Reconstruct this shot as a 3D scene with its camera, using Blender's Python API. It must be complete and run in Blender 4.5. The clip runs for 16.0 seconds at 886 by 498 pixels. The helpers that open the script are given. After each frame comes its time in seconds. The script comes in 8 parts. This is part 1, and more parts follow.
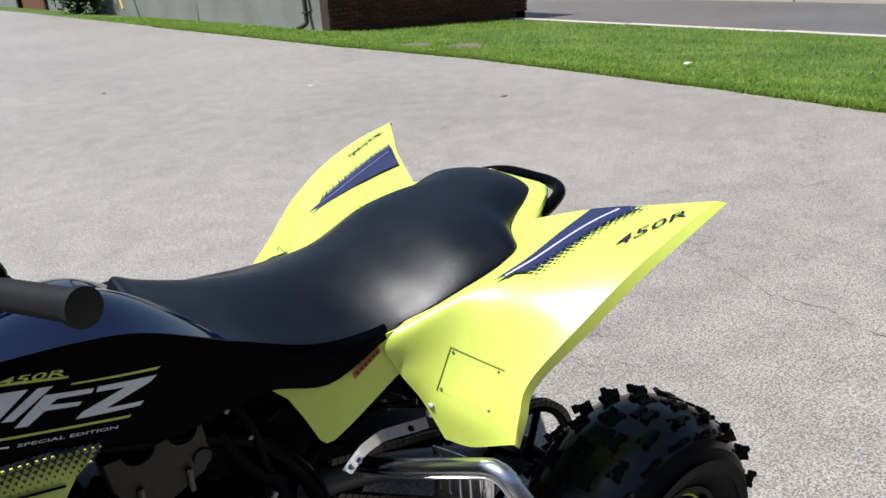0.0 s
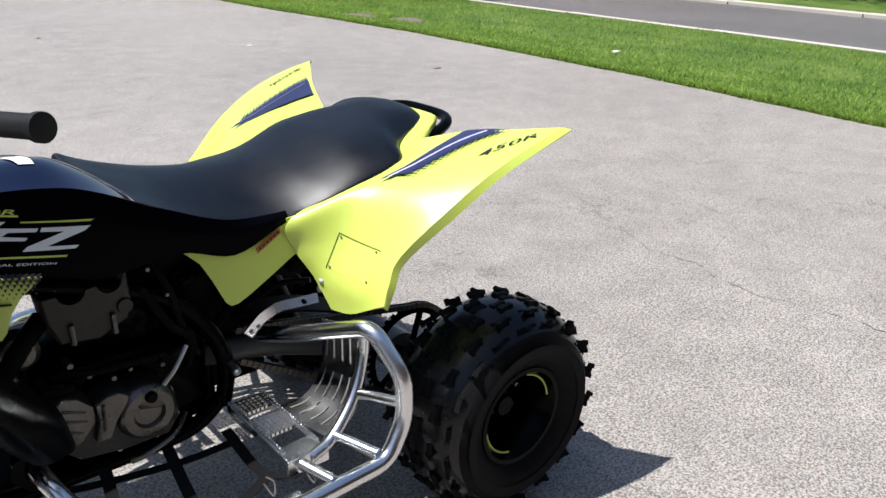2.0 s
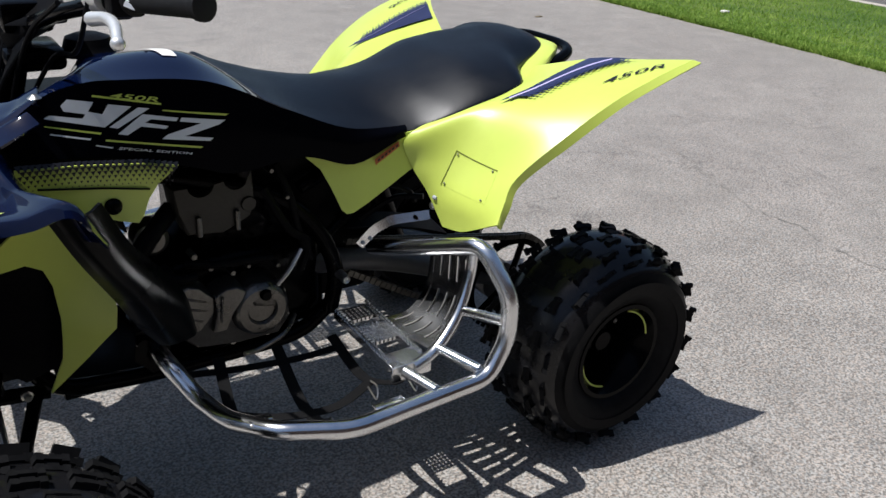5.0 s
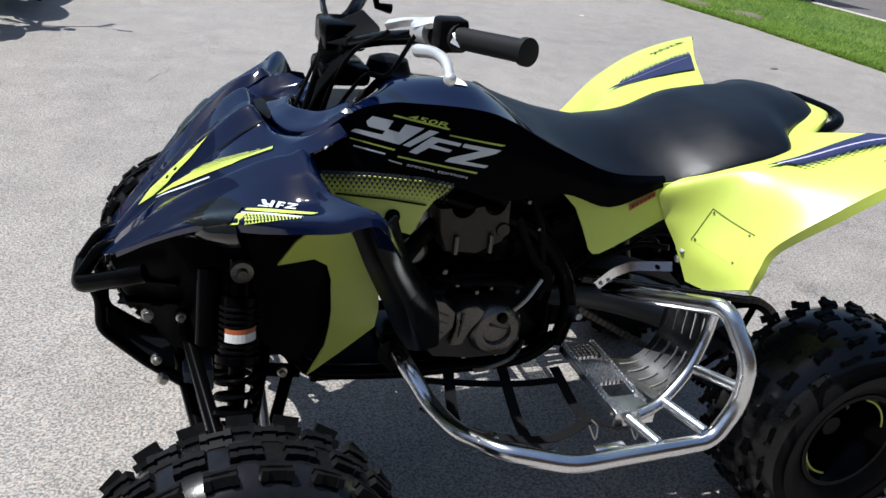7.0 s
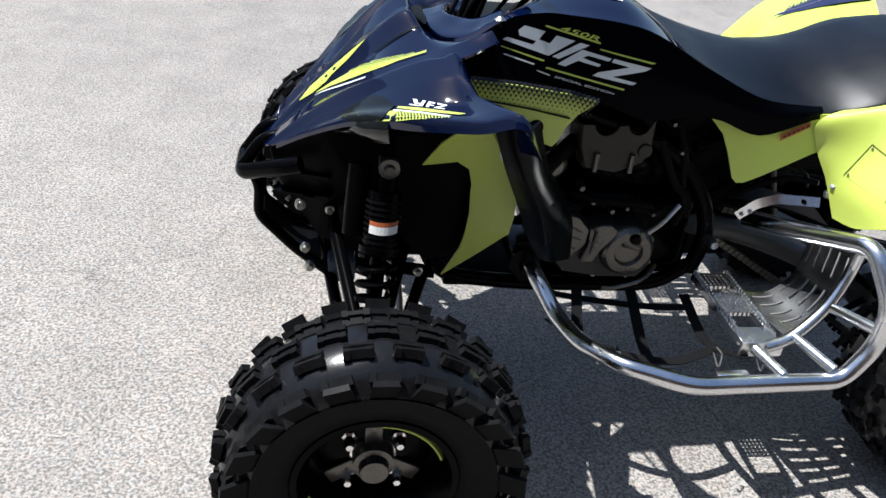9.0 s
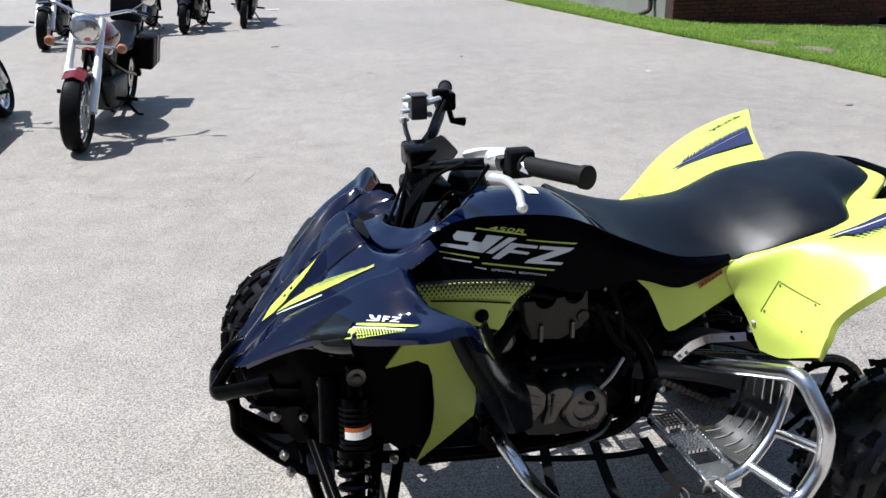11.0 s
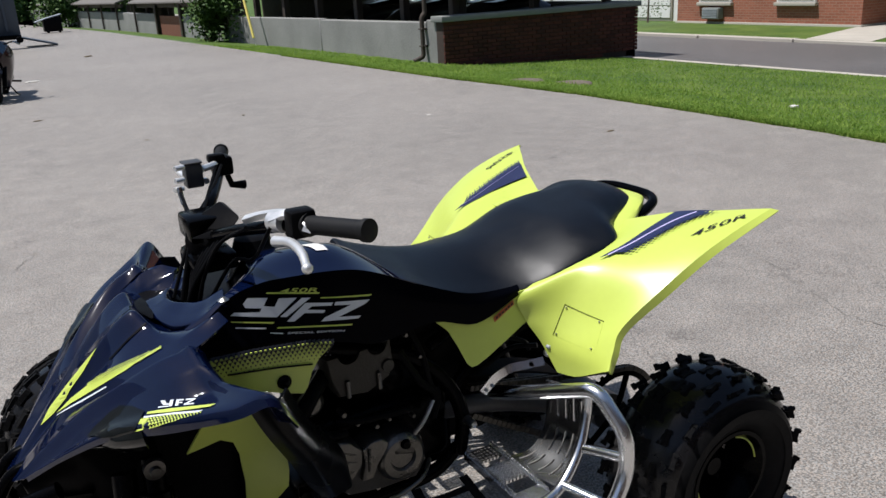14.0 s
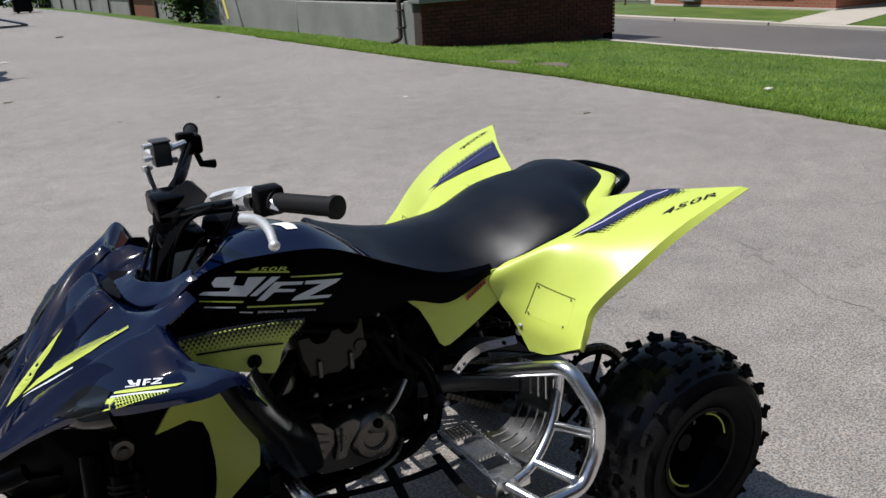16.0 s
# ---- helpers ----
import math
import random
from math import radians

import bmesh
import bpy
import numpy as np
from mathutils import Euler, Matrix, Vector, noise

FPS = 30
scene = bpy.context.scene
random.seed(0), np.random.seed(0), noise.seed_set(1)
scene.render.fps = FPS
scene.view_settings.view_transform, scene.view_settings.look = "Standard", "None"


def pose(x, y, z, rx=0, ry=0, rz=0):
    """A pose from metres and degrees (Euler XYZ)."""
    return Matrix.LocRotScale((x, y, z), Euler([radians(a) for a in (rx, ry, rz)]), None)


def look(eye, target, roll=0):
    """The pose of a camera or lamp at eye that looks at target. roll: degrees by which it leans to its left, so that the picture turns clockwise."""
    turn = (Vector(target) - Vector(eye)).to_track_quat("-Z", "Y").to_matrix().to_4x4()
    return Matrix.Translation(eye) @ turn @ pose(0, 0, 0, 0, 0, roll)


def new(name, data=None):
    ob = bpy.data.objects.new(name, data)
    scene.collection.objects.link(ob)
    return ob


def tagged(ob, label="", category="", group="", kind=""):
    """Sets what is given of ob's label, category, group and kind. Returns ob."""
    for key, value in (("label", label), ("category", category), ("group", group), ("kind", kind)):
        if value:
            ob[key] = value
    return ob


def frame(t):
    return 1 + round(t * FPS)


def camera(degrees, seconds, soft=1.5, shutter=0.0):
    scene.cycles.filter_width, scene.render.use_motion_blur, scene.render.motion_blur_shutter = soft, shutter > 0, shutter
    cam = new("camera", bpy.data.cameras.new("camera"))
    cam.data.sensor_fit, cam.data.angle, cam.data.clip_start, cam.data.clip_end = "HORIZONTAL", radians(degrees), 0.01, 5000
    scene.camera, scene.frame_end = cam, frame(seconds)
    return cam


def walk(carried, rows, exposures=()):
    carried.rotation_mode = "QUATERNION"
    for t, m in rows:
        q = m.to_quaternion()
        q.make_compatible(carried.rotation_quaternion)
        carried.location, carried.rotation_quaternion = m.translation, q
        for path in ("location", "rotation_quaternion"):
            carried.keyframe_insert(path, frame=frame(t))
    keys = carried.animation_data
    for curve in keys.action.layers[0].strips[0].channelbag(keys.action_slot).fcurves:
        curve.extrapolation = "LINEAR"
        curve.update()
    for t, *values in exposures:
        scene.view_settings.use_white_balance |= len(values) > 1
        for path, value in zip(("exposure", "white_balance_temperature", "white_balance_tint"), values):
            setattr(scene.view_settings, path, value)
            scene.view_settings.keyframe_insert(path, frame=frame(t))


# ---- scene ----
cam = camera(57.0, 16.0)
PATH = [
    (0, (-0.298, -1.16, 1.281), (0.791, 0.356, 0.562), -4.1),
    (0.5, (-0.242, -1.22, 1.286), (0.846, 0.313, 0.605), -3.4),
    (1, (-0.354, -1.348, 1.303), (0.774, 0.182, 0.682), -2.3),
    (1.5, (-0.414, -1.435, 1.283), (0.785, 0.017, 0.609), 0.3),
    (2, (-0.419, -1.461, 1.245), (0.78, -0.055, 0.48), 0.9),
    (2.5, (-0.406, -1.482, 1.214), (0.778, -0.124, 0.345), 2.4),
    (3, (-0.397, -1.493, 1.178), (0.796, -0.198, 0.23), 3.6),
    (3.2, (-0.396, -1.504, 1.16), (0.788, -0.222, 0.183), 4.1),
    (5.3, (-0.511, -1.443, 1.195), (0.482, 0.074, 0.35), 3.4),
    (5.5, (-0.521, -1.442, 1.202), (0.447, 0.098, 0.371), 3.7),
    (6, (-0.556, -1.432, 1.213), (0.311, 0.176, 0.4), 4.7),
    (6.5, (-0.586, -1.424, 1.216), (0.187, 0.227, 0.392), 5.3),
    (7, (-0.625, -1.421, 1.215), (0.024, 0.269, 0.365), 6.6),
    (7.5, (-0.658, -1.429, 1.205), (-0.119, 0.285, 0.326), 8.4),
    (8, (-0.67, -1.435, 1.175), (-0.198, 0.245, 0.199), 9.9),
    (8.2, (-0.675, -1.441, 1.162), (-0.236, 0.224, 0.144), 10.6),
    (10.3, (-0.576, -1.572, 1.317), (-0.381, 0.242, 0.499), 0.2),
    (10.5, (-0.581, -1.581, 1.334), (-0.322, 0.252, 0.578), 0.5),
    (11, (-0.67, -1.544, 1.354), (-0.212, 0.262, 0.625), -0.8),
    (11.5, (-0.699, -1.533, 1.365), (-0.08, 0.242, 0.682), -1.4),
    (12, (-0.681, -1.532, 1.37), (0.013, 0.225, 0.715), -3.0),
    (12.5, (-0.66, -1.534, 1.37), (0.119, 0.19, 0.72), -3.2),
    (13, (-0.652, -1.539, 1.368), (0.179, 0.165, 0.731), -3.2),
    (13.5, (-0.646, -1.542, 1.367), (0.233, 0.142, 0.742), -3.2),
    (14, (-0.638, -1.541, 1.361), (0.272, 0.123, 0.729), -3.2),
    (14.5, (-0.635, -1.543, 1.359), (0.294, 0.112, 0.728), -2.9),
    (15, (-0.63, -1.543, 1.353), (0.311, 0.095, 0.696), -3.0),
    (15.5, (-0.625, -1.547, 1.349), (0.324, 0.08, 0.676), -3.0),
    (16, (-0.625, -1.546, 1.349), (0.322, 0.082, 0.676), -2.9),
]
walk(cam, [(t, look(eye, target, roll)) for t, eye, target, roll in PATH], exposures=[(0, 0.55, 6500, 10), (0.5, 0.55, 6500, 10), (1.2, 0.63, 6500, 10), (2, 0.71, 6500, 11), (2.5, 0.39, 6600, 12), (3, 0.14, 6600, 12), (5.3, 0.29, 6450, 10), (6.5, 0.28, 6400, 10), (7, 0.54, 6300, 9), (8, 0.73, 6300, 9), (10.3, 0.91, 6300, 9), (11, 0.75, 6350, 9), (12.5, 0.61, 6450, 10), (13.3, 0.32, 6500, 11), (14, 0.14, 6550, 11), (16, 0.07, 6550, 11)])

# the sun stands high over the far front of the quad bike; its shadows fall back towards the lens
SUN_TO = Vector((-0.333, 0.125, 0.856)).normalized()
world = bpy.data.worlds.new("sky")
scene.world = world
world.use_nodes = True
wn = world.node_tree.nodes
sky = wn.new("ShaderNodeTexSky")
sky.sky_type = "NISHITA"
sky.sun_disc = False
sky.sun_elevation = math.asin(SUN_TO.z)
sky.sun_rotation = math.atan2(SUN_TO.x, SUN_TO.y)
world.node_tree.links.new(sky.outputs["Color"], wn["Background"].inputs["Color"])
wn["Background"].inputs["Strength"].default_value = 0.085
sun_data = bpy.data.lights.new("sun", "SUN")
sun_data.energy, sun_data.angle, sun_data.color = 5.0, radians(0.5), (1.0, 0.985, 0.97)
sun = new("sun", sun_data)
sun.matrix_world = look(SUN_TO * 50, (0, 0, 0))
scene.view_settings.exposure = 0.6

# ---- tools ----
from mathutils.bvhtree import BVHTree

C = 0.04  # the y of the quad bike's middle


def finish(name, bm, material, smooth=True, angle=40):
    """A mesh from a bmesh, smooth but for edges sharper than the angle."""
    bmesh.ops.recalc_face_normals(bm, faces=bm.faces)
    me = bpy.data.meshes.new(name)
    if smooth:
        lim = radians(angle)
        for f in bm.faces:
            f.smooth = True
        for e in bm.edges:
            e.smooth = not (len(e.link_faces) == 2 and e.calc_face_angle(0) > lim)
    bm.to_mesh(me)
    bm.free()
    for m in material if isinstance(material, (list, tuple)) else [material]:
        me.materials.append(m)
    return me


def part(name, bm, material, parent=None, label="", smooth=True, angle=40):
    """Links a bmesh as one mesh object under a thing or a part."""
    ob = new(name, finish(name, bm, material, smooth, angle))
    ob.parent = parent
    if label:
        tagged(ob, label)
    return ob


def thing(name, label, category, group="", kind="", at=(0, 0, 0)):
    ob = new(name)
    ob.empty_display_size = 0.1
    ob.location = at
    return tagged(ob, label, category, group, kind)


def raw(name, verts, faces, material, smooth=False):
    me = bpy.data.meshes.new(name)
    me.from_pydata(verts, [], faces)
    me.update()
    for m in material if isinstance(material, (list, tuple)) else [material]:
        me.materials.append(m)
    if smooth:
        me.polygons.foreach_set("use_smooth", [True] * len(me.polygons))
    return me


def box(bm, lo, hi, bevel=0.0, m=None, seg=2):
    """A box between two corners, its edges rounded."""
    lo, hi = Vector(lo), Vector(hi)
    r = bmesh.ops.create_cube(bm, size=1)
    vs = r["verts"]
    for v in vs:
        v.co = Vector([lo[i] + (v.co[i] + 0.5) * (hi[i] - lo[i]) for i in range(3)])
    if bevel:
        es = list({e for v in vs for e in v.link_edges})
        out = bmesh.ops.bevel(bm, geom=es, offset=bevel, segments=seg, affect="EDGES", profile=0.5)
        vs = list({v for f in out["faces"] for v in f.verts} | {v for v in vs if v.is_valid})
    if m is not None:
        bmesh.ops.transform(bm, matrix=m, verts=vs)
    return vs


def spline(pts, n=8, closed=False):
    """A smooth line through points, n steps between each two."""
    p = [Vector(q) for q in pts]
    k = len(p)
    out = []
    for i in range(k if closed else k - 1):
        a, b = p[i], p[(i + 1) % k]
        z = p[i - 1] if (closed or i > 0) else a * 2 - b
        d = p[(i + 2) % k] if (closed or i + 2 < k) else b * 2 - a
        for j in range(n):
            t = j / n
            out.append(0.5 * (2 * a + (b - z) * t + (2 * z - 5 * a + 4 * b - d) * t * t + (3 * a - z - 3 * b + d) * t ** 3))
    if not closed:
        out.append(p[-1])
    return out


def rounded(pts, r, n=5, closed=False):
    """A bent line: straight runs with corners rounded by r, as a bent tube has."""
    p = [Vector(q) for q in pts]
    out = []
    k = len(p)
    for i in range(k):
        if not closed and i in (0, k - 1):
            out.append(p[i])
            continue
        a, b, c = p[i - 1], p[i], p[(i + 1) % k]
        da, dc = (a - b), (c - b)
        s, e = b + da.normalized() * min(r, da.length * 0.45), b + dc.normalized() * min(r, dc.length * 0.45)
        for j in range(n + 1):
            t = j / n
            out.append(s * (1 - t) ** 2 + b * 2 * t * (1 - t) + e * t * t)
    return out


def tube(bm, pts, r, seg=10, closed=False, caps=True):
    """A round bar along a line of points; r may be one radius or one for each point."""
    pts = [Vector(p) for p in pts]
    k = len(pts)
    rs = r if isinstance(r, (list, tuple)) else [r] * k
    rings = []
    up = None
    for i, p in enumerate(pts):
        d = pts[(i + 1) % k] - pts[i - 1] if closed else pts[min(i + 1, k - 1)] - pts[max(i - 1, 0)]
        d.normalize()
        if up is None:
            up = d.orthogonal().normalized()
        up = (up - d * up.dot(d))
        up = up.normalized() if up.length > 1e-5 else d.orthogonal().normalized()
        side = d.cross(up)
        rings.append([bm.verts.new(p + (up * math.cos(a) + side * math.sin(a)) * rs[i]) for a in (2 * math.pi * s / seg for s in range(seg))])
    for i in range(k if closed else k - 1):
        a, b = rings[i], rings[(i + 1) % k]
        for s in range(seg):
            bm.faces.new((a[s], a[(s + 1) % seg], b[(s + 1) % seg], b[s]))
    if caps and not closed:
        bm.faces.new(rings[0][::-1])
        bm.faces.new(rings[-1])
    return [v for ring in rings for v in ring]


def strip(bm, pts, width, thick, normal=(0, 0, 1)):
    """A flat band along a line."""
    pts = [Vector(p) for p in pts]
    k = len(pts)
    nrm = Vector(normal).normalized()
    rings = []
    for i, p in enumerate(pts):
        d = (pts[min(i + 1, k - 1)] - pts[max(i - 1, 0)]).normalized()
        s = d.cross(nrm).normalized()
        u = s.cross(d).normalized()
        rings.append([bm.verts.new(p + s * a * width / 2 + u * b * thick / 2) for a, b in ((-1, -1), (1, -1), (1, 1), (-1, 1))])
    for a, b in zip(rings, rings[1:]):
        for s in range(4):
            bm.faces.new((a[s], a[(s + 1) % 4], b[(s + 1) % 4], b[s]))
    bm.faces.new(rings[0][::-1])
    bm.faces.new(rings[-1])


def lathe(bm, profile, seg=40, axis="y", at=(0, 0, 0), closed=False):
    """Turns a profile of (radius, along) round an axis."""
    at = Vector(at)
    rings = []
    for r, h in profile:
        ring = []
        for s in range(seg):
            a = 2 * math.pi * s / seg
            u, v = r * math.cos(a), r * math.sin(a)
            ring.append(bm.verts.new(at + Vector({"y": (u, h, v), "z": (u, v, h), "x": (h, u, v)}[axis])))
        rings.append(ring)
    n = len(rings)
    for i in range(n if closed else n - 1):
        a, b = rings[i], rings[(i + 1) % n]
        for s in range(seg):
            bm.faces.new((a[s], a[(s + 1) % seg], b[(s + 1) % seg], b[s]))
    if not closed:
        if profile[0][0] > 1e-4:
            bm.faces.new(rings[0][::-1])
        if profile[-1][0] > 1e-4:
            bm.faces.new(rings[-1])
    bmesh.ops.remove_doubles(bm, verts=[v for ring in rings for v in ring], dist=1e-5)


def across(row, n, bend):
    """The line of one row: smooth, or with folds rounded by bend."""
    if not bend:
        return spline(row, n)
    line = rounded(row, bend, n)
    out = []
    for i, p in enumerate(line[:-1]):
        out.append(p)
        if i % (n + 1) == 0:
            out += [p.lerp(line[i + 1], 0.34), p.lerp(line[i + 1], 0.67)]
    return out + [line[-1]]


def patch(bm, rows, nu=5, nv=5, thick=0.004, bend=0.0):
    """A skin through a net of points, with thickness; bend: the radius of its folds, or 0 for a smooth one."""
    fine = [across(r, nu, bend) for r in rows]
    cols = [spline([f[i] for f in fine], nv) for i in range(len(fine[0]))]
    grid = [[bm.verts.new(c) for c in col] for col in cols]
    faces = []
    for a, b in zip(grid, grid[1:]):
        for j in range(len(a) - 1):
            faces.append(bm.faces.new((a[j], b[j], b[j + 1], a[j + 1])))
    if thick:
        bmesh.ops.recalc_face_normals(bm, faces=faces)
        bmesh.ops.solidify(bm, geom=faces, thickness=thick)
    return grid


def sheet(bm, outline, yf, thick=0.004, step=0.03):
    """A panel cut to an outline in x and z, bent to y = yf(x, z), with thickness."""
    f = bm.faces.new([bm.verts.new((p[0], 0, p[1])) for p in outline])
    geom = [f] + list(f.edges) + list(f.verts)
    xs, zs = [p[0] for p in outline], [p[1] for p in outline]
    for lo, hi, nrm in ((min(xs), max(xs), (1, 0, 0)), (min(zs), max(zs), (0, 0, 1))):
        k = int((hi - lo) / step)
        for i in range(1, k + 1):
            co = Vector(nrm) * (lo + (hi - lo) * i / (k + 1))
            out = bmesh.ops.bisect_plane(bm, geom=geom, plane_co=co, plane_no=nrm, dist=1e-6)
            geom = out["geom"]
    faces = [g for g in geom if isinstance(g, bmesh.types.BMFace)]
    for v in {v for fc in faces for v in fc.verts}:
        v.co.y = yf(v.co.x, v.co.z)
    if thick:
        bmesh.ops.recalc_face_normals(bm, faces=faces)
        bmesh.ops.solidify(bm, geom=faces, thickness=thick)


def mirror(bm, y0=C):
    """The same shape on the other side of the middle."""
    for v in bm.verts:
        v.co.y = 2 * y0 - v.co.y
    bmesh.ops.reverse_faces(bm, faces=bm.faces)
    return bm


def both(name, make, material, parent, label="", other=None, **kw):
    """A part on the left and its mirror image on the right."""
    out = []
    for side in (0, 1):
        bm = bmesh.new()
        make(bm)
        if side:
            (other or mirror)(bm)
        out.append(part(name, bm, material, parent, label, **kw))
    return out


def lettering(text, size, bold=0.0):
    """Flat outlines of words in the built-in font, as triangles in x and y, from their own left foot."""
    cu = bpy.data.curves.new("letters", "FONT")
    cu.body, cu.size, cu.resolution_u, cu.offset = text, size, 2, bold
    ob = bpy.data.objects.new("letters", cu)
    me = ob.to_mesh()
    verts, faces = [v.co.copy() for v in me.vertices], [tuple(p.vertices) for p in me.polygons]
    ob.to_mesh_clear()
    bpy.data.objects.remove(ob)
    bpy.data.curves.remove(cu)
    return verts, faces


def dropper(makes, way):
    """Gives place(p, lift): p carried along the way on to a skin, and lifted off it."""
    bm = bmesh.new()
    for make in makes:
        make(bm)
    tree = BVHTree.FromBMesh(bm)
    bm.free()
    way = Vector(way).normalized()

    def place(p, lift):
        hit, nrm, _, _ = tree.ray_cast(p - way * 1.5, way)
        if hit is None:
            hit, nrm, _, _ = tree.find_nearest(p)
        return hit + (nrm if nrm.dot(way) < 0 else -nrm) * lift
    return place


def decal(bm, outline, to3, place, lift=0.0025, step=0.012):
    """A thin printed mark: an outline in a plane, cut fine and laid on a skin."""
    f = bm.faces.new([bm.verts.new((p[0], 0, p[1])) for p in outline])
    f.normal_update()
    geom = bmesh.ops.triangulate(bm, faces=[f])["faces"]
    geom = geom + list({e for g in geom for e in g.edges}) + list({v for g in geom for v in g.verts})
    for axis in (0, 1):
        lo, hi = min(p[axis] for p in outline), max(p[axis] for p in outline)
        nrm = ((1, 0, 0), (0, 0, 1))[axis]
        for i in range(1, int((hi - lo) / step) + 1):
            geom = bmesh.ops.bisect_plane(bm, geom=geom, plane_co=Vector(nrm) * (lo + step * i), plane_no=nrm, dist=1e-6)["geom"]
    for v in {v for g in geom if isinstance(g, bmesh.types.BMFace) for v in g.verts}:
        v.co = place(to3(v.co.x, v.co.z), lift)


def stamp(bm, text, place, bold=0.0, slant=0.0):
    """Words in a unit square: place(u, v) with u and v from 0 to 1."""
    verts, faces = lettering(text, 1.0, bold)
    xs, ys = [v.x for v in verts], [v.y for v in verts]
    x0, w, y0, h = min(xs), max(xs) - min(xs), min(ys), max(ys) - min(ys)
    vs = [bm.verts.new(place((v.x - x0) / w, (v.y - y0) / h)) for v in verts]
    for f in faces:
        try:
            bm.faces.new([vs[i] for i in f])
        except ValueError:
            pass

# ---- materials ----
def mat(name, colour, rough=0.5, metal=0.0, vary=0.12, scale=8.0, fine=120.0, bump=0.0, bump_scale=200.0, coat=0.0, spread=0.15, island=0.0, spec=0.5):
    """A surface with stains at one scale and grain at another; island: how far single pieces differ."""
    m = bpy.data.materials.new(name)
    m.use_nodes = True
    nt = m.node_tree
    n, ln = nt.nodes, nt.links
    p = n["Principled BSDF"]
    tc = n.new("ShaderNodeTexCoord")
    big, small = n.new("ShaderNodeTexNoise"), n.new("ShaderNodeTexNoise")
    for node, s, d in ((big, scale, 5), (small, fine, 3)):
        node.inputs["Scale"].default_value, node.inputs["Detail"].default_value = s, d
        ln.new(tc.outputs["Object"], node.inputs["Vector"])
    mixn = n.new("ShaderNodeMath")
    mixn.operation = "ADD"
    ln.new(big.outputs["Fac"], mixn.inputs[0])
    ln.new(small.outputs["Fac"], mixn.inputs[1])
    val = n.new("ShaderNodeMapRange")
    val.inputs["From Min"].default_value, val.inputs["From Max"].default_value = 0.6, 1.4
    val.inputs["To Min"].default_value, val.inputs["To Max"].default_value = 1 - vary, 1 + vary
    ln.new(mixn.outputs[0], val.inputs["Value"])
    last = val.outputs["Result"]
    if island:
        info = n.new("ShaderNodeObjectInfo")
        geo = n.new("ShaderNodeNewGeometry")
        add = n.new("ShaderNodeMath")
        add.operation = "ADD"
        ln.new(info.outputs["Random"], add.inputs[0])
        ln.new(geo.outputs["Random Per Island"], add.inputs[1])
        mod = n.new("ShaderNodeMath")
        mod.operation = "FRACT"
        ln.new(add.outputs[0], mod.inputs[0])
        mr = n.new("ShaderNodeMapRange")
        mr.inputs["To Min"].default_value, mr.inputs["To Max"].default_value = 1 - island, 1 + island
        ln.new(mod.outputs[0], mr.inputs["Value"])
        mul = n.new("ShaderNodeMath")
        mul.operation = "MULTIPLY"
        ln.new(last, mul.inputs[0])
        ln.new(mr.outputs["Result"], mul.inputs[1])
        last = mul.outputs[0]
    tint = n.new("ShaderNodeVectorMath")
    tint.operation = "SCALE"
    tint.inputs[0].default_value = colour
    ln.new(last, tint.inputs["Scale"])
    ln.new(tint.outputs[0], p.inputs["Base Color"])
    rr = n.new("ShaderNodeMapRange")
    rr.inputs["From Min"].default_value, rr.inputs["From Max"].default_value = 0.3, 0.7
    rr.inputs["To Min"].default_value, rr.inputs["To Max"].default_value = max(0.02, rough * (1 - spread)), min(1, rough * (1 + spread))
    ln.new(big.outputs["Fac"], rr.inputs["Value"])
    ln.new(rr.outputs["Result"], p.inputs["Roughness"])
    p.inputs["Metallic"].default_value = metal
    p.inputs["Specular IOR Level"].default_value = spec
    p.inputs["Coat Weight"].default_value = coat
    p.inputs["Coat Roughness"].default_value = 0.06
    if bump:
        bn = n.new("ShaderNodeTexNoise")
        bn.inputs["Scale"].default_value, bn.inputs["Detail"].default_value = bump_scale, 3
        ln.new(tc.outputs["Object"], bn.inputs["Vector"])
        b = n.new("ShaderNodeBump")
        b.inputs["Strength"].default_value, b.inputs["Distance"].default_value = bump, 0.004
        ln.new(bn.outputs["Fac"], b.inputs["Height"])
        ln.new(b.outputs["Normal"], p.inputs["Normal"])
    return m


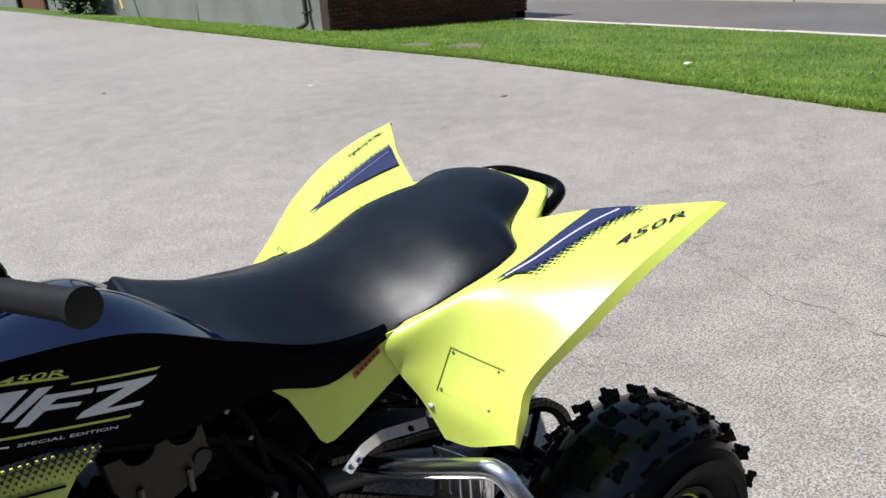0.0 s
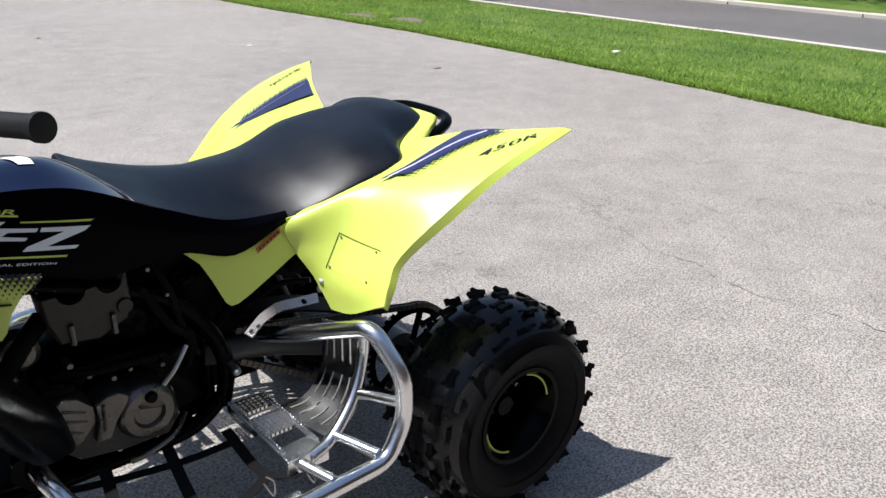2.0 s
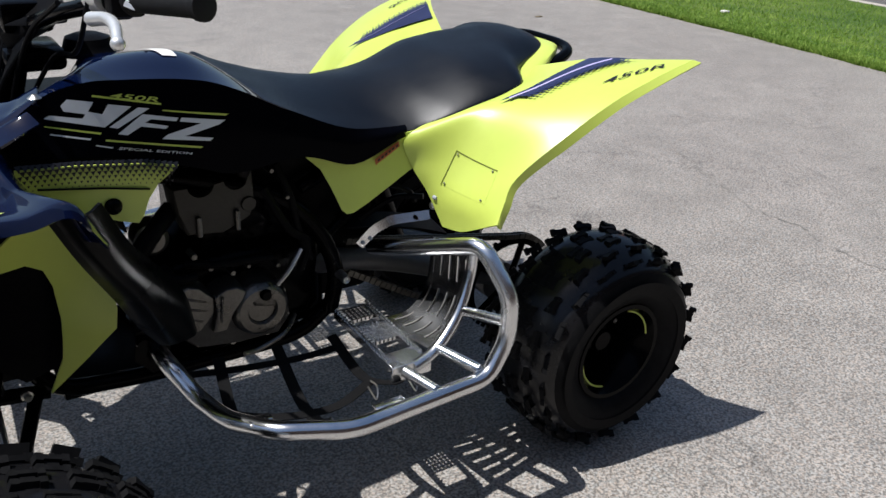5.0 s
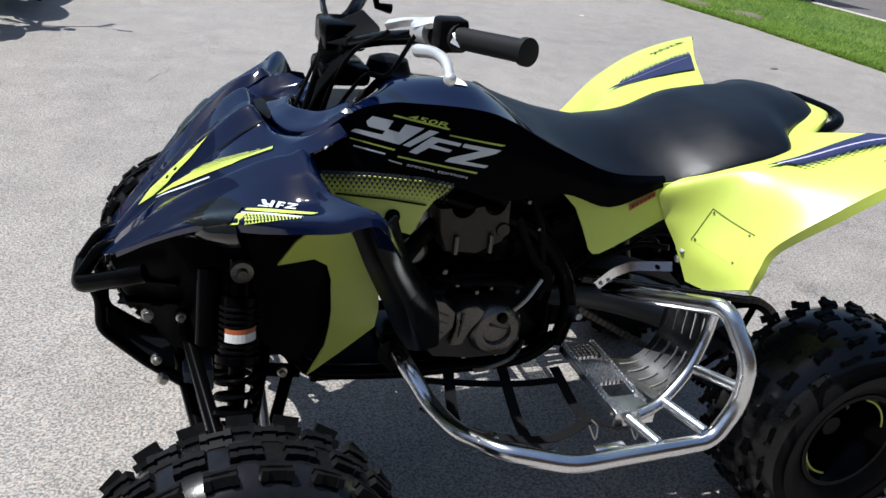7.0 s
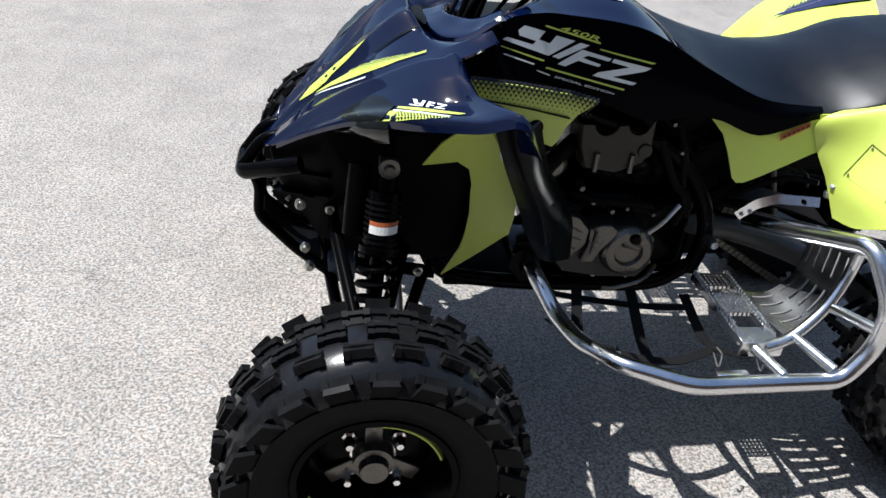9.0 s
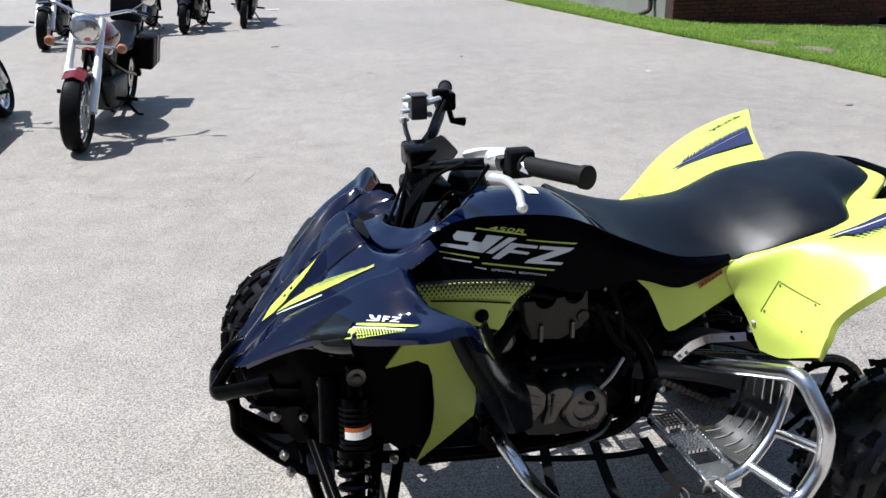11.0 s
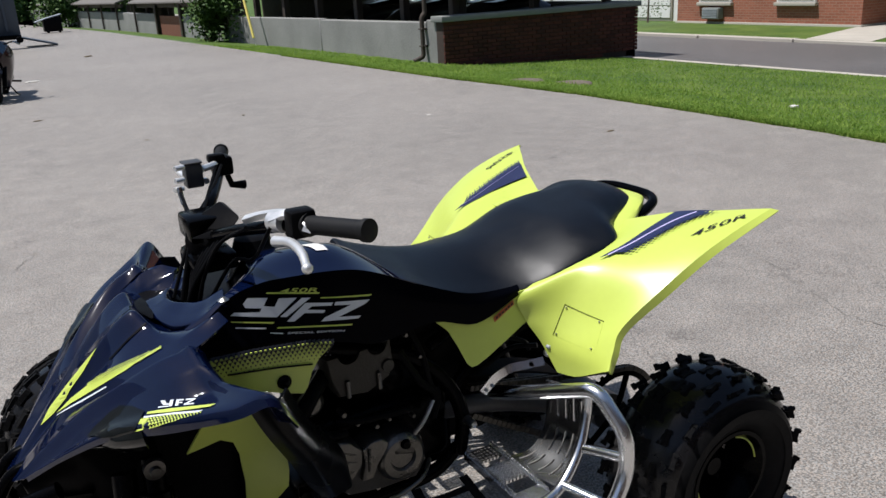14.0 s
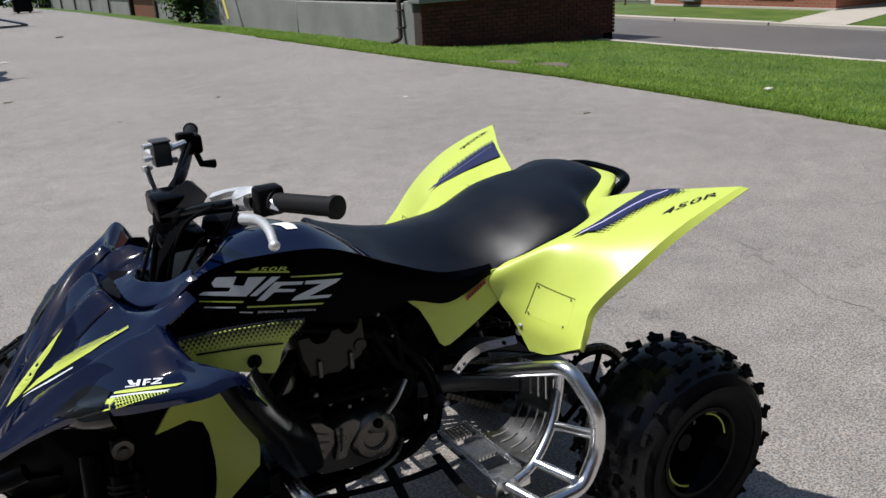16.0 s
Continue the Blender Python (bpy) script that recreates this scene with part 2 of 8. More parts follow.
def asphalt_mat(name, dark, light, grain=170.0, crack=0.0):
    """Weathered asphalt: stones of a few millimetres in a grey binder, wide stains and a few hair cracks."""
    m = bpy.data.materials.new(name)
    m.use_nodes = True
    nt = m.node_tree
    n, ln = nt.nodes, nt.links
    p = n["Principled BSDF"]
    tc = n.new("ShaderNodeTexCoord")
    stones = n.new("ShaderNodeTexVoronoi")
    stones.inputs["Scale"].default_value = grain
    specks = n.new("ShaderNodeTexNoise")
    specks.inputs["Scale"].default_value, specks.inputs["Detail"].default_value, specks.inputs["Roughness"].default_value = grain * 0.75, 3, 0.6
    stain = n.new("ShaderNodeTexNoise")
    stain.inputs["Scale"].default_value, stain.inputs["Detail"].default_value, stain.inputs["Roughness"].default_value = 0.35, 9, 0.55
    patchy = n.new("ShaderNodeTexNoise")
    patchy.inputs["Scale"].default_value, patchy.inputs["Detail"].default_value = 5.0, 6
    for node in (stones, specks, stain, patchy):
        ln.new(tc.outputs["Object"], node.inputs["Vector"])
    sep = n.new("ShaderNodeSeparateColor")
    ln.new(stones.outputs["Color"], sep.inputs["Color"])
    tone = n.new("ShaderNodeMath")
    tone.operation = "MULTIPLY_ADD"
    tone.inputs[1].default_value = 0.5
    ln.new(sep.outputs["Red"], tone.inputs[0])
    half = n.new("ShaderNodeMapRange")
    half.inputs["From Min"].default_value, half.inputs["From Max"].default_value = 0.38, 0.62
    half.inputs["To Min"].default_value, half.inputs["To Max"].default_value = -0.05, 0.55
    ln.new(specks.outputs["Fac"], half.inputs["Value"])
    ln.new(half.outputs["Result"], tone.inputs[2])
    ramp = n.new("ShaderNodeValToRGB")
    ramp.color_ramp.elements[0].color, ramp.color_ramp.elements[0].position = (*dark, 1), 0.2
    ramp.color_ramp.elements[1].color, ramp.color_ramp.elements[1].position = (*light, 1), 0.78
    ln.new(tone.outputs[0], ramp.inputs["Fac"])
    wide = n.new("ShaderNodeMath")
    wide.operation = "ADD"
    ln.new(stain.outputs["Fac"], wide.inputs[0])
    ln.new(patchy.outputs["Fac"], wide.inputs[1])
    scale = n.new("ShaderNodeMapRange")
    scale.inputs["From Min"].default_value, scale.inputs["From Max"].default_value = 0.65, 1.35
    scale.inputs["To Min"].default_value, scale.inputs["To Max"].default_value = 0.78, 1.18
    ln.new(wide.outputs[0], scale.inputs["Value"])
    last = scale.outputs["Result"]
    if crack:
        warp = n.new("ShaderNodeVectorMath")
        warp.operation = "MULTIPLY_ADD"
        warp.inputs[1].default_value = (0.5, 0.5, 0.5)
        ln.new(patchy.outputs["Color"], warp.inputs[0])
        ln.new(tc.outputs["Object"], warp.inputs[2])
        cells = n.new("ShaderNodeTexVoronoi")
        cells.feature = "DISTANCE_TO_EDGE"
        cells.inputs["Scale"].default_value = 0.42
        ln.new(warp.outputs[0], cells.inputs["Vector"])
        edge = n.new("ShaderNodeMapRange")
        edge.inputs["From Max"].default_value = 0.0035
        edge.inputs["To Min"].default_value, edge.inputs["To Max"].default_value = 1 - crack, 1
        ln.new(cells.outputs["Distance"], edge.inputs["Value"])
        mul = n.new("ShaderNodeMath")
        mul.operation = "MULTIPLY"
        ln.new(last, mul.inputs[0])
        ln.new(edge.outputs["Result"], mul.inputs[1])
        last = mul.outputs[0]
    hue = n.new("ShaderNodeMixRGB")
    hue.blend_type = "MULTIPLY"
    hue.inputs[0].default_value = 0.8
    kinds = n.new("ShaderNodeValToRGB")
    kinds.color_ramp.elements[0].color, kinds.color_ramp.elements[1].color = (1.10, 0.97, 0.90, 1), (0.92, 0.98, 1.05, 1)
    ln.new(sep.outputs["Green"], kinds.inputs["Fac"])
    ln.new(ramp.outputs["Color"], hue.inputs[1])
    ln.new(kinds.outputs["Color"], hue.inputs[2])
    tint = n.new("ShaderNodeVectorMath")
    tint.operation = "SCALE"
    ln.new(hue.outputs[0], tint.inputs[0])
    ln.new(last, tint.inputs["Scale"])
    ln.new(tint.outputs[0], p.inputs["Base Color"])
    p.inputs["Roughness"].default_value = 0.55
    p.inputs["Specular IOR Level"].default_value = 0.6
    b = n.new("ShaderNodeBump")
    b.inputs["Strength"].default_value, b.inputs["Distance"].default_value = 0.45, 0.004
    ln.new(tone.outputs[0], b.inputs["Height"])
    ln.new(b.outputs["Normal"], p.inputs["Normal"])
    return m


def grass_mat(name, a, b, c, through_light=0.0):
    m = bpy.data.materials.new(name)
    m.use_nodes = True
    nt = m.node_tree
    n, ln = nt.nodes, nt.links
    p = n["Principled BSDF"]
    tc, geo = n.new("ShaderNodeTexCoord"), n.new("ShaderNodeNewGeometry")
    wide = n.new("ShaderNodeTexNoise")
    wide.inputs["Scale"].default_value, wide.inputs["Detail"].default_value = 1.3, 7
    ln.new(tc.outputs["Object"], wide.inputs["Vector"])
    fine = n.new("ShaderNodeTexNoise")
    fine.inputs["Scale"].default_value, fine.inputs["Detail"].default_value = 22, 8
    fine.inputs["Roughness"].default_value = 0.75
    ln.new(tc.outputs["Object"], fine.inputs["Vector"])
    mx = n.new("ShaderNodeMath")
    mx.operation = "MULTIPLY_ADD"
    mx.inputs[1].default_value = 0.35
    ln.new(geo.outputs["Random Per Island"], mx.inputs[0])
    mr = n.new("ShaderNodeMapRange")
    mr.inputs["From Min"].default_value, mr.inputs["From Max"].default_value = 0.3, 0.7
    mr.inputs["To Min"].default_value, mr.inputs["To Max"].default_value = -0.12, 0.12
    ln.new(wide.outputs["Fac"], mr.inputs["Value"])
    ln.new(mr.outputs["Result"], mx.inputs[2])
    m2 = n.new("ShaderNodeMath")
    m2.operation = "MULTIPLY_ADD"
    m2.inputs[1].default_value = 0.85
    ln.new(fine.outputs["Fac"], m2.inputs[0])
    ln.new(mx.outputs[0], m2.inputs[2])
    ramp = n.new("ShaderNodeValToRGB")
    els = ramp.color_ramp.elements
    els[0].color, els[0].position = (*a, 1), 0.15
    els[1].color, els[1].position = (*c, 1), 0.95
    mid = els.new(0.55)
    mid.color = (*b, 1)
    ln.new(m2.outputs[0], ramp.inputs["Fac"])
    ln.new(ramp.outputs["Color"], p.inputs["Base Color"])
    p.inputs["Roughness"].default_value = 0.6
    p.inputs["Specular IOR Level"].default_value = 0.25
    dents = n.new("ShaderNodeBump")
    dents.inputs["Strength"].default_value, dents.inputs["Distance"].default_value = 0.5, 0.02
    ln.new(fine.outputs["Fac"], dents.inputs["Height"])
    ln.new(dents.outputs["Normal"], p.inputs["Normal"])
    if through_light:
        tr, mix = n.new("ShaderNodeBsdfTranslucent"), n.new("ShaderNodeMixShader")
        mix.inputs[0].default_value = through_light
        ln.new(ramp.outputs["Color"], tr.inputs["Color"])
        ln.new(p.outputs[0], mix.inputs[1])
        ln.new(tr.outputs[0], mix.inputs[2])
        ln.new(mix.outputs[0], n["Material Output"].inputs["Surface"])
    return m


def brickwork_mat(name, a, b, joint):
    """Far brickwork: courses of bricks, with stains over them."""
    m = bpy.data.materials.new(name)
    m.use_nodes = True
    nt = m.node_tree
    n, ln = nt.nodes, nt.links
    p = n["Principled BSDF"]
    tc = n.new("ShaderNodeTexCoord")
    sep, comb = n.new("ShaderNodeSeparateXYZ"), n.new("ShaderNodeCombineXYZ")
    ln.new(tc.outputs["Object"], sep.inputs[0])
    both_ways = n.new("ShaderNodeMath")
    both_ways.operation = "ADD"
    ln.new(sep.outputs["X"], both_ways.inputs[0])
    ln.new(sep.outputs["Y"], both_ways.inputs[1])
    ln.new(both_ways.outputs[0], comb.inputs["X"])
    ln.new(sep.outputs["Z"], comb.inputs["Y"])
    bt = n.new("ShaderNodeTexBrick")
    for key, v in (("Color1", a), ("Color2", b), ("Mortar", joint)):
        bt.inputs[key].default_value = (*v, 1)
    for key, v in (("Scale", 1.0), ("Mortar Size", 0.006), ("Brick Width", 0.21), ("Row Height", 0.075)):
        bt.inputs[key].default_value = v
    ln.new(comb.outputs[0], bt.inputs["Vector"])
    st = n.new("ShaderNodeTexNoise")
    st.inputs["Scale"].default_value, st.inputs["Detail"].default_value = 0.8, 6
    ln.new(tc.outputs["Object"], st.inputs["Vector"])
    mr = n.new("ShaderNodeMapRange")
    mr.inputs["To Min"].default_value, mr.inputs["To Max"].default_value = 0.75, 1.25
    ln.new(st.outputs["Fac"], mr.inputs["Value"])
    sc = n.new("ShaderNodeVectorMath")
    sc.operation = "SCALE"
    ln.new(bt.outputs["Color"], sc.inputs[0])
    ln.new(mr.outputs["Result"], sc.inputs["Scale"])
    ln.new(sc.outputs[0], p.inputs["Base Color"])
    p.inputs["Roughness"].default_value = 0.85
    return m


brickwork = brickwork_mat("far_red_brickwork", (0.32, 0.11, 0.065), (0.25, 0.085, 0.05), (0.30, 0.20, 0.15))
asphalt = asphalt_mat("weathered_asphalt", (0.112, 0.105, 0.094), (0.364, 0.343, 0.309), 205, 0.35)
road_asphalt = asphalt_mat("road_asphalt", (0.055, 0.054, 0.053), (0.155, 0.152, 0.147), 120, 0.0)
lawn_soil = grass_mat("mown_lawn", (0.016, 0.036, 0.007), (0.050, 0.098, 0.016), (0.15, 0.20, 0.04))
blade = grass_mat("grass_blade", (0.10, 0.185, 0.028), (0.19, 0.32, 0.05), (0.36, 0.46, 0.10), 0.5)
leaf_green = grass_mat("leaf", (0.02, 0.05, 0.01), (0.04, 0.09, 0.015), (0.08, 0.14, 0.02))
concrete = mat("weathered_concrete", (0.22, 0.22, 0.212), 0.85, vary=0.25, scale=1.5, fine=40, bump=0.3, bump_scale=60)
pale_concrete = mat("pale_concrete", (0.40, 0.37, 0.32), 0.85, vary=0.12, scale=1.0, fine=30)
coping = mat("grey_coping", (0.20, 0.21, 0.20), 0.8, vary=0.2, scale=3)
brick_brown = mat("brown_brick", (0.080, 0.021, 0.014), 0.85, vary=0.2, scale=9, fine=90, island=0.3, bump=0.3)
brick_dark = mat("dark_brown_brick", (0.045, 0.022, 0.016), 0.85, vary=0.2, scale=5, fine=60)
mortar = mat("mortar", (0.045, 0.030, 0.025), 0.9)
bark = mat("bark", (0.09, 0.07, 0.05), 0.9, vary=0.35, scale=12, bump=0.8, bump_scale=40)
dark_wood = mat("dark_stained_timber", (0.05, 0.038, 0.03), 0.8, vary=0.3, scale=4)
roof_felt = mat("grey_roofing", (0.14, 0.13, 0.12), 0.9, vary=0.25, scale=3)
white_siding = mat("white_siding", (0.72, 0.72, 0.70), 0.6, vary=0.06)
grey_steel = mat("grey_sheet_steel", (0.30, 0.33, 0.36), 0.5, 0.0, vary=0.12, scale=2)
dark_glass = mat("dark_window", (0.015, 0.018, 0.02), 0.06, vary=0.05)
yellow_sleeve = mat("yellow_plastic_sleeve", (0.74, 0.62, 0.16), 0.5, vary=0.08)
rust_wood = mat("rust_brown_board", (0.16, 0.06, 0.035), 0.8, vary=0.2)
red_paint = mat("red_paint", (0.45, 0.05, 0.03), 0.5)

lime = mat("lime_yellow_plastic", (0.49, 0.585, 0.105), 0.34, vary=0.03, scale=3, fine=60, spread=0.1, spec=0.5)
# the navy plastic's shaded copy: dark side reflections are put into its colour
navy_dark_side = mat("navy_plastic_darkened_side", (0.0012, 0.0014, 0.0026), 0.14, vary=0.1, scale=4, spec=0.025)
seam_line = mat("panel_gap", (0.16, 0.19, 0.02), 0.6)
navy = mat("navy_gloss_plastic", (0.0012, 0.0036, 0.019), 0.05, vary=0.1, scale=4, spec=0.55)
decal_navy = mat("navy_decal", (0.018, 0.024, 0.07), 0.35, vary=0.15, scale=30, spec=0.4)
decal_white = mat("silver_white_decal", (0.62, 0.66, 0.70), 0.4, vary=0.05)
decal_black = mat("black_decal", (0.012, 0.012, 0.016), 0.4, spec=0.3)
decal_purple = mat("violet_pinstripe", (0.50, 0.46, 0.75), 0.4)
vinyl = mat("black_gripper_vinyl", (0.0012, 0.0022, 0.0046), 0.38, vary=0.15, scale=12, fine=300, bump=0.14, bump_scale=600, spec=0.32)
flap_black = mat("glossy_dark_flap_plastic", (0.0012, 0.0015, 0.002), 0.28, vary=0.1, scale=4, spec=0.08)
black_plastic = mat("matt_black_plastic", (0.0045, 0.0045, 0.005), 0.35, vary=0.2, bump=0.12, bump_scale=300, spec=0.03)
black_paint = mat("black_painted_steel", (0.0012, 0.0012, 0.0014), 0.18, vary=0.2, spec=0.045)
rubber = mat("tyre_rubber", (0.0085, 0.0085, 0.009), 0.42, vary=0.35, scale=7, fine=80, bump=0.04, bump_scale=150, spec=0.035)
rubber_gloss = mat("shiny_tyre_rubber", (0.008, 0.008, 0.009), 0.20, vary=0.35, scale=7, fine=80, bump=0.03, bump_scale=150, spec=0.30)
grip_rubber = mat("grip_rubber", (0.007, 0.007, 0.0075), 0.6, vary=0.15, spec=0.25)
reservoir_grey = mat("grey_reservoir_plastic", (0.045, 0.045, 0.047), 0.45, vary=0.1)
satin = mat("satin_cast_aluminium", (0.80, 0.80, 0.79), 0.40, 0.7, vary=0.06, scale=20, fine=200)
alloy = mat("brushed_aluminium", (0.72, 0.73, 0.74), 0.22, 1.0, vary=0.08, scale=6, fine=200, spread=0.35)
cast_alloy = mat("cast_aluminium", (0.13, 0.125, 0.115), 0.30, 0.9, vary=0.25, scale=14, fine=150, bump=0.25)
chrome = mat("bright_chrome", (0.80, 0.80, 0.80), 0.08, 1.0, vary=0.04)
zinc = mat("zinc_bolt", (0.55, 0.54, 0.50), 0.35, 1.0, vary=0.1)
chain_steel = mat("oily_chain", (0.10, 0.095, 0.085), 0.4, 0.9, vary=0.3, scale=30)
webbing = mat("black_webbing", (0.004, 0.004, 0.0045), 0.85, spec=0.15, vary=0.2, bump=0.4, bump_scale=500)
lens_clear = mat("smoked_lamp_lens", (0.004, 0.0045, 0.004), 0.07, vary=0.1, spec=0.35)
label_orange = mat("orange_label", (0.42, 0.10, 0.03), 0.5)
label_white = mat("white_label", (0.75, 0.74, 0.70), 0.5)
dark_maroon = mat("dark_maroon_gloss_paint", (0.016, 0.003, 0.006), 0.15, vary=0.06, coat=0.15)
# engine castings: the deep shade they stand in is put into the dark colour
head_alloy = mat("shade_dark_tan_cast_alloy", (0.021, 0.019, 0.015), 0.5, 0.3, vary=0.3, scale=14, fine=150, bump=0.25)
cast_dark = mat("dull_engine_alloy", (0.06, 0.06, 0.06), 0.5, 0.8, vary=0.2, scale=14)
maroon = mat("maroon_gloss_paint", (0.13, 0.008, 0.010), 0.15, vary=0.06, coat=0.8)
blue_gloss = mat("dark_blue_gloss_paint", (0.018, 0.04, 0.085), 0.12, vary=0.06, coat=0.8)
black_gloss = mat("black_gloss_paint", (0.005, 0.005, 0.006), 0.12, coat=0.3, spec=0.3)
amber = mat("amber_lens", (0.34, 0.14, 0.07), 0.2)
stone_white = mat("pale_pebble", (0.6, 0.58, 0.54), 0.8)
crack_dark = mat("crack_shadow", (0.20, 0.188, 0.172), 0.95, vary=0.3, scale=30)
dead_leaf = mat("dry_leaf", (0.13, 0.10, 0.06), 0.8)
drain_iron = mat("weathered_brown_iron", (0.13, 0.105, 0.08), 0.8, vary=0.25)
slate_steel = mat("slate_blue_sheet_steel", (0.05, 0.065, 0.085), 0.5, vary=0.15, scale=2)
shop_cladding = mat("pale_steel_cladding", (0.62, 0.66, 0.68), 0.45, vary=0.1, scale=1.5)

# ---- the ground ----
EDGE_Y = (-80, -3, 0, 3, 6, 8.5, 15, 25, 36, 45, 60, 160)
EDGE_X = (4.4, 4.85, 5.08, 5.30, 5.36, 5.16, 4.94, 4.62, 4.1, 3.2, 1.6, -6)


def edge_x(y):
    return float(np.interp(y, EDGE_Y, EDGE_X)) + 0.03 * noise.noise((y * 1.7, 3.1, 0)) + 0.015 * noise.noise((y * 9, 1.1, 0))


def fall(x, y):
    """The height of the lawn, which falls from the yard to the street."""
    d = max(0.0, x - edge_x(y))
    return -0.105 * min(d, 2.4) - 0.056 * max(0.0, min(d - 2.4, 4.3)) + 0.012 * noise.noise((x * 1.3, y * 1.3, 0)) * min(1, d)


def grid_mesh(name, us, vs, f, material):
    verts = [f(u, v) for u in us for v in vs]
    k = len(vs)
    faces = [(i * k + j, i * k + j + 1, (i + 1) * k + j + 1, (i + 1) * k + j) for i in range(len(us) - 1) for j in range(k - 1)]
    return raw(name, verts, faces, material, True)


ys = np.concatenate([np.linspace(-80, -4, 12), np.linspace(-3.8, 26, 180), np.linspace(27, 160, 40)])
ob = new("ground", grid_mesh("ground", ys, (-60, -20, -5, 0, 3, 1e9), lambda y, x: (edge_x(y) if x > 1e8 else x, y, 0.0), asphalt))
tagged(ob, "light grey weathered asphalt yard with fine cracks", "ground", kind="structure")
us = np.concatenate([np.linspace(0, 2.5, 22), np.linspace(2.8, 7.2, 16)])
ob = new("lawn", grid_mesh("lawn", ys, us, lambda y, u: (min(edge_x(y) + u, 11.35 + 0.021 * (12 - y)), y, fall(edge_x(y) + u, y) + 0.012 - (0.03 if u == 0 else 0)), lawn_soil))
tagged(ob, "mown green lawn sloping from the yard to the street", "lawn", kind="structure")
ROAD_Z = -0.50
ob = new("road", grid_mesh("road", (-80, -10, 0, 10, 20, 40, 160), (0, 1), lambda y, u: (11.40 + 0.035 * (12 - y) * 0.6 + u * 5.35, y, ROAD_Z + 0.012 - u * 0.11), road_asphalt))
tagged(ob, "plain grey asphalt street", "road", kind="structure")
ob = new("far_ground", raw("far_ground", [(-600, -600, -0.75), (600, -600, -0.75), (600, 900, -0.75), (-600, 900, -0.75)], [(0, 1, 2, 3)], lawn_soil))
tagged(ob, "grassy ground reaching to the horizon", "ground", kind="structure")


def road_x(y):
    return 11.40 + 0.021 * (12 - y)


# kerbs, the far verge and the footpath over it
bm = bmesh.new()
for i in range(-8, 30):
    y0, y1 = i * 3.0, i * 3.0 + 2.996
    x0 = road_x(y0)
    box(bm, (x0 - 0.10, y0, -0.7), (x0 + 0.05, y1, ROAD_Z + 0.055), 0.006, seg=1)
tagged(part("kerb", bm, pale_concrete), "flush pale concrete edging along the near side of the street", "kerb", kind="structure")
bm = bmesh.new()
for i in range(-8, 30):
    y0, y1 = i * 3.0, i * 3.0 + 2.996
    x0 = road_x(y0) + 5.3
    box(bm, (x0, y0, -0.8), (x0 + 0.3, y1, ROAD_Z + (-0.03 if 8.9 < y0 + 1.5 < 12.1 else -0.02)), 0.01, seg=1)
tagged(part("far_kerb", bm, pale_concrete), "raised pale concrete kerb on the far side of the street", "kerb", kind="structure")


def far_z(x):
    return ROAD_Z - 0.03 + 0.004 * max(0, x - 17)


ob = new("far_lawn", grid_mesh("far_lawn", np.linspace(-60, 120, 60), np.linspace(0, 14, 10), lambda y, u: (road_x(y) + 5.55 + u, y, far_z(road_x(y) + 5.55 + u)), lawn_soil))
tagged(ob, "strip of green lawn before the brick building", "lawn", kind="structure")
bm = bmesh.new()
for i in range(5):
    x0 = 16.98 + i * 1.16
    sh = i * 0.325
    vs = box(bm, (x0, 10.1 + sh, -0.7), (x0 + 1.155, 11.8 + sh, far_z(x0 + 0.6) + 0.012), 0.006, seg=1)
    for v in vs:
        v.co.y += (v.co.x - x0) * 0.28
tagged(part("footpath", bm, pale_concrete), "sunlit pale concrete footpath slabs leading to a door", "footpath", kind="structure")

# ---- grass blades along the yard ----
rng = np.random.default_rng(4)
count = 110000
by = rng.uniform(-1.0, 15, count)
bd = rng.uniform(0, 1, count) ** 2.2 * 3.2
verts, faces = [], []
for y, d in zip(by, bd):
    x = edge_x(y) + d - 0.05
    z = fall(x, y)
    tall = (0.016 + 0.022 * rng.random()) * (1.4 if d < 0.2 else 1.0) * (1 - 0.22 * d)
    a, w = rng.uniform(0, 6.283), 0.003 + 0.0028 * rng.random() + 0.0003 * min(y, 10)
    lx, ly = rng.normal(0, 0.018), rng.normal(0, 0.018)
    c, s = math.cos(a) * w, math.sin(a) * w
    b = len(verts)
    verts += [(x - c, y - s, z), (x + c, y + s, z), (x + lx * 0.4 + c * 0.8, y + ly * 0.4 + s * 0.8, z + tall * 0.6), (x + lx * 0.4 - c * 0.8, y + ly * 0.4 - s * 0.8, z + tall * 0.6), (x + lx, y + ly, z + tall)]
    faces += [(b, b + 1, b + 2, b + 3), (b + 3, b + 2, b + 4)]
for y, d in zip(rng.uniform(-1.0, 20, 60000), rng.uniform(0, 1, 60000) ** 1.2 * 6.2):
    x = edge_x(y) + d
    if x > 11.2 or (x > 6.9 and y > 11.9):
        continue
    z = fall(x, y)
    tall, a, w = 0.028 + 0.03 * rng.random(), rng.uniform(0, 6.283), 0.006 + 0.006 * rng.random()
    lx, ly = rng.normal(0, 0.03), rng.normal(0, 0.03)
    c, s = math.cos(a) * w, math.sin(a) * w
    b = len(verts)
    verts += [(x - c, y - s, z), (x + c, y + s, z), (x + lx, y + ly, z + tall)]
    faces.append((b, b + 1, b + 2))
tagged(new("grass", raw("grass", verts, faces, blade)), "short green grass blades along the edge of the yard", "grass", kind="stuff")


# ---- the low walls of the parking deck ----
WALL_A, WALL_B = Vector((7.1, 12.15, 0)), Vector((5.06, 38.9, 0))
run = (WALL_B - WALL_A).normalized()


def along(s, off=0.0, z=0.0):
    return WALL_A + run * s + Vector((run.y, -run.x, 0)) * off + Vector((0, 0, z))


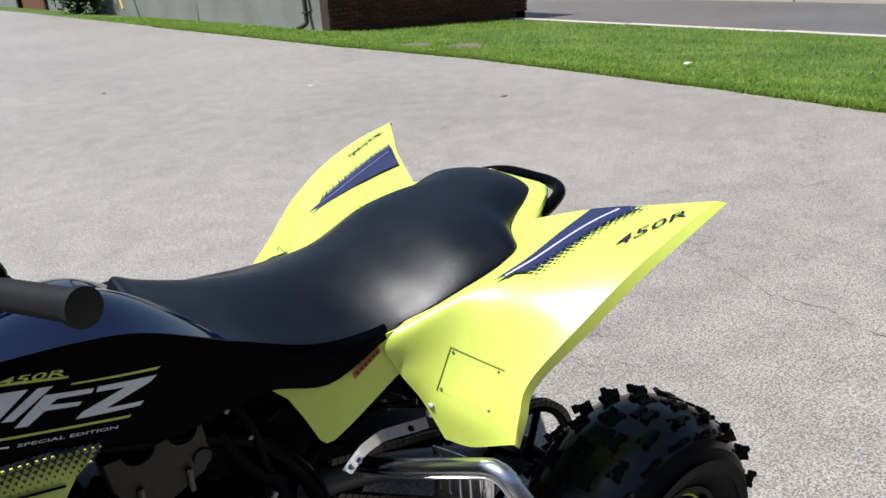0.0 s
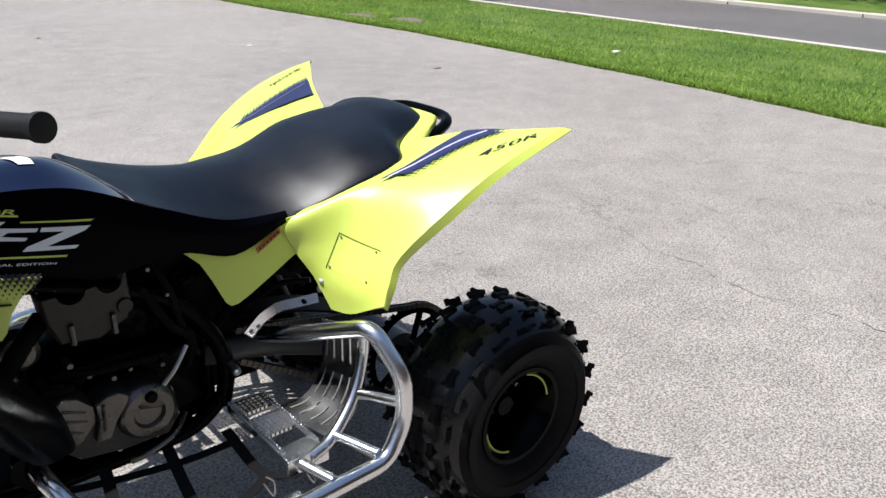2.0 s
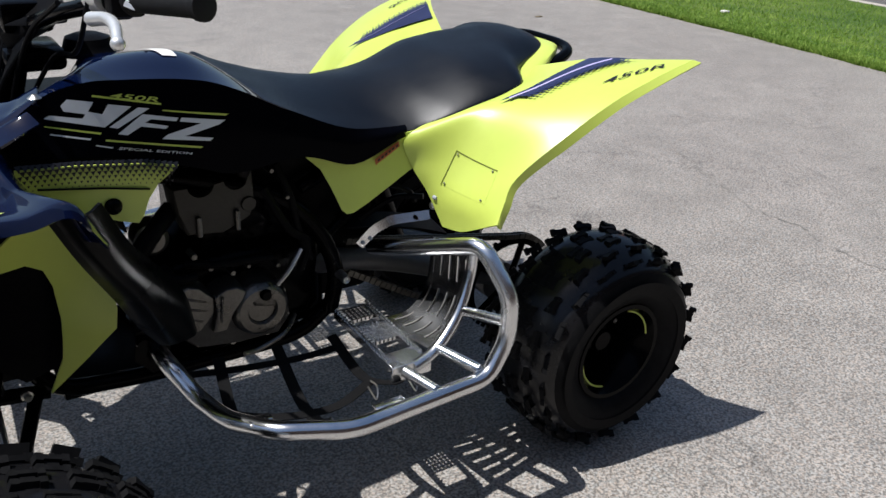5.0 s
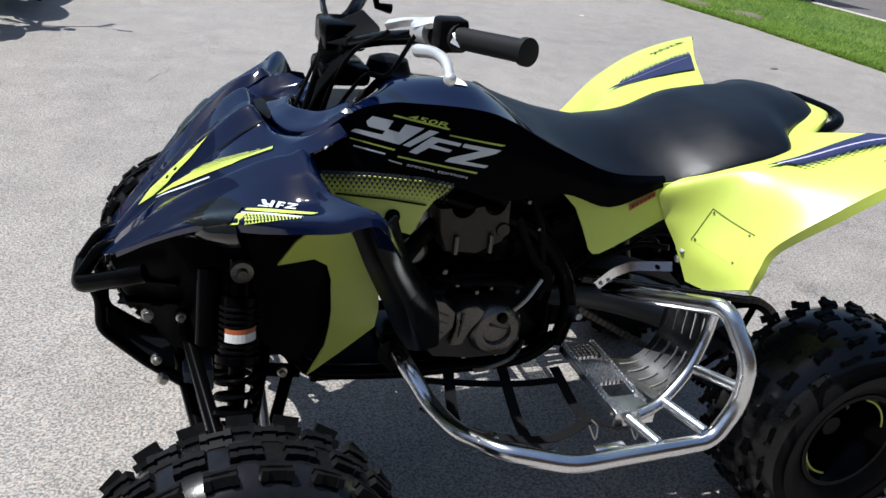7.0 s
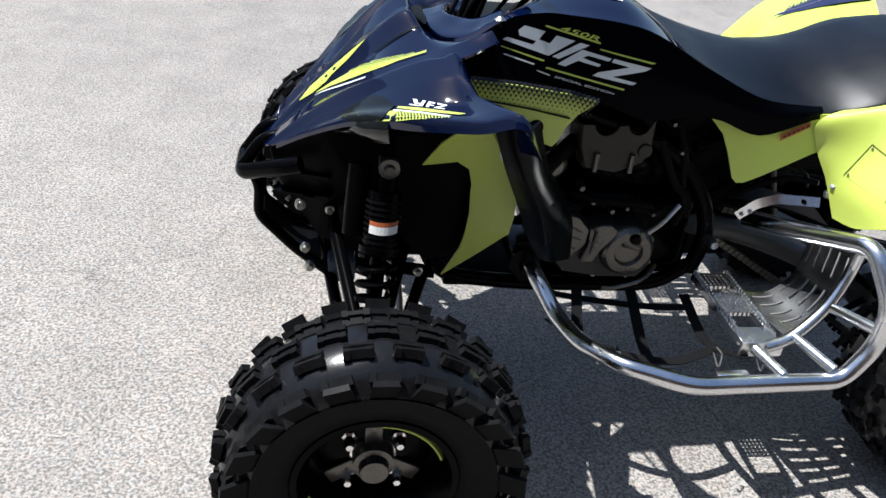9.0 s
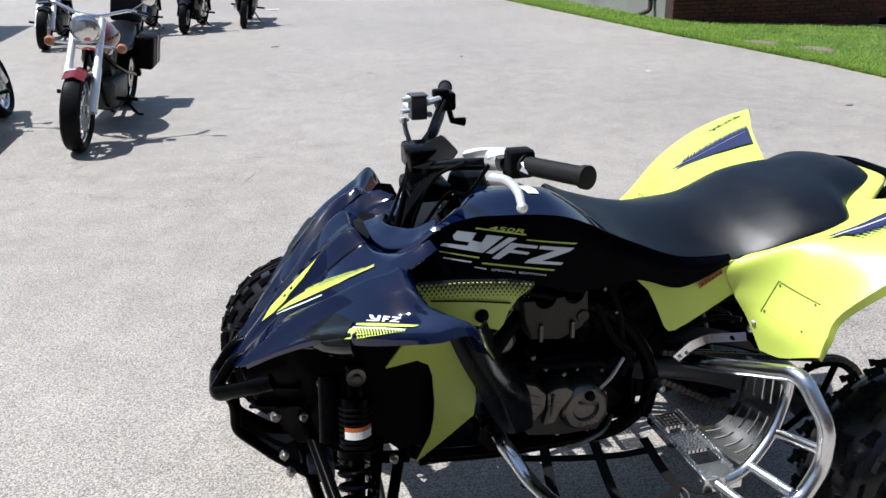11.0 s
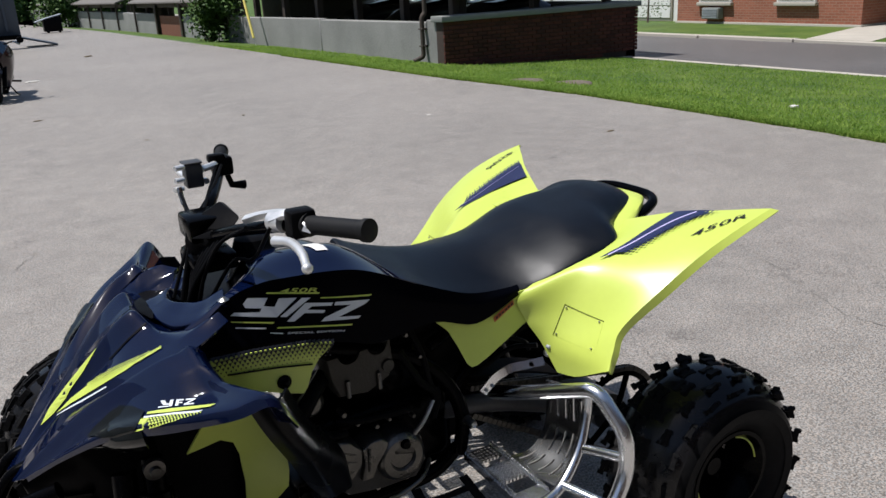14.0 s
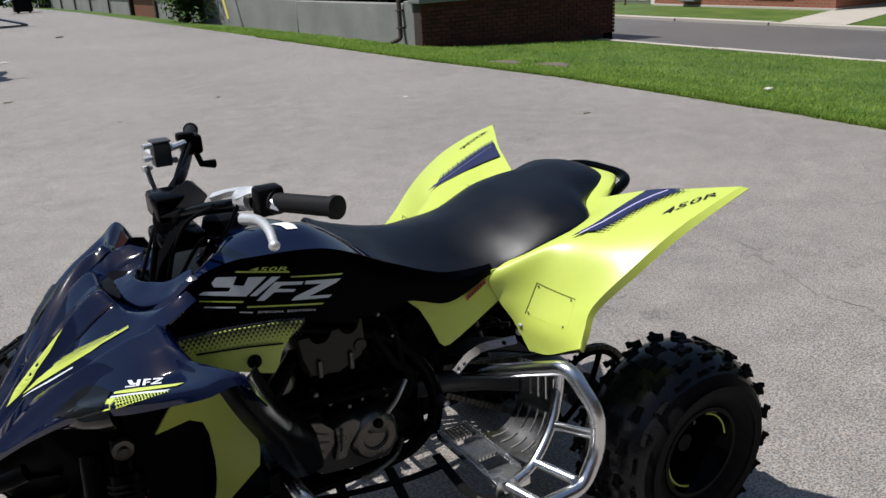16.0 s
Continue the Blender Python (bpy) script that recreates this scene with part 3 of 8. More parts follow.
def wall_box(bm, s0, s1, o0, o1, z0, z1, bevel=0.0):
    vs = box(bm, (s0, o0, z0), (s1, o1, z1), bevel, seg=1)
    for v in vs:
        v.co = along(v.co.x, v.co.y, v.co.z)


wall = thing("wall_concrete", "low weathered grey concrete wall with vertical joints", "wall", kind="structure")
s = 0.0
cuts = [0, 5.2, 10.3, 13.0, 16.0, 19.0, 23.0, 27.0, 34.0, 42.0, 50.0]
for i, (a, b) in enumerate(zip(cuts, cuts[1:])):
    if i == 4:
        continue
    bm = bmesh.new()
    wall_box(bm, a + 0.012, b - 0.012, 0, 0.22, -0.5, 0.55 + 0.004 * a, 0.015)
    part("panel", bm, concrete, wall)
bm = bmesh.new()
wall_box(bm, -0.02, 0.5, -0.03, 0.3, -0.5, 0.60, 0.012)
part("pier", bm, concrete, wall)
bm = bmesh.new()
wall_box(bm, 16.3, 18.7, 0.03, 0.1, -0.3, 0.55)
part("gate", bm, rust_wood, wall, "rust brown boarded gate in the wall")
for a in (16.0, 19.0):
    bm = bmesh.new()
    wall_box(bm, a - 0.12, a + 0.12, -0.05, 0.2, -0.4, 0.9, 0.01)
    part("gate_post", bm, dark_wood, wall)

# brick wall across the end of the deck
BR0, BR1 = Vector((7.02, 12.0, 0)), Vector((11.75, 12.0, 0))
brick_wall = thing("wall_brick", "brown brick parapet wall with a grey stone coping", "wall", kind="structure")
bm = bmesh.new()
box(bm, (7.05, 12.03, -0.8), (11.73, 12.3, 0.56))
box(bm, (11.48, 12.03, -0.8), (11.73, 30.0, 0.56))
part("core", bm, mortar, brick_wall)
bm = bmesh.new()
box(bm, (6.98, 11.95, 0.565), (11.82, 12.38, 0.67), 0.012)
box(bm, (11.4, 12.385, 0.565), (11.82, 30.0, 0.67), 0.012)
part("coping", bm, coping, brick_wall, "grey weathered coping")

# downpipe at the corner
pipe = thing("downpipe", "dark grey metal downpipe with a bent foot on the wall corner", "downpipe")
bm = bmesh.new()
tube(bm, rounded([along(0.55, -0.02, 1.6), along(0.55, -0.02, 0.72), along(0.55, -0.1, 0.66), along(0.55, -0.1, -0.08), along(0.62, -0.28, -0.16)], 0.06), 0.045, 12)
part("pipe", bm, dark_wood, pipe)
for z in (0.1, 0.42):
    bm = bmesh.new()
    wall_box(bm, 0.48, 0.62, -0.15, 0.0, z, z + 0.03, 0.004)
    part("strap", bm, dark_wood, pipe)


# ---- carport behind the wall ----
def carport(s0, s1, name="carport"):
    t = thing(name, "dark timber carport with a low grey roof behind the wall", "carport", "carports along the wall")
    n = max(2, int((s1 - s0) / 2.6))
    for i in range(n + 1):
        bm = bmesh.new()
        a = s0 + (s1 - s0) * i / n
        wall_box(bm, a - 0.07, a + 0.07, 0.30, 0.44, -0.4, 0.92, 0.008)
        part("post", bm, dark_wood, t)
        bm = bmesh.new()
        tube(bm, rounded([along(a + 0.35, -0.04, 0.95), along(a + 0.35, -0.06, 0.7), along(a + 0.35, -0.06, -0.1)], 0.05), 0.04, 8)
        part("downpipe", bm, dark_wood, t)
    bm = bmesh.new()
    wall_box(bm, s0 - 0.2, s1 + 0.2, 0.02, 0.14, 0.84, 0.99, 0.01)
    part("beam", bm, dark_wood, t)
    bm = bmesh.new()
    vs = box(bm, (s0 - 0.4, -0.25, 0.99), (s1 + 0.4, 3.2, 1.06), 0.01, seg=1)
    for v in vs:
        v.co.z += (v.co.y + 0.25) * 0.34
        v.co = along(v.co.x, v.co.y, v.co.z)
    part("roof", bm, roof_felt, t)
    bm = bmesh.new()
    vs = box(bm, (s0 - 0.4, 3.205, 0.99), (s1 + 0.4, 6.6, 1.06), 0.01, seg=1)
    for v in vs:
        v.co.z += (6.65 - v.co.y) * 0.34
        v.co = along(v.co.x, v.co.y, v.co.z)
    part("rear_roof", bm, roof_felt, t)
    bm = bmesh.new()
    wall_box(bm, s0 - 0.3, s1 + 0.3, 5.3, 5.45, -0.4, 1.3)
    part("back_wall", bm, dark_wood, t)
    return t


carport(12.5, 21.5)
carport(24.5, 33.0)
carport(35.5, 44.0)
deck = thing("parking_deck", "dark timber deck roof with posts over parked cars", "carport", "carports along the wall")
for i in range(6):
    bm = bmesh.new()
    wall_box(bm, 0.4 + i * 2.1, 0.56 + i * 2.1, 0.7, 0.86, -0.4, 1.55, 0.008)
    part("post", bm, dark_wood, deck)
for i in range(3):
    bm = bmesh.new()
    box(bm, (7.6 + i * 1.9, 12.6, -0.5), (7.76 + i * 1.9, 12.76, 1.6), 0.008)
    part("post", bm, dark_wood, deck)
bm = bmesh.new()
box(bm, (7.2, 12.1, 0.98), (11.9, 12.2, 1.6), 0.01)
part("fascia", bm, dark_wood, deck, "dark timber fascia above the wall")
bm = bmesh.new()
box(bm, (6.8, 12.0, 1.6), (12.0, 24, 1.75), 0.01)
part("roof", bm, roof_felt, deck)


def car(name, paint, label, at, turn):
    t = thing(name, label, "car", "cars parked behind the wall")
    m = pose(*at, 0, 0, turn)
    bm = bmesh.new()
    rows = []
    for x, zt, w in ((-2.15, 0.62, 0.7), (-2.05, 0.80, 0.86), (-1.0, 0.92, 0.9), (0.4, 0.95, 0.91), (1.6, 0.98, 0.88), (2.1, 0.85, 0.8)):
        rows.append([m @ Vector((x, -w, 0.25)), m @ Vector((x, -w, zt * 0.8)), m @ Vector((x, -w * 0.85, zt)), m @ Vector((x, 0, zt + 0.03)), m @ Vector((x, w * 0.85, zt)), m @ Vector((x, w, zt * 0.8)), m @ Vector((x, w, 0.25))])
    patch(bm, rows, 3, 3, 0)
    part("body", bm, paint, t)
    bm = bmesh.new()
    rows = []
    for x, zt, w in ((-1.05, 0.93, 0.80), (-0.35, 1.36, 0.66), (0.5, 1.44, 0.66), (1.2, 1.38, 0.64), (1.75, 0.98, 0.76)):
        rows.append([m @ Vector((x, -w - 0.08, 0.9)), m @ Vector((x, -w, zt * 0.92)), m @ Vector((x, 0, zt + 0.02)), m @ Vector((x, w, zt * 0.92)), m @ Vector((x, w + 0.08, 0.9))])
    patch(bm, rows, 3, 3, 0)
    part("cabin", bm, dark_glass, t)
    bm = bmesh.new()
    patch(bm, [[m @ Vector((x, y, z + 0.012)) for y in (-0.6, 0, 0.6)] for x, z in ((-0.3, 1.37), (0.5, 1.46), (1.15, 1.40))], 3, 3, 0.01)
    part("roof", bm, paint, t)
    for x in (-1.35, 1.3):
        for y in (-0.8, 0.8):
            bm = bmesh.new()
            lathe(bm, [(0.16, -0.1), (0.31, -0.09), (0.31, 0.09), (0.16, 0.1)], 20)
            bmesh.ops.transform(bm, matrix=m @ Matrix.Translation((x, y, 0.31)), verts=bm.verts)
            part("wheel", bm, rubber, t)


deck_ang = math.degrees(math.atan2(run.y, run.x))
for i, (s0, paint, label) in enumerate(((2.6, black_gloss, "black parked saloon car behind the wall"), (5.4, blue_gloss, "dark blue parked car behind the wall"), (8.2, black_gloss, "black parked car under the deck roof"))):
    p = along(s0, 3.1, -0.62)
    car("car", paint, label, p, deck_ang - 90)

# ---- pole, ivy and its yellow stay ----
base = along(8.7, -0.35)
pole = thing("utility_pole", "grey wooden utility pole beside the concrete wall", "pole")
bm = bmesh.new()
pb = along(11.9, -0.45, -0.3)
tube(bm, [pb, pb + Vector((0, 0, 8))], [0.15, 0.12], 14)
part("mast", bm, bark, pole)
stay = thing("pole_stay", "yellow plastic sleeve on a leaning guy wire", "guy wire")
g0, g1 = along(8.3, -0.45, -0.12), along(9.25, -0.42, 2.1)
bm = bmesh.new()
tube(bm, [g0 + (g1 - g0) * 0.09, g1], 0.035, 10)
part("sleeve", bm, yellow_sleeve, stay)
bm = bmesh.new()
tube(bm, [g0 - (g1 - g0) * 0.1, g1 + (g1 - g0) * 1.5], 0.008, 6)
part("wire", bm, zinc, stay)


def leaves(name, centre, size, n, label, category, leaf=0.09, trunk=None, seed=1, parent=None):
    """A crown of small leaves on a few limbs."""
    r = np.random.default_rng(seed)
    verts, faces = [], []
    k = 0
    while k < n:
        u = r.normal(0, 0.42, 3)
        q = Vector((u[0] * size[0], u[1] * size[1], u[2] * size[2]))
        p = Vector(centre) + q
        if noise.noise(p * 1.1) < -0.12 or p.z < -0.3:
            continue
        a = Vector(r.normal(0, 1, 3)).normalized() * leaf * r.uniform(0.6, 1.3)
        b = a.orthogonal().normalized() * leaf * 0.32
        i = len(verts)
        verts += [p - a * 0.5, p + b, p + a * 0.6, p - b]
        faces.append((i, i + 1, i + 2, i + 3))
        k += 1
    t = parent or thing(name, label, category)
    ob = new("crown", raw("crown", verts, faces, leaf_green))
    ob.parent = t
    if trunk:
        bm = bmesh.new()
        foot, top = Vector(trunk[0]), Vector(trunk[1])
        tube(bm, spline([foot, foot.lerp(top, 0.5) + Vector((0.05, 0.03, 0)), top], 5), [trunk[2] * (1 - 0.06 * i) for i in range(11)], 10)
        for i in range(6):
            d = Vector(r.normal(0, 1, 3))
            d.z = abs(d.z) + 0.4
            f = foot.lerp(top, 0.55 + 0.07 * i)
            tube(bm, [f, f + d.normalized() * 0.45 * min(size), f + d.normalized() * 0.9 * min(size) + Vector((0, 0, 0.1))], [trunk[2] * 0.45, trunk[2] * 0.3, trunk[2] * 0.12], 6)
        part("trunk", bm, bark, t)
    return t


ivy = leaves("ivy", along(11.2, -0.42, 0.9), (0.75, 0.9, 1.6), 5200, "dense green ivy climbing round the pole and over the wall", "ivy", 0.12, seed=2)

# ---- brick building and house over the street ----
building = thing("brick_building", "long red brick building with a pale stone footing over the street", "building")
B0, B1 = Vector((20.2, 12.6, 0)), Vector((20.2, 42.0, 0))
bm = bmesh.new()
box(bm, (20.2, 12.6, -0.6), (31, 19.3, 5))
part("wall", bm, brickwork, building)
bm = bmesh.new()
box(bm, (20.16, 12.56, -0.6), (31, 19.34, far_z(20.2) + 0.06), 0.01)
part("footing", bm, pale_concrete, building)
bm = bmesh.new()
box(bm, (20.0, 12.4, 4.9), (31.2, 19.5, 5.2), 0.02)
part("roof", bm, roof_felt, building)
for y in (14.0, 17.0):
    win = bmesh.new()
    box(win, (20.12, y, 0.14), (20.24, y + 1.3, 1.6), 0.01)
    w = part("window", win, white_siding, building)
    gl = bmesh.new()
    box(gl, (20.10, y + 0.07, 0.21), (20.118, y + 1.23, 1.53))
    part("pane", gl, dark_glass, w)
    bars = bmesh.new()
    box(bars, (20.085, y + 0.63, 0.21), (20.098, y + 0.67, 1.53))
    part("glazing_bar", bars, white_siding, w)
    sl = bmesh.new()
    box(sl, (20.06, y - 0.05, 0.04), (20.24, y + 1.35, 0.136), 0.01)
    part("sill", sl, pale_concrete, w)

garage = thing("garage", "white garage with panelled doors beside the brick building", "garage")
bm = bmesh.new()
box(bm, (20.6, 19.4, -0.6), (31, 42, 3.2))
part("wall", bm, white_siding, garage)
for i in range(4):
    y0 = 19.9 + i * 3.4
    bm = bmesh.new()
    box(bm, (20.53, y0, far_z(20.5)), (20.597, y0 + 2.6, 1.7), 0.01)
    d = part("door", bm, pale_concrete, garage, "white sectional garage door")
    for j in range(5):
        bm = bmesh.new()
        box(bm, (20.505, y0 + 0.06, -0.40 + j * 0.42), (20.528, y0 + 2.54, -0.02 + j * 0.42), 0.008, seg=1)
        part("panel", bm, white_siding, d)
bm = bmesh.new()
box(bm, (20.3, 19.4, 3.2), (31.2, 42.2, 3.4), 0.02)
part("roof", bm, roof_felt, garage)

unit = thing("air_conditioner", "pale grey slatted air conditioning unit on the brick wall", "air conditioner")
bm = bmesh.new()
box(bm, (19.95, 17.32, -0.36), (20.19, 18.0, -0.02), 0.02)
part("case", bm, coping, unit)
for i in range(6):
    bm = bmesh.new()
    box(bm, (19.935, 17.37, -0.325 + i * 0.048), (19.948, 17.95, -0.300 + i * 0.048))
    part("slat", bm, grey_steel, unit)

house = thing("siding_house", "house wall in white lap siding with a dark window", "house")
bm = bmesh.new()
box(bm, (22.9, -6, -0.6), (31, 12.3, 5))
part("core", bm, mortar, house)
for i in range(24):
    bm = bmesh.new()
    z = far_z(22.5) + 0.05 + i * 0.16
    vs = box(bm, (22.86, -6.05, z), (22.9, 11.6, z + 0.165))
    for v in vs:
        if v.co.x < 22.88 and v.co.z < z + 0.05:
            v.co.x -= 0.025
    part("board", bm, white_siding, house)
for y0, y1 in ((8.75, 10.1), (5.4, 7.2)):
    bm = bmesh.new()
    box(bm, (22.74, y0, -0.08), (22.85, y1, 1.5), 0.01)
    w = part("window", bm, white_siding, house)
    bm = bmesh.new()
    box(bm, (22.72, y0 + 0.1, 0.0), (22.738, y1 - 0.1, 1.42))
    part("pane", bm, dark_glass, w)
    for k in (1, 2):
        bm = bmesh.new()
        box(bm, (22.70, y0 + 0.1 + (y1 - y0 - 0.2) * k / 3 - 0.02, 0.0), (22.719, y0 + 0.1 + (y1 - y0 - 0.2) * k / 3 + 0.02, 1.42))
        part("glazing_bar", bm, white_siding, w)
for y in (8.3,):
    bm = bmesh.new()
    box(bm, (22.3, y, far_z(22.4) - 0.05), (22.5, y + 0.2, 4), 0.01)
    part("porch_post", bm, white_siding, house)
bm = bmesh.new()
box(bm, (20.9, -6.0, 3.0), (22.88, 12.3, 3.2), 0.02)
part("porch_roof", bm, roof_felt, house)

porch = thing("dark_doorway", "deep shaded brick recess beside the house", "porch", kind="structure")
bm = bmesh.new()
box(bm, (23.5, 11.5, -0.6), (23.8, 12.7, 5))
part("back_wall", bm, brickwork, porch)
post = thing("standpipe", "slim red standpipe beside the footpath", "standpipe")
bm = bmesh.new()
lathe(bm, [(0.07, 0), (0.07, 0.05), (0.036, 0.07), (0.036, 0.7), (0.05, 0.72), (0.05, 0.8), (0.02, 0.86)], 14, "z", (21.8, 11.2, far_z(21.8)))
part("pipe", bm, red_paint, post)

leaves("street_tree", (19.6, 7.9, 3.6), (2.2, 2.2, 1.3), 6000, "young street tree with drooping green leaves", "tree", 0.16, ((19.5, 7.9, -0.5), (19.6, 8.0, 4.2), 0.13), 5)
leaves("street_tree", (19.6, 2.5, 3.8), (2.4, 2.4, 1.4), 6000, "young street tree with drooping green leaves", "tree", 0.16, ((19.5, 2.5, -0.5), (19.6, 2.5, 4.2), 0.14), 6)
leaves("shrub", (18.6, 19.0, 0.35), (0.6, 0.6, 0.7), 260, "thin bare shrub on the far lawn", "shrub", 0.07, ((18.6, 19.0, -0.4), (18.6, 19.0, 0.9), 0.04), 7)

# ---- far end of the yard ----
leaves("tree_clump", (-3.0, 62, 2.0), (9, 3, 5), 9000, "dense green trees at the far end of the yard", "tree", 0.5, ((-3, 62, -0.5), (-3, 62, 3), 0.3), 11)
leaves("tree_clump", (6.0, 66, 2.5), (8, 3, 5), 9000, "dense green trees at the far end of the yard", "tree", 0.5, ((6, 66, -0.5), (6, 66, 3), 0.3), 12)
leaves("tree_clump", (4.0, 46.5, 0.9), (1.5, 1.5, 2.0), 2600, "dark green bush beside the far carport", "bush", 0.2, ((4.2, 46.5, -0.5), (4.2, 46.5, 2), 0.12), 13)

skip = thing("skip", "small dark grey rubbish skip with a sloping lid", "skip")
bm = bmesh.new()
vs = box(bm, (2.25, 37.0, 0.06), (2.95, 37.7, 0.68), 0.02)
for v in vs:
    if v.co.z > 0.4 and v.co.x < 2.5:
        v.co.z -= 0.12
part("body", bm, black_plastic, skip)
bm = bmesh.new()
strip(bm, [(1.95, 37.35, 0.46), (2.4, 37.35, 0.60), (2.99, 37.35, 0.73)], 0.74, 0.03, (0, 0, 1))
part("lid", bm, grey_steel, skip)
for x in (2.38, 2.82):
    bm = bmesh.new()
    lathe(bm, [(0.02, 0), (0.06, 0), (0.06, 0.04), (0.02, 0.04)], 12, "y", (x, 36.97, 0.06))
    part("castor", bm, rubber, skip)

trailer = thing("box_trailer", "open-backed blue-grey box trailer with its ramp", "trailer")
bm = bmesh.new()
box(bm, (-3.8, 26.5, 0.35), (0.8, 26.62, 3.1), 0.02)
end_wall = part("end_wall", bm, slate_steel, trailer)
for i in range(12):
    bm = bmesh.new()
    box(bm, (-3.7 + i * 0.375, 26.44, 0.5), (-3.63 + i * 0.375, 26.497, 3.0))
    part("rib", bm, slate_steel, end_wall)
bm = bmesh.new()
box(bm, (-2.05, 26.38, 0.75), (-1.3, 26.435, 1.6), 0.01)
part("side_door", bm, grey_steel, trailer)
bm = bmesh.new()
box(bm, (-0.4, 26.38, 0.9), (0.15, 26.435, 1.75), 0.01)
part("locker", bm, pale_concrete, trailer)
bm = bmesh.new()
box(bm, (-3.9, 26.0, 0.28), (0.78, 26.45, 0.40), 0.01)
box(bm, (-1.0, 25.95, 0.42), (-0.1, 26.3, 0.7), 0.02)
part("chassis", bm, black_paint, trailer)
bm = bmesh.new()
vs = box(bm, (0.82, 26.5, 0.01), (1.75, 27.6, 0.06), 0.01)
for v in vs:
    if v.co.x < 1.2:
        v.co.z += 0.25
part("ramp", bm, slate_steel, trailer)
for x in (-2.9, -1.9):
    bm = bmesh.new()
    lathe(bm, [(0.15, -0.1), (0.33, -0.09), (0.33, 0.09), (0.15, 0.1)], 24, "y", (x, 26.2, 0.33))
    part("wheel", bm, rubber, trailer)

# ---- the steel-clad shop wall ----
shop = thing("wall_shop", "pale grey ribbed steel wall of the shop", "wall", kind="structure")
bm = bmesh.new()
box(bm, (-9, -10, -0.1), (-4.730, 13.6, 2.7))
part("core", bm, shop_cladding, shop)
i = 0
y = 5.0
while y < 13.5:
    bm = bmesh.new()
    box(bm, (-4.725, y, 0.02), (-4.695, y + 0.05, 2.6), 0.008, seg=1)
    part("rib", bm, shop_cladding, shop)
    y += 0.2
for y0 in (7.1, 10.0):
    bm = bmesh.new()
    box(bm, (-4.715, y0, 0.02), (-4.670, y0 + 0.95, 2.1), 0.01)
    d = part("door", bm, white_siding, shop, "white flush steel door")
    bm = bmesh.new()
    tube(bm, [(-4.665, y0 + 0.85, 1.0), (-4.630, y0 + 0.85, 1.0), (-4.630, y0 + 0.74, 1.0)], 0.012, 8)
    part("handle", bm, zinc, d)

# ---- unseen dark wall behind the lens, added to darken reflections in the bodywork ----
yard_wall = thing("wall_yard", "unseen dark wall added along the near side of the yard", "wall", kind="structure")
bm = bmesh.new()
box(bm, (-30, -12.5, -0.1), (40, -8.0, 6.0))
part("core", bm, brick_dark, yard_wall)
bm = bmesh.new()
box(bm, (-30.2, -12.7, 6.0), (40.2, -7.85, 6.2), 0.02)
part("parapet", bm, roof_felt, yard_wall)

# ---- the quad bike ----
quad = thing("quad_bike", "lime yellow and navy sport quad bike parked on asphalt", "quad bike")


# wheels
def tyre_shape(bm, R, hw, bead, lug=None):
    """The carcass of a balloon tyre."""
    drop = 0.034 if lug else 0.052
    crown = lambda a: (R - (0.012 if lug else 0.0065)) - drop * (abs(a) / hw) ** 2.4 - 0.012 * (abs(a) / hw) ** 8
    prof = [(bead, -hw * 0.66), (bead + 0.010, -hw * 0.80), (bead + 0.034, -hw * 0.94), (bead + (R - bead) * 0.50, -hw * 1.01), (R - 0.012 - drop - 0.026, -hw * 0.99)]
    ks = [-0.9, -0.75, -0.5, -0.25, 0, 0.25, 0.5, 0.75, 0.9]
    prof += [(crown(k * hw), k * hw) for k in ks]
    prof += [(r, -h) for r, h in prof[4::-1]]
    prof += [(bead - 0.006, hw * 0.5), (bead - 0.006, -hw * 0.5)]
    lathe(bm, prof, 72, "y", closed=True)
    for f in bm.faces:
        c = f.calc_center_median()
        f.material_index = 1 if math.hypot(c.x, c.z) > R - 0.060 else 0


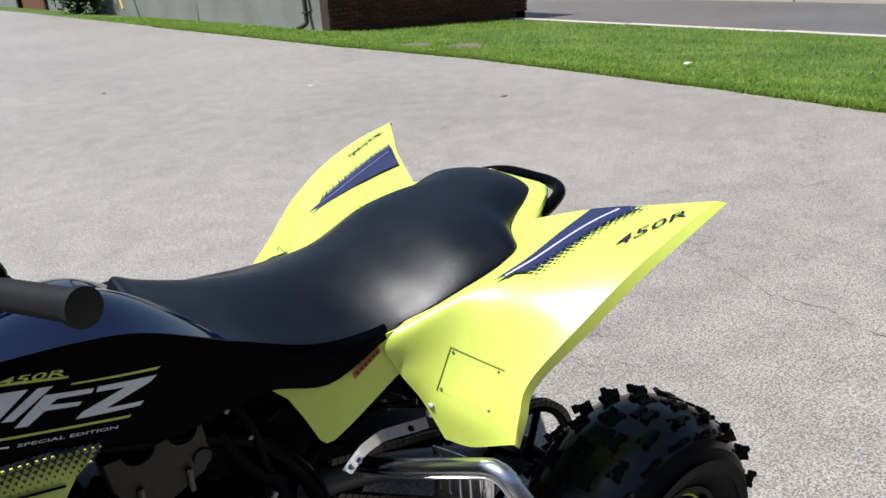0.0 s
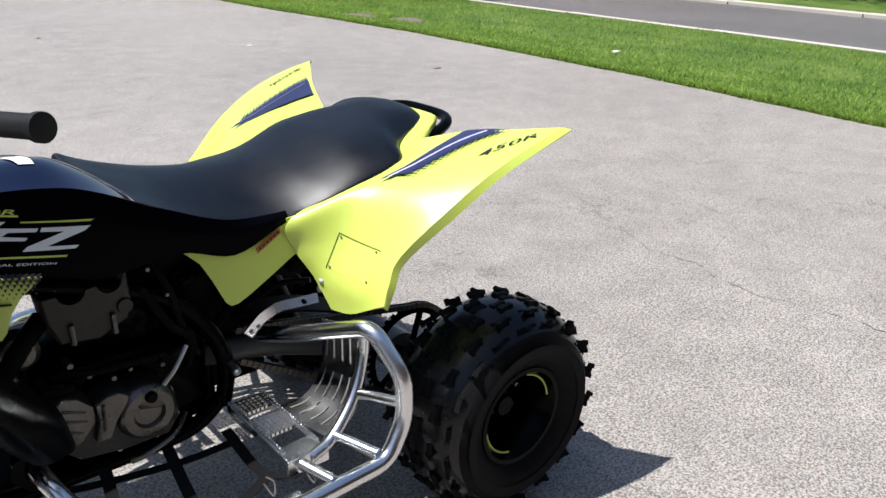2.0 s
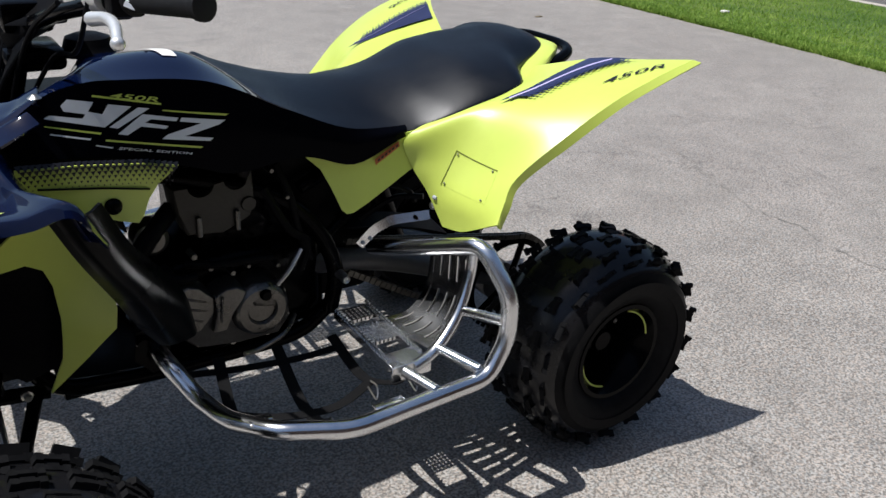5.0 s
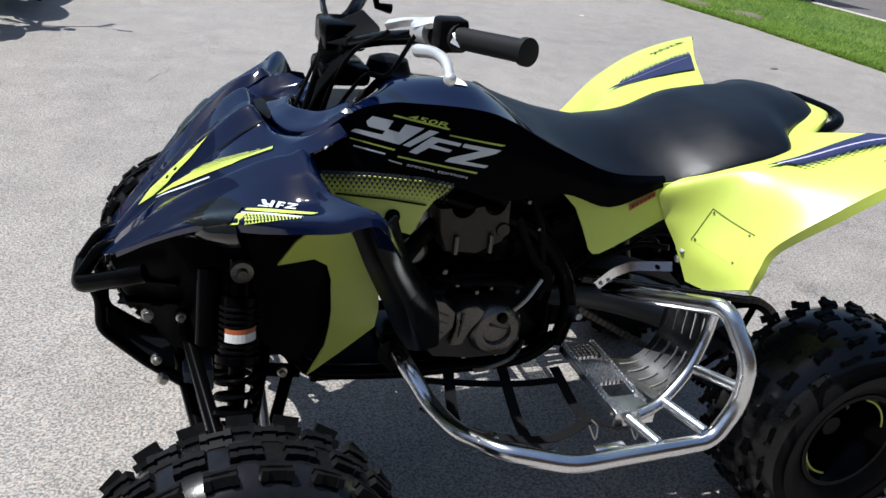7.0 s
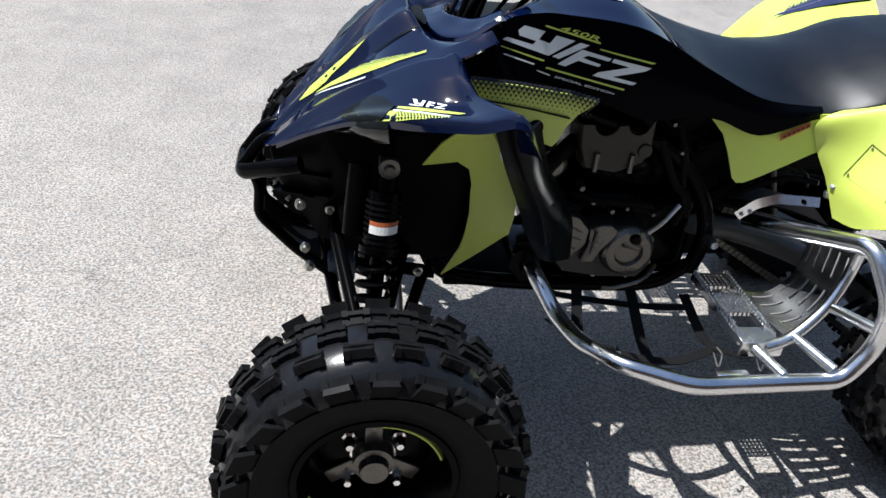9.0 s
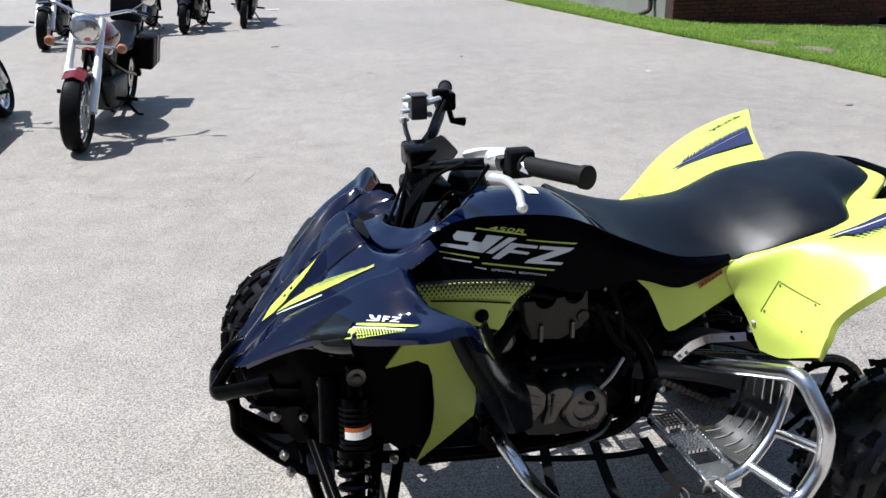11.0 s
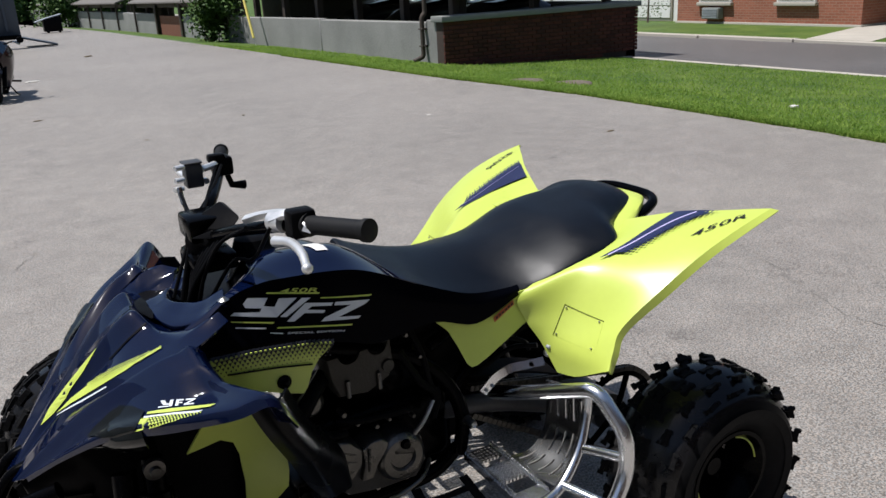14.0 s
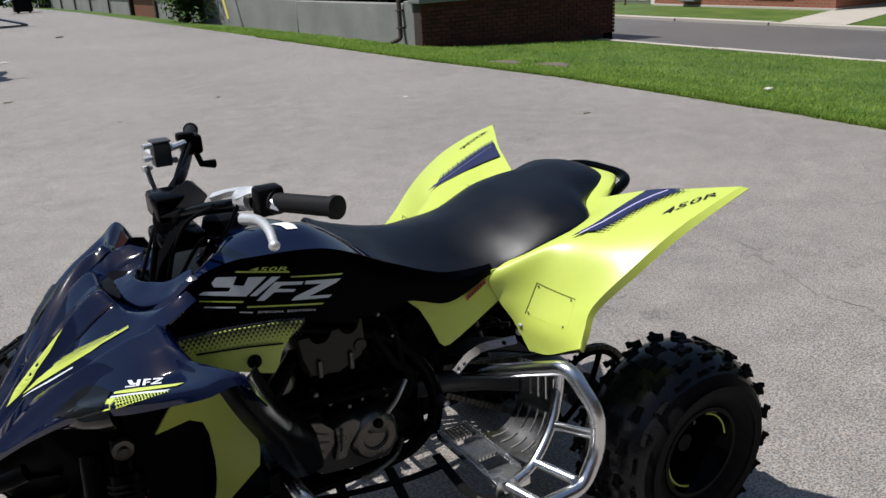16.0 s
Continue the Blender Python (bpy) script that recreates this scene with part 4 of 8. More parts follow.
def tread_shape(bm, R, hw, rows, n, size, lug=None):
    """The raised blocks of a tyre: pairs of notched bars in rings. rows: (across, turn, tilt) of each ring."""
    drop = 0.034 if lug else 0.052
    crown = lambda a: (R - (0.012 if lug else 0.0065)) - drop * (abs(a) / hw) ** 2.4 - 0.012 * (abs(a) / hw) ** 8
    sx, sy, sz = size
    unit = bmesh.new()
    for y in (-0.56 * sy, 0.56 * sy):
        for z0, z1, w in ((-sz, -0.55 * sz, 0.42 * sy), (-0.55 * sz, 0.55 * sz, 0.27 * sy), (0.55 * sz, sz, 0.42 * sy)):
            for v in box(unit, (-0.005, y - w, z0), (sx, y + w, z1)):
                if v.co.x > 0:
                    v.co.y = y + (v.co.y - y) * 0.86
                    v.co.z *= 0.93
    box(unit, (-0.005, -0.3 * sy, -0.4 * sz), (sx * 0.45, 0.3 * sy, 0.4 * sz))
    me = bpy.data.meshes.new("block")
    unit.to_mesh(me)
    unit.free()
    vs, fs = [], []
    base, polys = [v.co.copy() for v in me.vertices], [tuple(p.vertices) for p in me.polygons]
    bpy.data.meshes.remove(me)
    for across, turn, tilt in rows:
        r = crown(across * hw)
        slope = math.atan2(crown((across + 0.06) * hw) - crown((across - 0.06) * hw), 0.12 * hw)
        for i in range(n):
            a = 2 * math.pi * (i + turn) / n
            m = Matrix.Rotation(-a, 4, "Y") @ Matrix.Translation((r, across * hw, 0)) @ Matrix.Rotation(slope, 4, "Z") @ Matrix.Rotation(tilt, 4, "X")
            k = len(vs)
            vs += [m @ c for c in base]
            fs += [tuple(k + q for q in p) for p in polys]
    if lug:
        for side in (-1, 1):
            for i in range(n):
                a = 2 * math.pi * (i + lug) / n
                m = Matrix.Rotation(-a, 4, "Y") @ Matrix.Translation((R - 0.052, side * hw * 0.97, 0)) @ Matrix.Rotation(side * 0.5, 4, "Z")
                k = len(vs)
                w = size[2] * 0.85
                vs += [m @ Vector(c) for c in ((-0.030, -0.006, -w), (0.034, -0.006, -w), (0.034, -0.006, w), (-0.030, -0.006, w), (-0.022, 0.0028, -w * 0.82), (0.032, 0.0036, -w * 0.9), (0.032, 0.0036, w * 0.9), (-0.022, 0.0028, w * 0.82))]
                fs += [tuple(k + q for q in p) for p in ((0, 1, 2, 3), (7, 6, 5, 4), (0, 4, 5, 1), (1, 5, 6, 2), (2, 6, 7, 3), (3, 7, 4, 0))]
    made = [bm.verts.new(v) for v in vs]
    for f in fs:
        bm.faces.new([made[q] for q in f])


def rim_shape(bm, R, hw, out):
    """A black steel rim; out: which way (y) its dish looks."""
    prof = [(R - 0.004, -hw), (R + 0.006, -hw), (R + 0.006, -hw + 0.006), (R - 0.012, -hw + 0.012), (R - 0.03, -hw * 0.3), (R - 0.03, hw * 0.3), (R - 0.012, hw - 0.012), (R + 0.006, hw - 0.006), (R + 0.006, hw), (R - 0.004, hw), (R - 0.02, hw - 0.02), (R - 0.036, hw * 0.3), (R - 0.04, 0.012), (R * 0.62, 0.0), (R * 0.3, 0.006), (R * 0.3, -0.006), (R * 0.62, -0.012), (R - 0.04, 0.0), (R - 0.036, -hw * 0.3), (R - 0.02, -hw + 0.02)]
    lathe(bm, [(r, h * out) for r, h in prof], 56, "y", closed=True)


def wheel(name, R, hw, bead, rows, n, size, lug, at, out, turn=0.0):
    m = Matrix.Translation(at) @ Matrix.Rotation(turn, 4, "Y")
    bm = bmesh.new()
    rim_shape(bm, bead, hw * 0.8, out)
    bmesh.ops.transform(bm, matrix=m, verts=bm.verts)
    w = part(name, bm, black_paint, quad, "black steel wheel with a lime pinstripe")
    bm = bmesh.new()
    tyre_shape(bm, R, hw, bead, lug)
    bmesh.ops.transform(bm, matrix=m, verts=bm.verts)
    tyre = part("tyre", bm, [rubber, rubber_gloss], w, "black knobbly rubber tyre", angle=60)
    bm = bmesh.new()
    tread_shape(bm, R, hw, rows, n, size, lug)
    bmesh.ops.transform(bm, matrix=m, verts=bm.verts)
    tagged(part("tread", bm, rubber, tyre, smooth=False), kind="stuff")
    for a0 in (0.35, 3.5):
        bm = bmesh.new()
        pts = [(math.cos(a0 + i * 0.09) * (bead - 0.016), out * (hw * 0.8 - 0.014), math.sin(a0 + i * 0.09) * (bead - 0.016)) for i in range(14)]
        tube(bm, pts, 0.0022, 6)
        bmesh.ops.transform(bm, matrix=m, verts=bm.verts)
        part("pinstripe", bm, lime, w)
    bm = bmesh.new()
    lathe(bm, [(0.0, 0.045 * out), (0.022, 0.045 * out), (0.024, 0.03 * out), (0.032, 0.028 * out), (0.034, -0.05 * out)], 24, "y")
    bmesh.ops.transform(bm, matrix=m, verts=bm.verts)
    # the rear cap is coloured black for the deep shade inside the wheel
    part("hub_cap", bm, cast_alloy if lug else black_paint, w)
    for k in range(4):
        a = math.pi / 4 + k * math.pi / 2
        bm = bmesh.new()
        lathe(bm, [(0.0, 0.026), (0.006, 0.026), (0.008, 0.02), (0.008, 0.006), (0.012, 0.004), (0.012, 0.0)], 6, "y")
        for v in bm.verts:
            v.co.y *= out
        bmesh.ops.transform(bm, matrix=m @ Matrix.Translation((math.cos(a) * 0.055, 0.004 * out, math.sin(a) * 0.055)), verts=bm.verts)
        part("lug_nut", bm, chrome, w)
    for k in range(3):
        a = 0.5 + k * 2 * math.pi / 3
        bm = bmesh.new()
        box(bm, (0.028, 0.008 * out - 0.004, -0.014), (0.082, 0.008 * out + 0.004, 0.014), 0.003)
        for q in (0.045, 0.06, 0.073):
            lathe(bm, [(0.0045, 0.0), (0.0045, 0.006)], 8, "y", (q, 0.009 * out, 0.004))
        bmesh.ops.transform(bm, matrix=m @ Matrix.Rotation(a, 4, "Y"), verts=bm.verts)
        part("hub_arm", bm, cast_alloy, w)
    return w


FX, RX = -0.533, 0.682
F_Y, R_Y = 0.585, 0.386
front_rows = [(-0.86, 0.25, 0.0), (-0.43, 0.75, 0.0), (0.0, 0.25, 0.0), (0.43, 0.75, 0.0), (0.86, 0.25, 0.0)]
rear_rows = [(-0.74, 0.1, 0.30), (-0.45, 0.6, 0.2), (-0.15, 0.1, 0.1), (0.15, 0.6, -0.1), (0.45, 0.1, -0.2), (0.74, 0.6, -0.30)]
for side in (-1, 1):
    wheel("front_wheel", 0.250, 0.085, 0.122, front_rows, 21, (0.0085, 0.0155, 0.0225), 0.25, (FX, C + side * F_Y, 0.247), side)
    wheel("rear_wheel", 0.244, 0.120, 0.108, rear_rows, 18, (0.0032, 0.0195, 0.0190), None, (RX, C + side * R_Y, 0.240), side, 0.2)


# seat
def seat_ring(x, top, hw, low):
    """One closed cross-section of the seat: round over the waist, flat over the rear."""
    h = top - low
    flat = min(1.0, max(0.0, (x - 0.27) / 0.16))
    steps = ((0.0, 0.0, 0.0), (0.30, 0.13, 0.04), (0.58, 0.40, 0.15), (0.82, 0.70, 0.40), (1.0, 0.92, 0.80), (0.97, 1.0, 1.0))
    half = [(f, top - h * (r * (1 - flat) + q * flat)) for f, r, q in steps] + [(0.5, low - 0.004)]
    return [(x, C - hw * f, z) for f, z in half] + [(x, C, low - 0.004)] + [(x, C + hw * f, z) for f, z in half[:0:-1]]


CREST = ((-0.11, 0.844), (-0.03, 0.830), (0.02, 0.817), (0.093, 0.799), (0.16, 0.790), (0.233, 0.794), (0.28, 0.802), (0.336, 0.813), (0.365, 0.835), (0.394, 0.851), (0.52, 0.860), (0.8, 0.90))


def seat_fall(x, y, z):
    """The seat's far half slopes away below its crest."""
    d = y - C
    if d <= 0 or x > 0.62:
        return (x, y, z)
    x0 = (x - 0.17 * d) / (1 + 0.9 * d)
    top = float(np.interp(x0, [c[0] for c in CREST], [c[1] for c in CREST])) - 0.36 * d
    return (x, y, min(z, top - 0.004) - (0.006 if z > top else 0.0) * d / 0.2)


def seat_shape(bm):
    rows = [(-0.045, 0.840, 0.085, 0.826), (-0.037, 0.841, 0.115, 0.820), (-0.010, 0.828, 0.155, 0.802), (0.035, 0.812, 0.187, 0.780), (0.10, 0.794, 0.197, 0.745), (0.19, 0.778, 0.20, 0.716), (0.26, 0.774, 0.207, 0.706), (0.32, 0.778, 0.218, 0.712), (0.375, 0.789, 0.240, 0.733), (0.45, 0.815, 0.252, 0.756), (0.51, 0.826, 0.250, 0.772), (0.545, 0.832, 0.232, 0.782), (0.585, 0.839, 0.172, 0.790), (0.63, 0.847, 0.140, 0.796), (0.675, 0.846, 0.118, 0.802), (0.712, 0.836, 0.096, 0.806), (0.728, 0.820, 0.072, 0.808)]
    rings = [[seat_fall(*p) for p in seat_ring(*r)] for r in rows]
    cols = [spline([r[i] for r in rings], 4) for i in range(len(rings[0]))]
    fine = [spline([c[j] for c in cols], 3, True) for j in range(len(cols[0]))]
    grid = [[bm.verts.new(p) for p in ring] for ring in fine]
    k = len(grid[0])
    for p, q in zip(grid, grid[1:]):
        for i in range(k):
            bm.faces.new((p[i], p[(i + 1) % k], q[(i + 1) % k], q[i]))
    bm.faces.new(grid[0][::-1])
    bm.faces.new(grid[-1])


bm = bmesh.new()
seat_shape(bm)
part("seat", bm, vinyl, quad, "black grippy vinyl seat with a raised rear", angle=60)


# rear fenders: a skin from the seat's edge out to the pointed tail
REAR = [
    [(0.328, -0.258, 0.536), (0.336, -0.306, 0.543), (0.343, -0.358, 0.563), (0.350, -0.411, 0.587)],
    [(0.316, -0.218, 0.595), (0.332, -0.262, 0.600), (0.353, -0.326, 0.600), (0.374, -0.402, 0.618)],
    [(0.292, -0.191, 0.650), (0.356, -0.250, 0.655), (0.386, -0.318, 0.648), (0.404, -0.392, 0.658)],
    [(0.288, -0.186, 0.706), (0.410, -0.240, 0.746), (0.457, -0.330, 0.742), (0.488, -0.418, 0.726)],
    [(0.45, -0.165, 0.748), (0.515, -0.252, 0.787), (0.553, -0.338, 0.796), (0.585, -0.434, 0.788)],
    [(0.55, -0.155, 0.772), (0.600, -0.256, 0.815), (0.645, -0.342, 0.828), (0.688, -0.441, 0.830)],
    [(0.625, -0.13, 0.795), (0.672, -0.259, 0.834), (0.728, -0.352, 0.845), (0.779, -0.437, 0.856)],
]


def rear_point(a, b, lift=0.0):
    """A point of the rear fender's skin: a from the seat outward, b from the flap to the tail, each 0 to 1. It rises to a fold near the outer edge."""
    rows = []
    for r in REAR:
        s = spline(r, 12)
        k = a * (len(s) - 1)
        i = min(int(k), len(s) - 2)
        rows.append(s[i].lerp(s[i + 1], k - i))
    s = spline(rows, 12)
    k = b * (len(s) - 1)
    i = min(int(k), len(s) - 2)
    up = min(1.0, max(0.0, (a - 0.30) / (FOLD - 0.30))) if a < FOLD else (1 - a) / (1 - FOLD)
    up = up * up * (3 - 2 * up) if a < FOLD else up
    return s[i].lerp(s[i + 1], k - i) + Vector((-0.45, -0.5, 0.75)).normalized() * (lift + up * (0.022 - 0.014 * b))


FOLD = 0.945


def skin_grid(bm, a0, a1, na, nb, thick=0.005):
    grid = [[bm.verts.new(rear_point(a0 + (a1 - a0) * i / na, j / nb)) for j in range(nb + 1)] for i in range(na + 1)]
    for i in range(na):
        for j in range(nb):
            bm.faces.new((grid[i][j], grid[i + 1][j], grid[i + 1][j + 1], grid[i][j + 1]))
    bmesh.ops.recalc_face_normals(bm, faces=bm.faces)
    bmesh.ops.solidify(bm, geom=bm.faces[:], thickness=thick)


def rear_skin(bm):
    skin_grid(bm, 0.0, FOLD, 18, 36)


def tucked_side(bm):
    """The far mudguard, whose inner edge runs in under the seat."""
    mirror(bm)
    for v in bm.verts:
        if v.co.x < 0.56:
            v.co.y -= 0.07 * min(1.0, max(0.0, (C + 0.31 - v.co.y) / 0.10)) * min(1.0, (0.56 - v.co.x) / 0.08)
    return bm


rears = both("rear_fender", rear_skin, lime, quad, "lime yellow rear mudguard with a pointed tail", other=tucked_side, angle=50)


# tail piece, fender lip, access panel, decals
on_flank = dropper([rear_skin], (0.35, 0.85, -0.38))
COVER = [(0.365, -0.237, 0.679), (0.397, -0.321, 0.660), (0.362, -0.327, 0.602), (0.330, -0.243, 0.619)]


def cover_point(u, v, lift):
    a, b, c, d = [Vector(p) for p in COVER]
    return on_flank(a.lerp(b, u).lerp(d.lerp(c, u), v), lift)


def access_panel(bm):
    n = 8
    grid = [[bm.verts.new(cover_point(i / n, j / n, 0.0004)) for j in range(n + 1)] for i in range(n + 1)]
    for i in range(n):
        for j in range(n):
            bm.faces.new((grid[i][j], grid[i + 1][j], grid[i + 1][j + 1], grid[i][j + 1]))
    bmesh.ops.recalc_face_normals(bm, faces=bm.faces)
    bmesh.ops.solidify(bm, geom=bm.faces[:], thickness=0.001)


def panel_seam(bm):
    line = [cover_point(1 - k / 8, 0, 0.0012) for k in range(9)] + [cover_point(0, k / 8, 0.0012) for k in range(1, 9)]
    tube(bm, line, 0.0011, 5)


DEC_LO = ((0.56, 0.362), (0.70, 0.352), (0.985, 0.318))
DEC_HI = ((0.56, 0.366), (0.60, 0.425), (0.80, 0.475), (0.985, 0.515))


far_in = 0.0  # how far the decals sit closer to the seat


def dec_edge(table, b):
    return float(np.interp(b, [t[0] for t in table], [t[1] for t in table])) - far_in


def rear_decal(bm):
    n, k = 22, 5
    grid = []
    for j in range(n + 1):
        b = 0.56 + 0.425 * j / n
        lo, hi = dec_edge(DEC_LO, b), dec_edge(DEC_HI, b)
        grid.append([bm.verts.new(rear_point(lo + (hi - lo) * i / k, b, 0.0065)) for i in range(k + 1)])
    for j in range(n):
        for i in range(k):
            bm.faces.new((grid[j][i], grid[j + 1][i], grid[j + 1][i + 1], grid[j][i + 1]))


def rear_dots(bm):
    for j in range(26):
        b = 0.60 + 0.385 * j / 26
        for i in range(4):
            r = 0.0054 * (1 - i / 5.0)
            a = dec_edge(DEC_HI, b) - 0.006 + i * 0.030 + 0.016 * (j % 2)
            p = rear_point(a, b, 0.0068)
            q, s = rear_point(a + 0.01, b, 0.0068) - p, rear_point(a, min(b + 0.004, 1.0), 0.0068) - p
            q, s = q.normalized() * r, s.normalized() * r
            bm.faces.new([bm.verts.new(p + v) for v in (q + s, q - s, -q - s, -q + s)])


def flange(bm):
    skin_grid(bm, FOLD + 0.0015, 1.0, 5, 36)


on_rear = dropper([rear_skin, flange], (0, 0, -1))


def rear_words(bm):
    turn = (lambda u: 1 - u) if far_in else (lambda u: u)  # each side reads from outside
    stamp(bm, "450R", lambda u, v: on_rear(Vector((0.588 + 0.120 * turn(u) + 0.021 * turn(v), -0.372 - 0.042 * turn(u) + 0.009 * turn(v) + 0.14 * far_in, 0.82)), 0.0022), 0.002)


def rear_stripe(bm):
    pts = [rear_point(0.392 - far_in + 0.093 * k / 10, 0.575 + 0.385 * k / 10, 0.0075) for k in range(11)]
    strip(bm, pts, 0.0026, 0.001, (-0.4, -0.4, 0.8))


for k in (0, 1):
    far_in = 0.13 * k
    for name, make, m, lab in (("lip", flange, lime, "folded outer edge"), ("access_panel", access_panel, lime, "flush square cover"), ("seam", panel_seam, seam_line, ""), ("decal", rear_decal, decal_navy, "navy wedge decal"), ("halftone_dots", rear_dots, decal_navy, "navy halftone dots"), ("model_number", rear_words, decal_black, "black slanted 450R lettering"), ("pinstripe", rear_stripe, decal_purple, "")):
        bm = bmesh.new()
        make(bm)
        if k:
            mirror(bm)
        part(name, bm, m, rears[k], lab, angle=50)

for k in (0, 1):
    for a, b in ((0.07, 0.07), (0.93, 0.07), (0.07, 0.93), (0.93, 0.93)):
        bm = bmesh.new()
        bmesh.ops.create_icosphere(bm, subdivisions=1, radius=0.0024, matrix=Matrix.Translation(cover_point(a, b, 0.0025)))
        part("screw", mirror(bm) if k else bm, zinc, rears[k])
    for i in (0, 1):
        bm = bmesh.new()
        bmesh.ops.create_uvsphere(bm, u_segments=10, v_segments=6, radius=0.009, matrix=Matrix.Translation((0.331, -0.215 - 0.004 * i, 0.588 - 0.022 * i)))
        part("fastener", mirror(bm) if k else bm, zinc, rears[k])

bm = bmesh.new()
rows = []
for x, hw, z in ((0.50, 0.25, 0.768), (0.58, 0.215, 0.782), (0.65, 0.175, 0.798), (0.715, 0.132, 0.812), (0.752, 0.098, 0.812)):
    rows.append([(x, C - hw, z - 0.02), (x, C - hw * 0.92, z + 0.004), (x, C, z + 0.006), (x, C + hw * 0.92, z + 0.004), (x, C + hw, z - 0.02)])
patch(bm, rows, 5, 5, 0.005)
part("tail_cover", bm, lime, quad, "lime yellow tail cover behind the seat")
bm = bmesh.new()
tube(bm, rounded([(0.58, C - 0.15, 0.77), (0.70, C - 0.145, 0.785), (0.80, C - 0.10, 0.805), (0.80, C + 0.10, 0.805), (0.70, C + 0.145, 0.785), (0.58, C + 0.15, 0.77)], 0.07, 7), 0.0125, 12)
part("grab_bar", bm, black_paint, quad, "black tubular grab bar")


# navy side covers and tank
SIDE = [
    [(-0.408, -0.163, 0.800), (-0.404, -0.170, 0.798), (-0.398, -0.180, 0.794), (-0.39, -0.186, 0.774), (-0.385, -0.19, 0.758)],
    [(-0.335, -0.152, 0.838), (-0.335, -0.164, 0.842), (-0.33, -0.177, 0.842), (-0.322, -0.188, 0.79), (-0.32, -0.199, 0.754)],
    [(-0.272, -0.088, 0.852), (-0.272, -0.120, 0.860), (-0.272, -0.178, 0.858), (-0.262, -0.189, 0.797), (-0.26, -0.198, 0.747)],
    [(-0.22, C - 0.0, 0.852), (-0.22, -0.080, 0.870), (-0.222, -0.178, 0.858), (-0.22, -0.188, 0.80), (-0.22, -0.198, 0.738)],
    [(-0.12, C - 0.0, 0.838), (-0.12, -0.080, 0.874), (-0.124, -0.178, 0.850), (-0.12, -0.186, 0.79), (-0.12, -0.196, 0.708)],
    [(-0.05, C - 0.0, 0.822), (-0.05, -0.060, 0.848), (-0.052, -0.172, 0.830), (-0.05, -0.181, 0.77), (-0.05, -0.191, 0.686)],
    [(0.07, C - 0.04, 0.750), (0.07, -0.085, 0.762), (0.066, -0.166, 0.772), (0.07, -0.174, 0.73), (0.075, -0.177, 0.691)],
    [(0.17, C - 0.08, 0.715), (0.17, -0.10, 0.722), (0.17, -0.166, 0.729), (0.17, -0.173, 0.70), (0.18, -0.175, 0.660)],
    [(0.26, C - 0.12, 0.705), (0.26, -0.115, 0.712), (0.26, -0.172, 0.722), (0.26, -0.184, 0.713), (0.265, -0.187, 0.698)],
    [(0.335, C - 0.14, 0.722), (0.335, -0.125, 0.72), (0.335, -0.148, 0.715), (0.335, -0.154, 0.708), (0.335, -0.155, 0.70)],
]


TANK = [r[:3] for r in SIDE[:7]]
PANEL = [r[2:] for r in SIDE]


def tank_shell(bm):
    patch(bm, TANK, 6, 5, 0.004)


def side_cover(bm):
    patch(bm, PANEL, 6, 5, 0.004)


def fallen_side(bm):
    """The far half, which falls lower, most of all beside the steering head."""
    mirror(bm)
    for v in bm.verts:
        v.co.z -= 0.42 * max(0.0, v.co.y - C) + 0.6 * max(0.0, -0.17 - v.co.x) * min(1.0, max(0.0, v.co.y - C) / 0.08)
    return bm


both("tank_shell", tank_shell, navy, quad, "glossy navy tank shell", other=fallen_side, angle=50)
sides = both("side_cover", side_cover, navy_dark_side, quad, "navy side cover coloured nearly black for its dark reflections, with silver emblem and lime stripes", other=fallen_side, angle=50)


# writing and stripes on the side covers; the maker's letters stay plain slanted shapes
on_side = dropper([tank_shell, side_cover], (0, 1, 0))


def side_plane(x, z):
    return Vector((x, -0.2, z))


EMBLEM = [
    [(-0.3063, 0.8285), (-0.2965, 0.8370), (-0.2611, 0.8301), (-0.2705, 0.8169), (-0.2516, 0.8113), (-0.2412, 0.8245), (-0.2080, 0.8177), (-0.2508, 0.7917), (-0.3314, 0.8124), (-0.3234, 0.8166), (-0.2796, 0.8078), (-0.2749, 0.8137), (-0.3033, 0.8205)],
    [(-0.1984, 0.8152), (-0.1817, 0.8118), (-0.2325, 0.7876), (-0.2448, 0.7910)],
    [(-0.1936, 0.8044), (-0.1393, 0.7921), (-0.1438, 0.7872), (-0.1817, 0.7952), (-0.1916, 0.7911), (-0.1566, 0.7815), (-0.1613, 0.7776), (-0.1982, 0.7862), (-0.2199, 0.7758), (-0.2338, 0.7794)],
    [(-0.1347, 0.7920), (-0.0624, 0.7777), (-0.0730, 0.7724), (-0.1325, 0.7620), (-0.0860, 0.7522), (-0.0927, 0.7482), (-0.1690, 0.7627), (-0.1599, 0.7684), (-0.1039, 0.7787), (-0.1385, 0.7862)],
]
LIME_BARS = [
    [(-0.2606, 0.8402), (-0.1628, 0.8174), (-0.1640, 0.8149), (-0.2625, 0.8377)],
    [(-0.1617, 0.8074), (-0.0552, 0.7865), (-0.0620, 0.7844), (-0.1634, 0.8057)],
    [(-0.3318, 0.8025), (-0.2566, 0.7844), (-0.2591, 0.7820), (-0.3327, 0.8010)],
    [(-0.2519, 0.7738), (-0.1056, 0.7413), (-0.1086, 0.7389), (-0.2537, 0.7713)],
]
WHITE_BARS = [
    [(-0.3255, 0.7907), (-0.2726, 0.7779), (-0.2744, 0.7755), (-0.3274, 0.7890)],
    [(-0.2670, 0.7675), (-0.2437, 0.7608), (-0.2456, 0.7592), (-0.2688, 0.7666)],
]


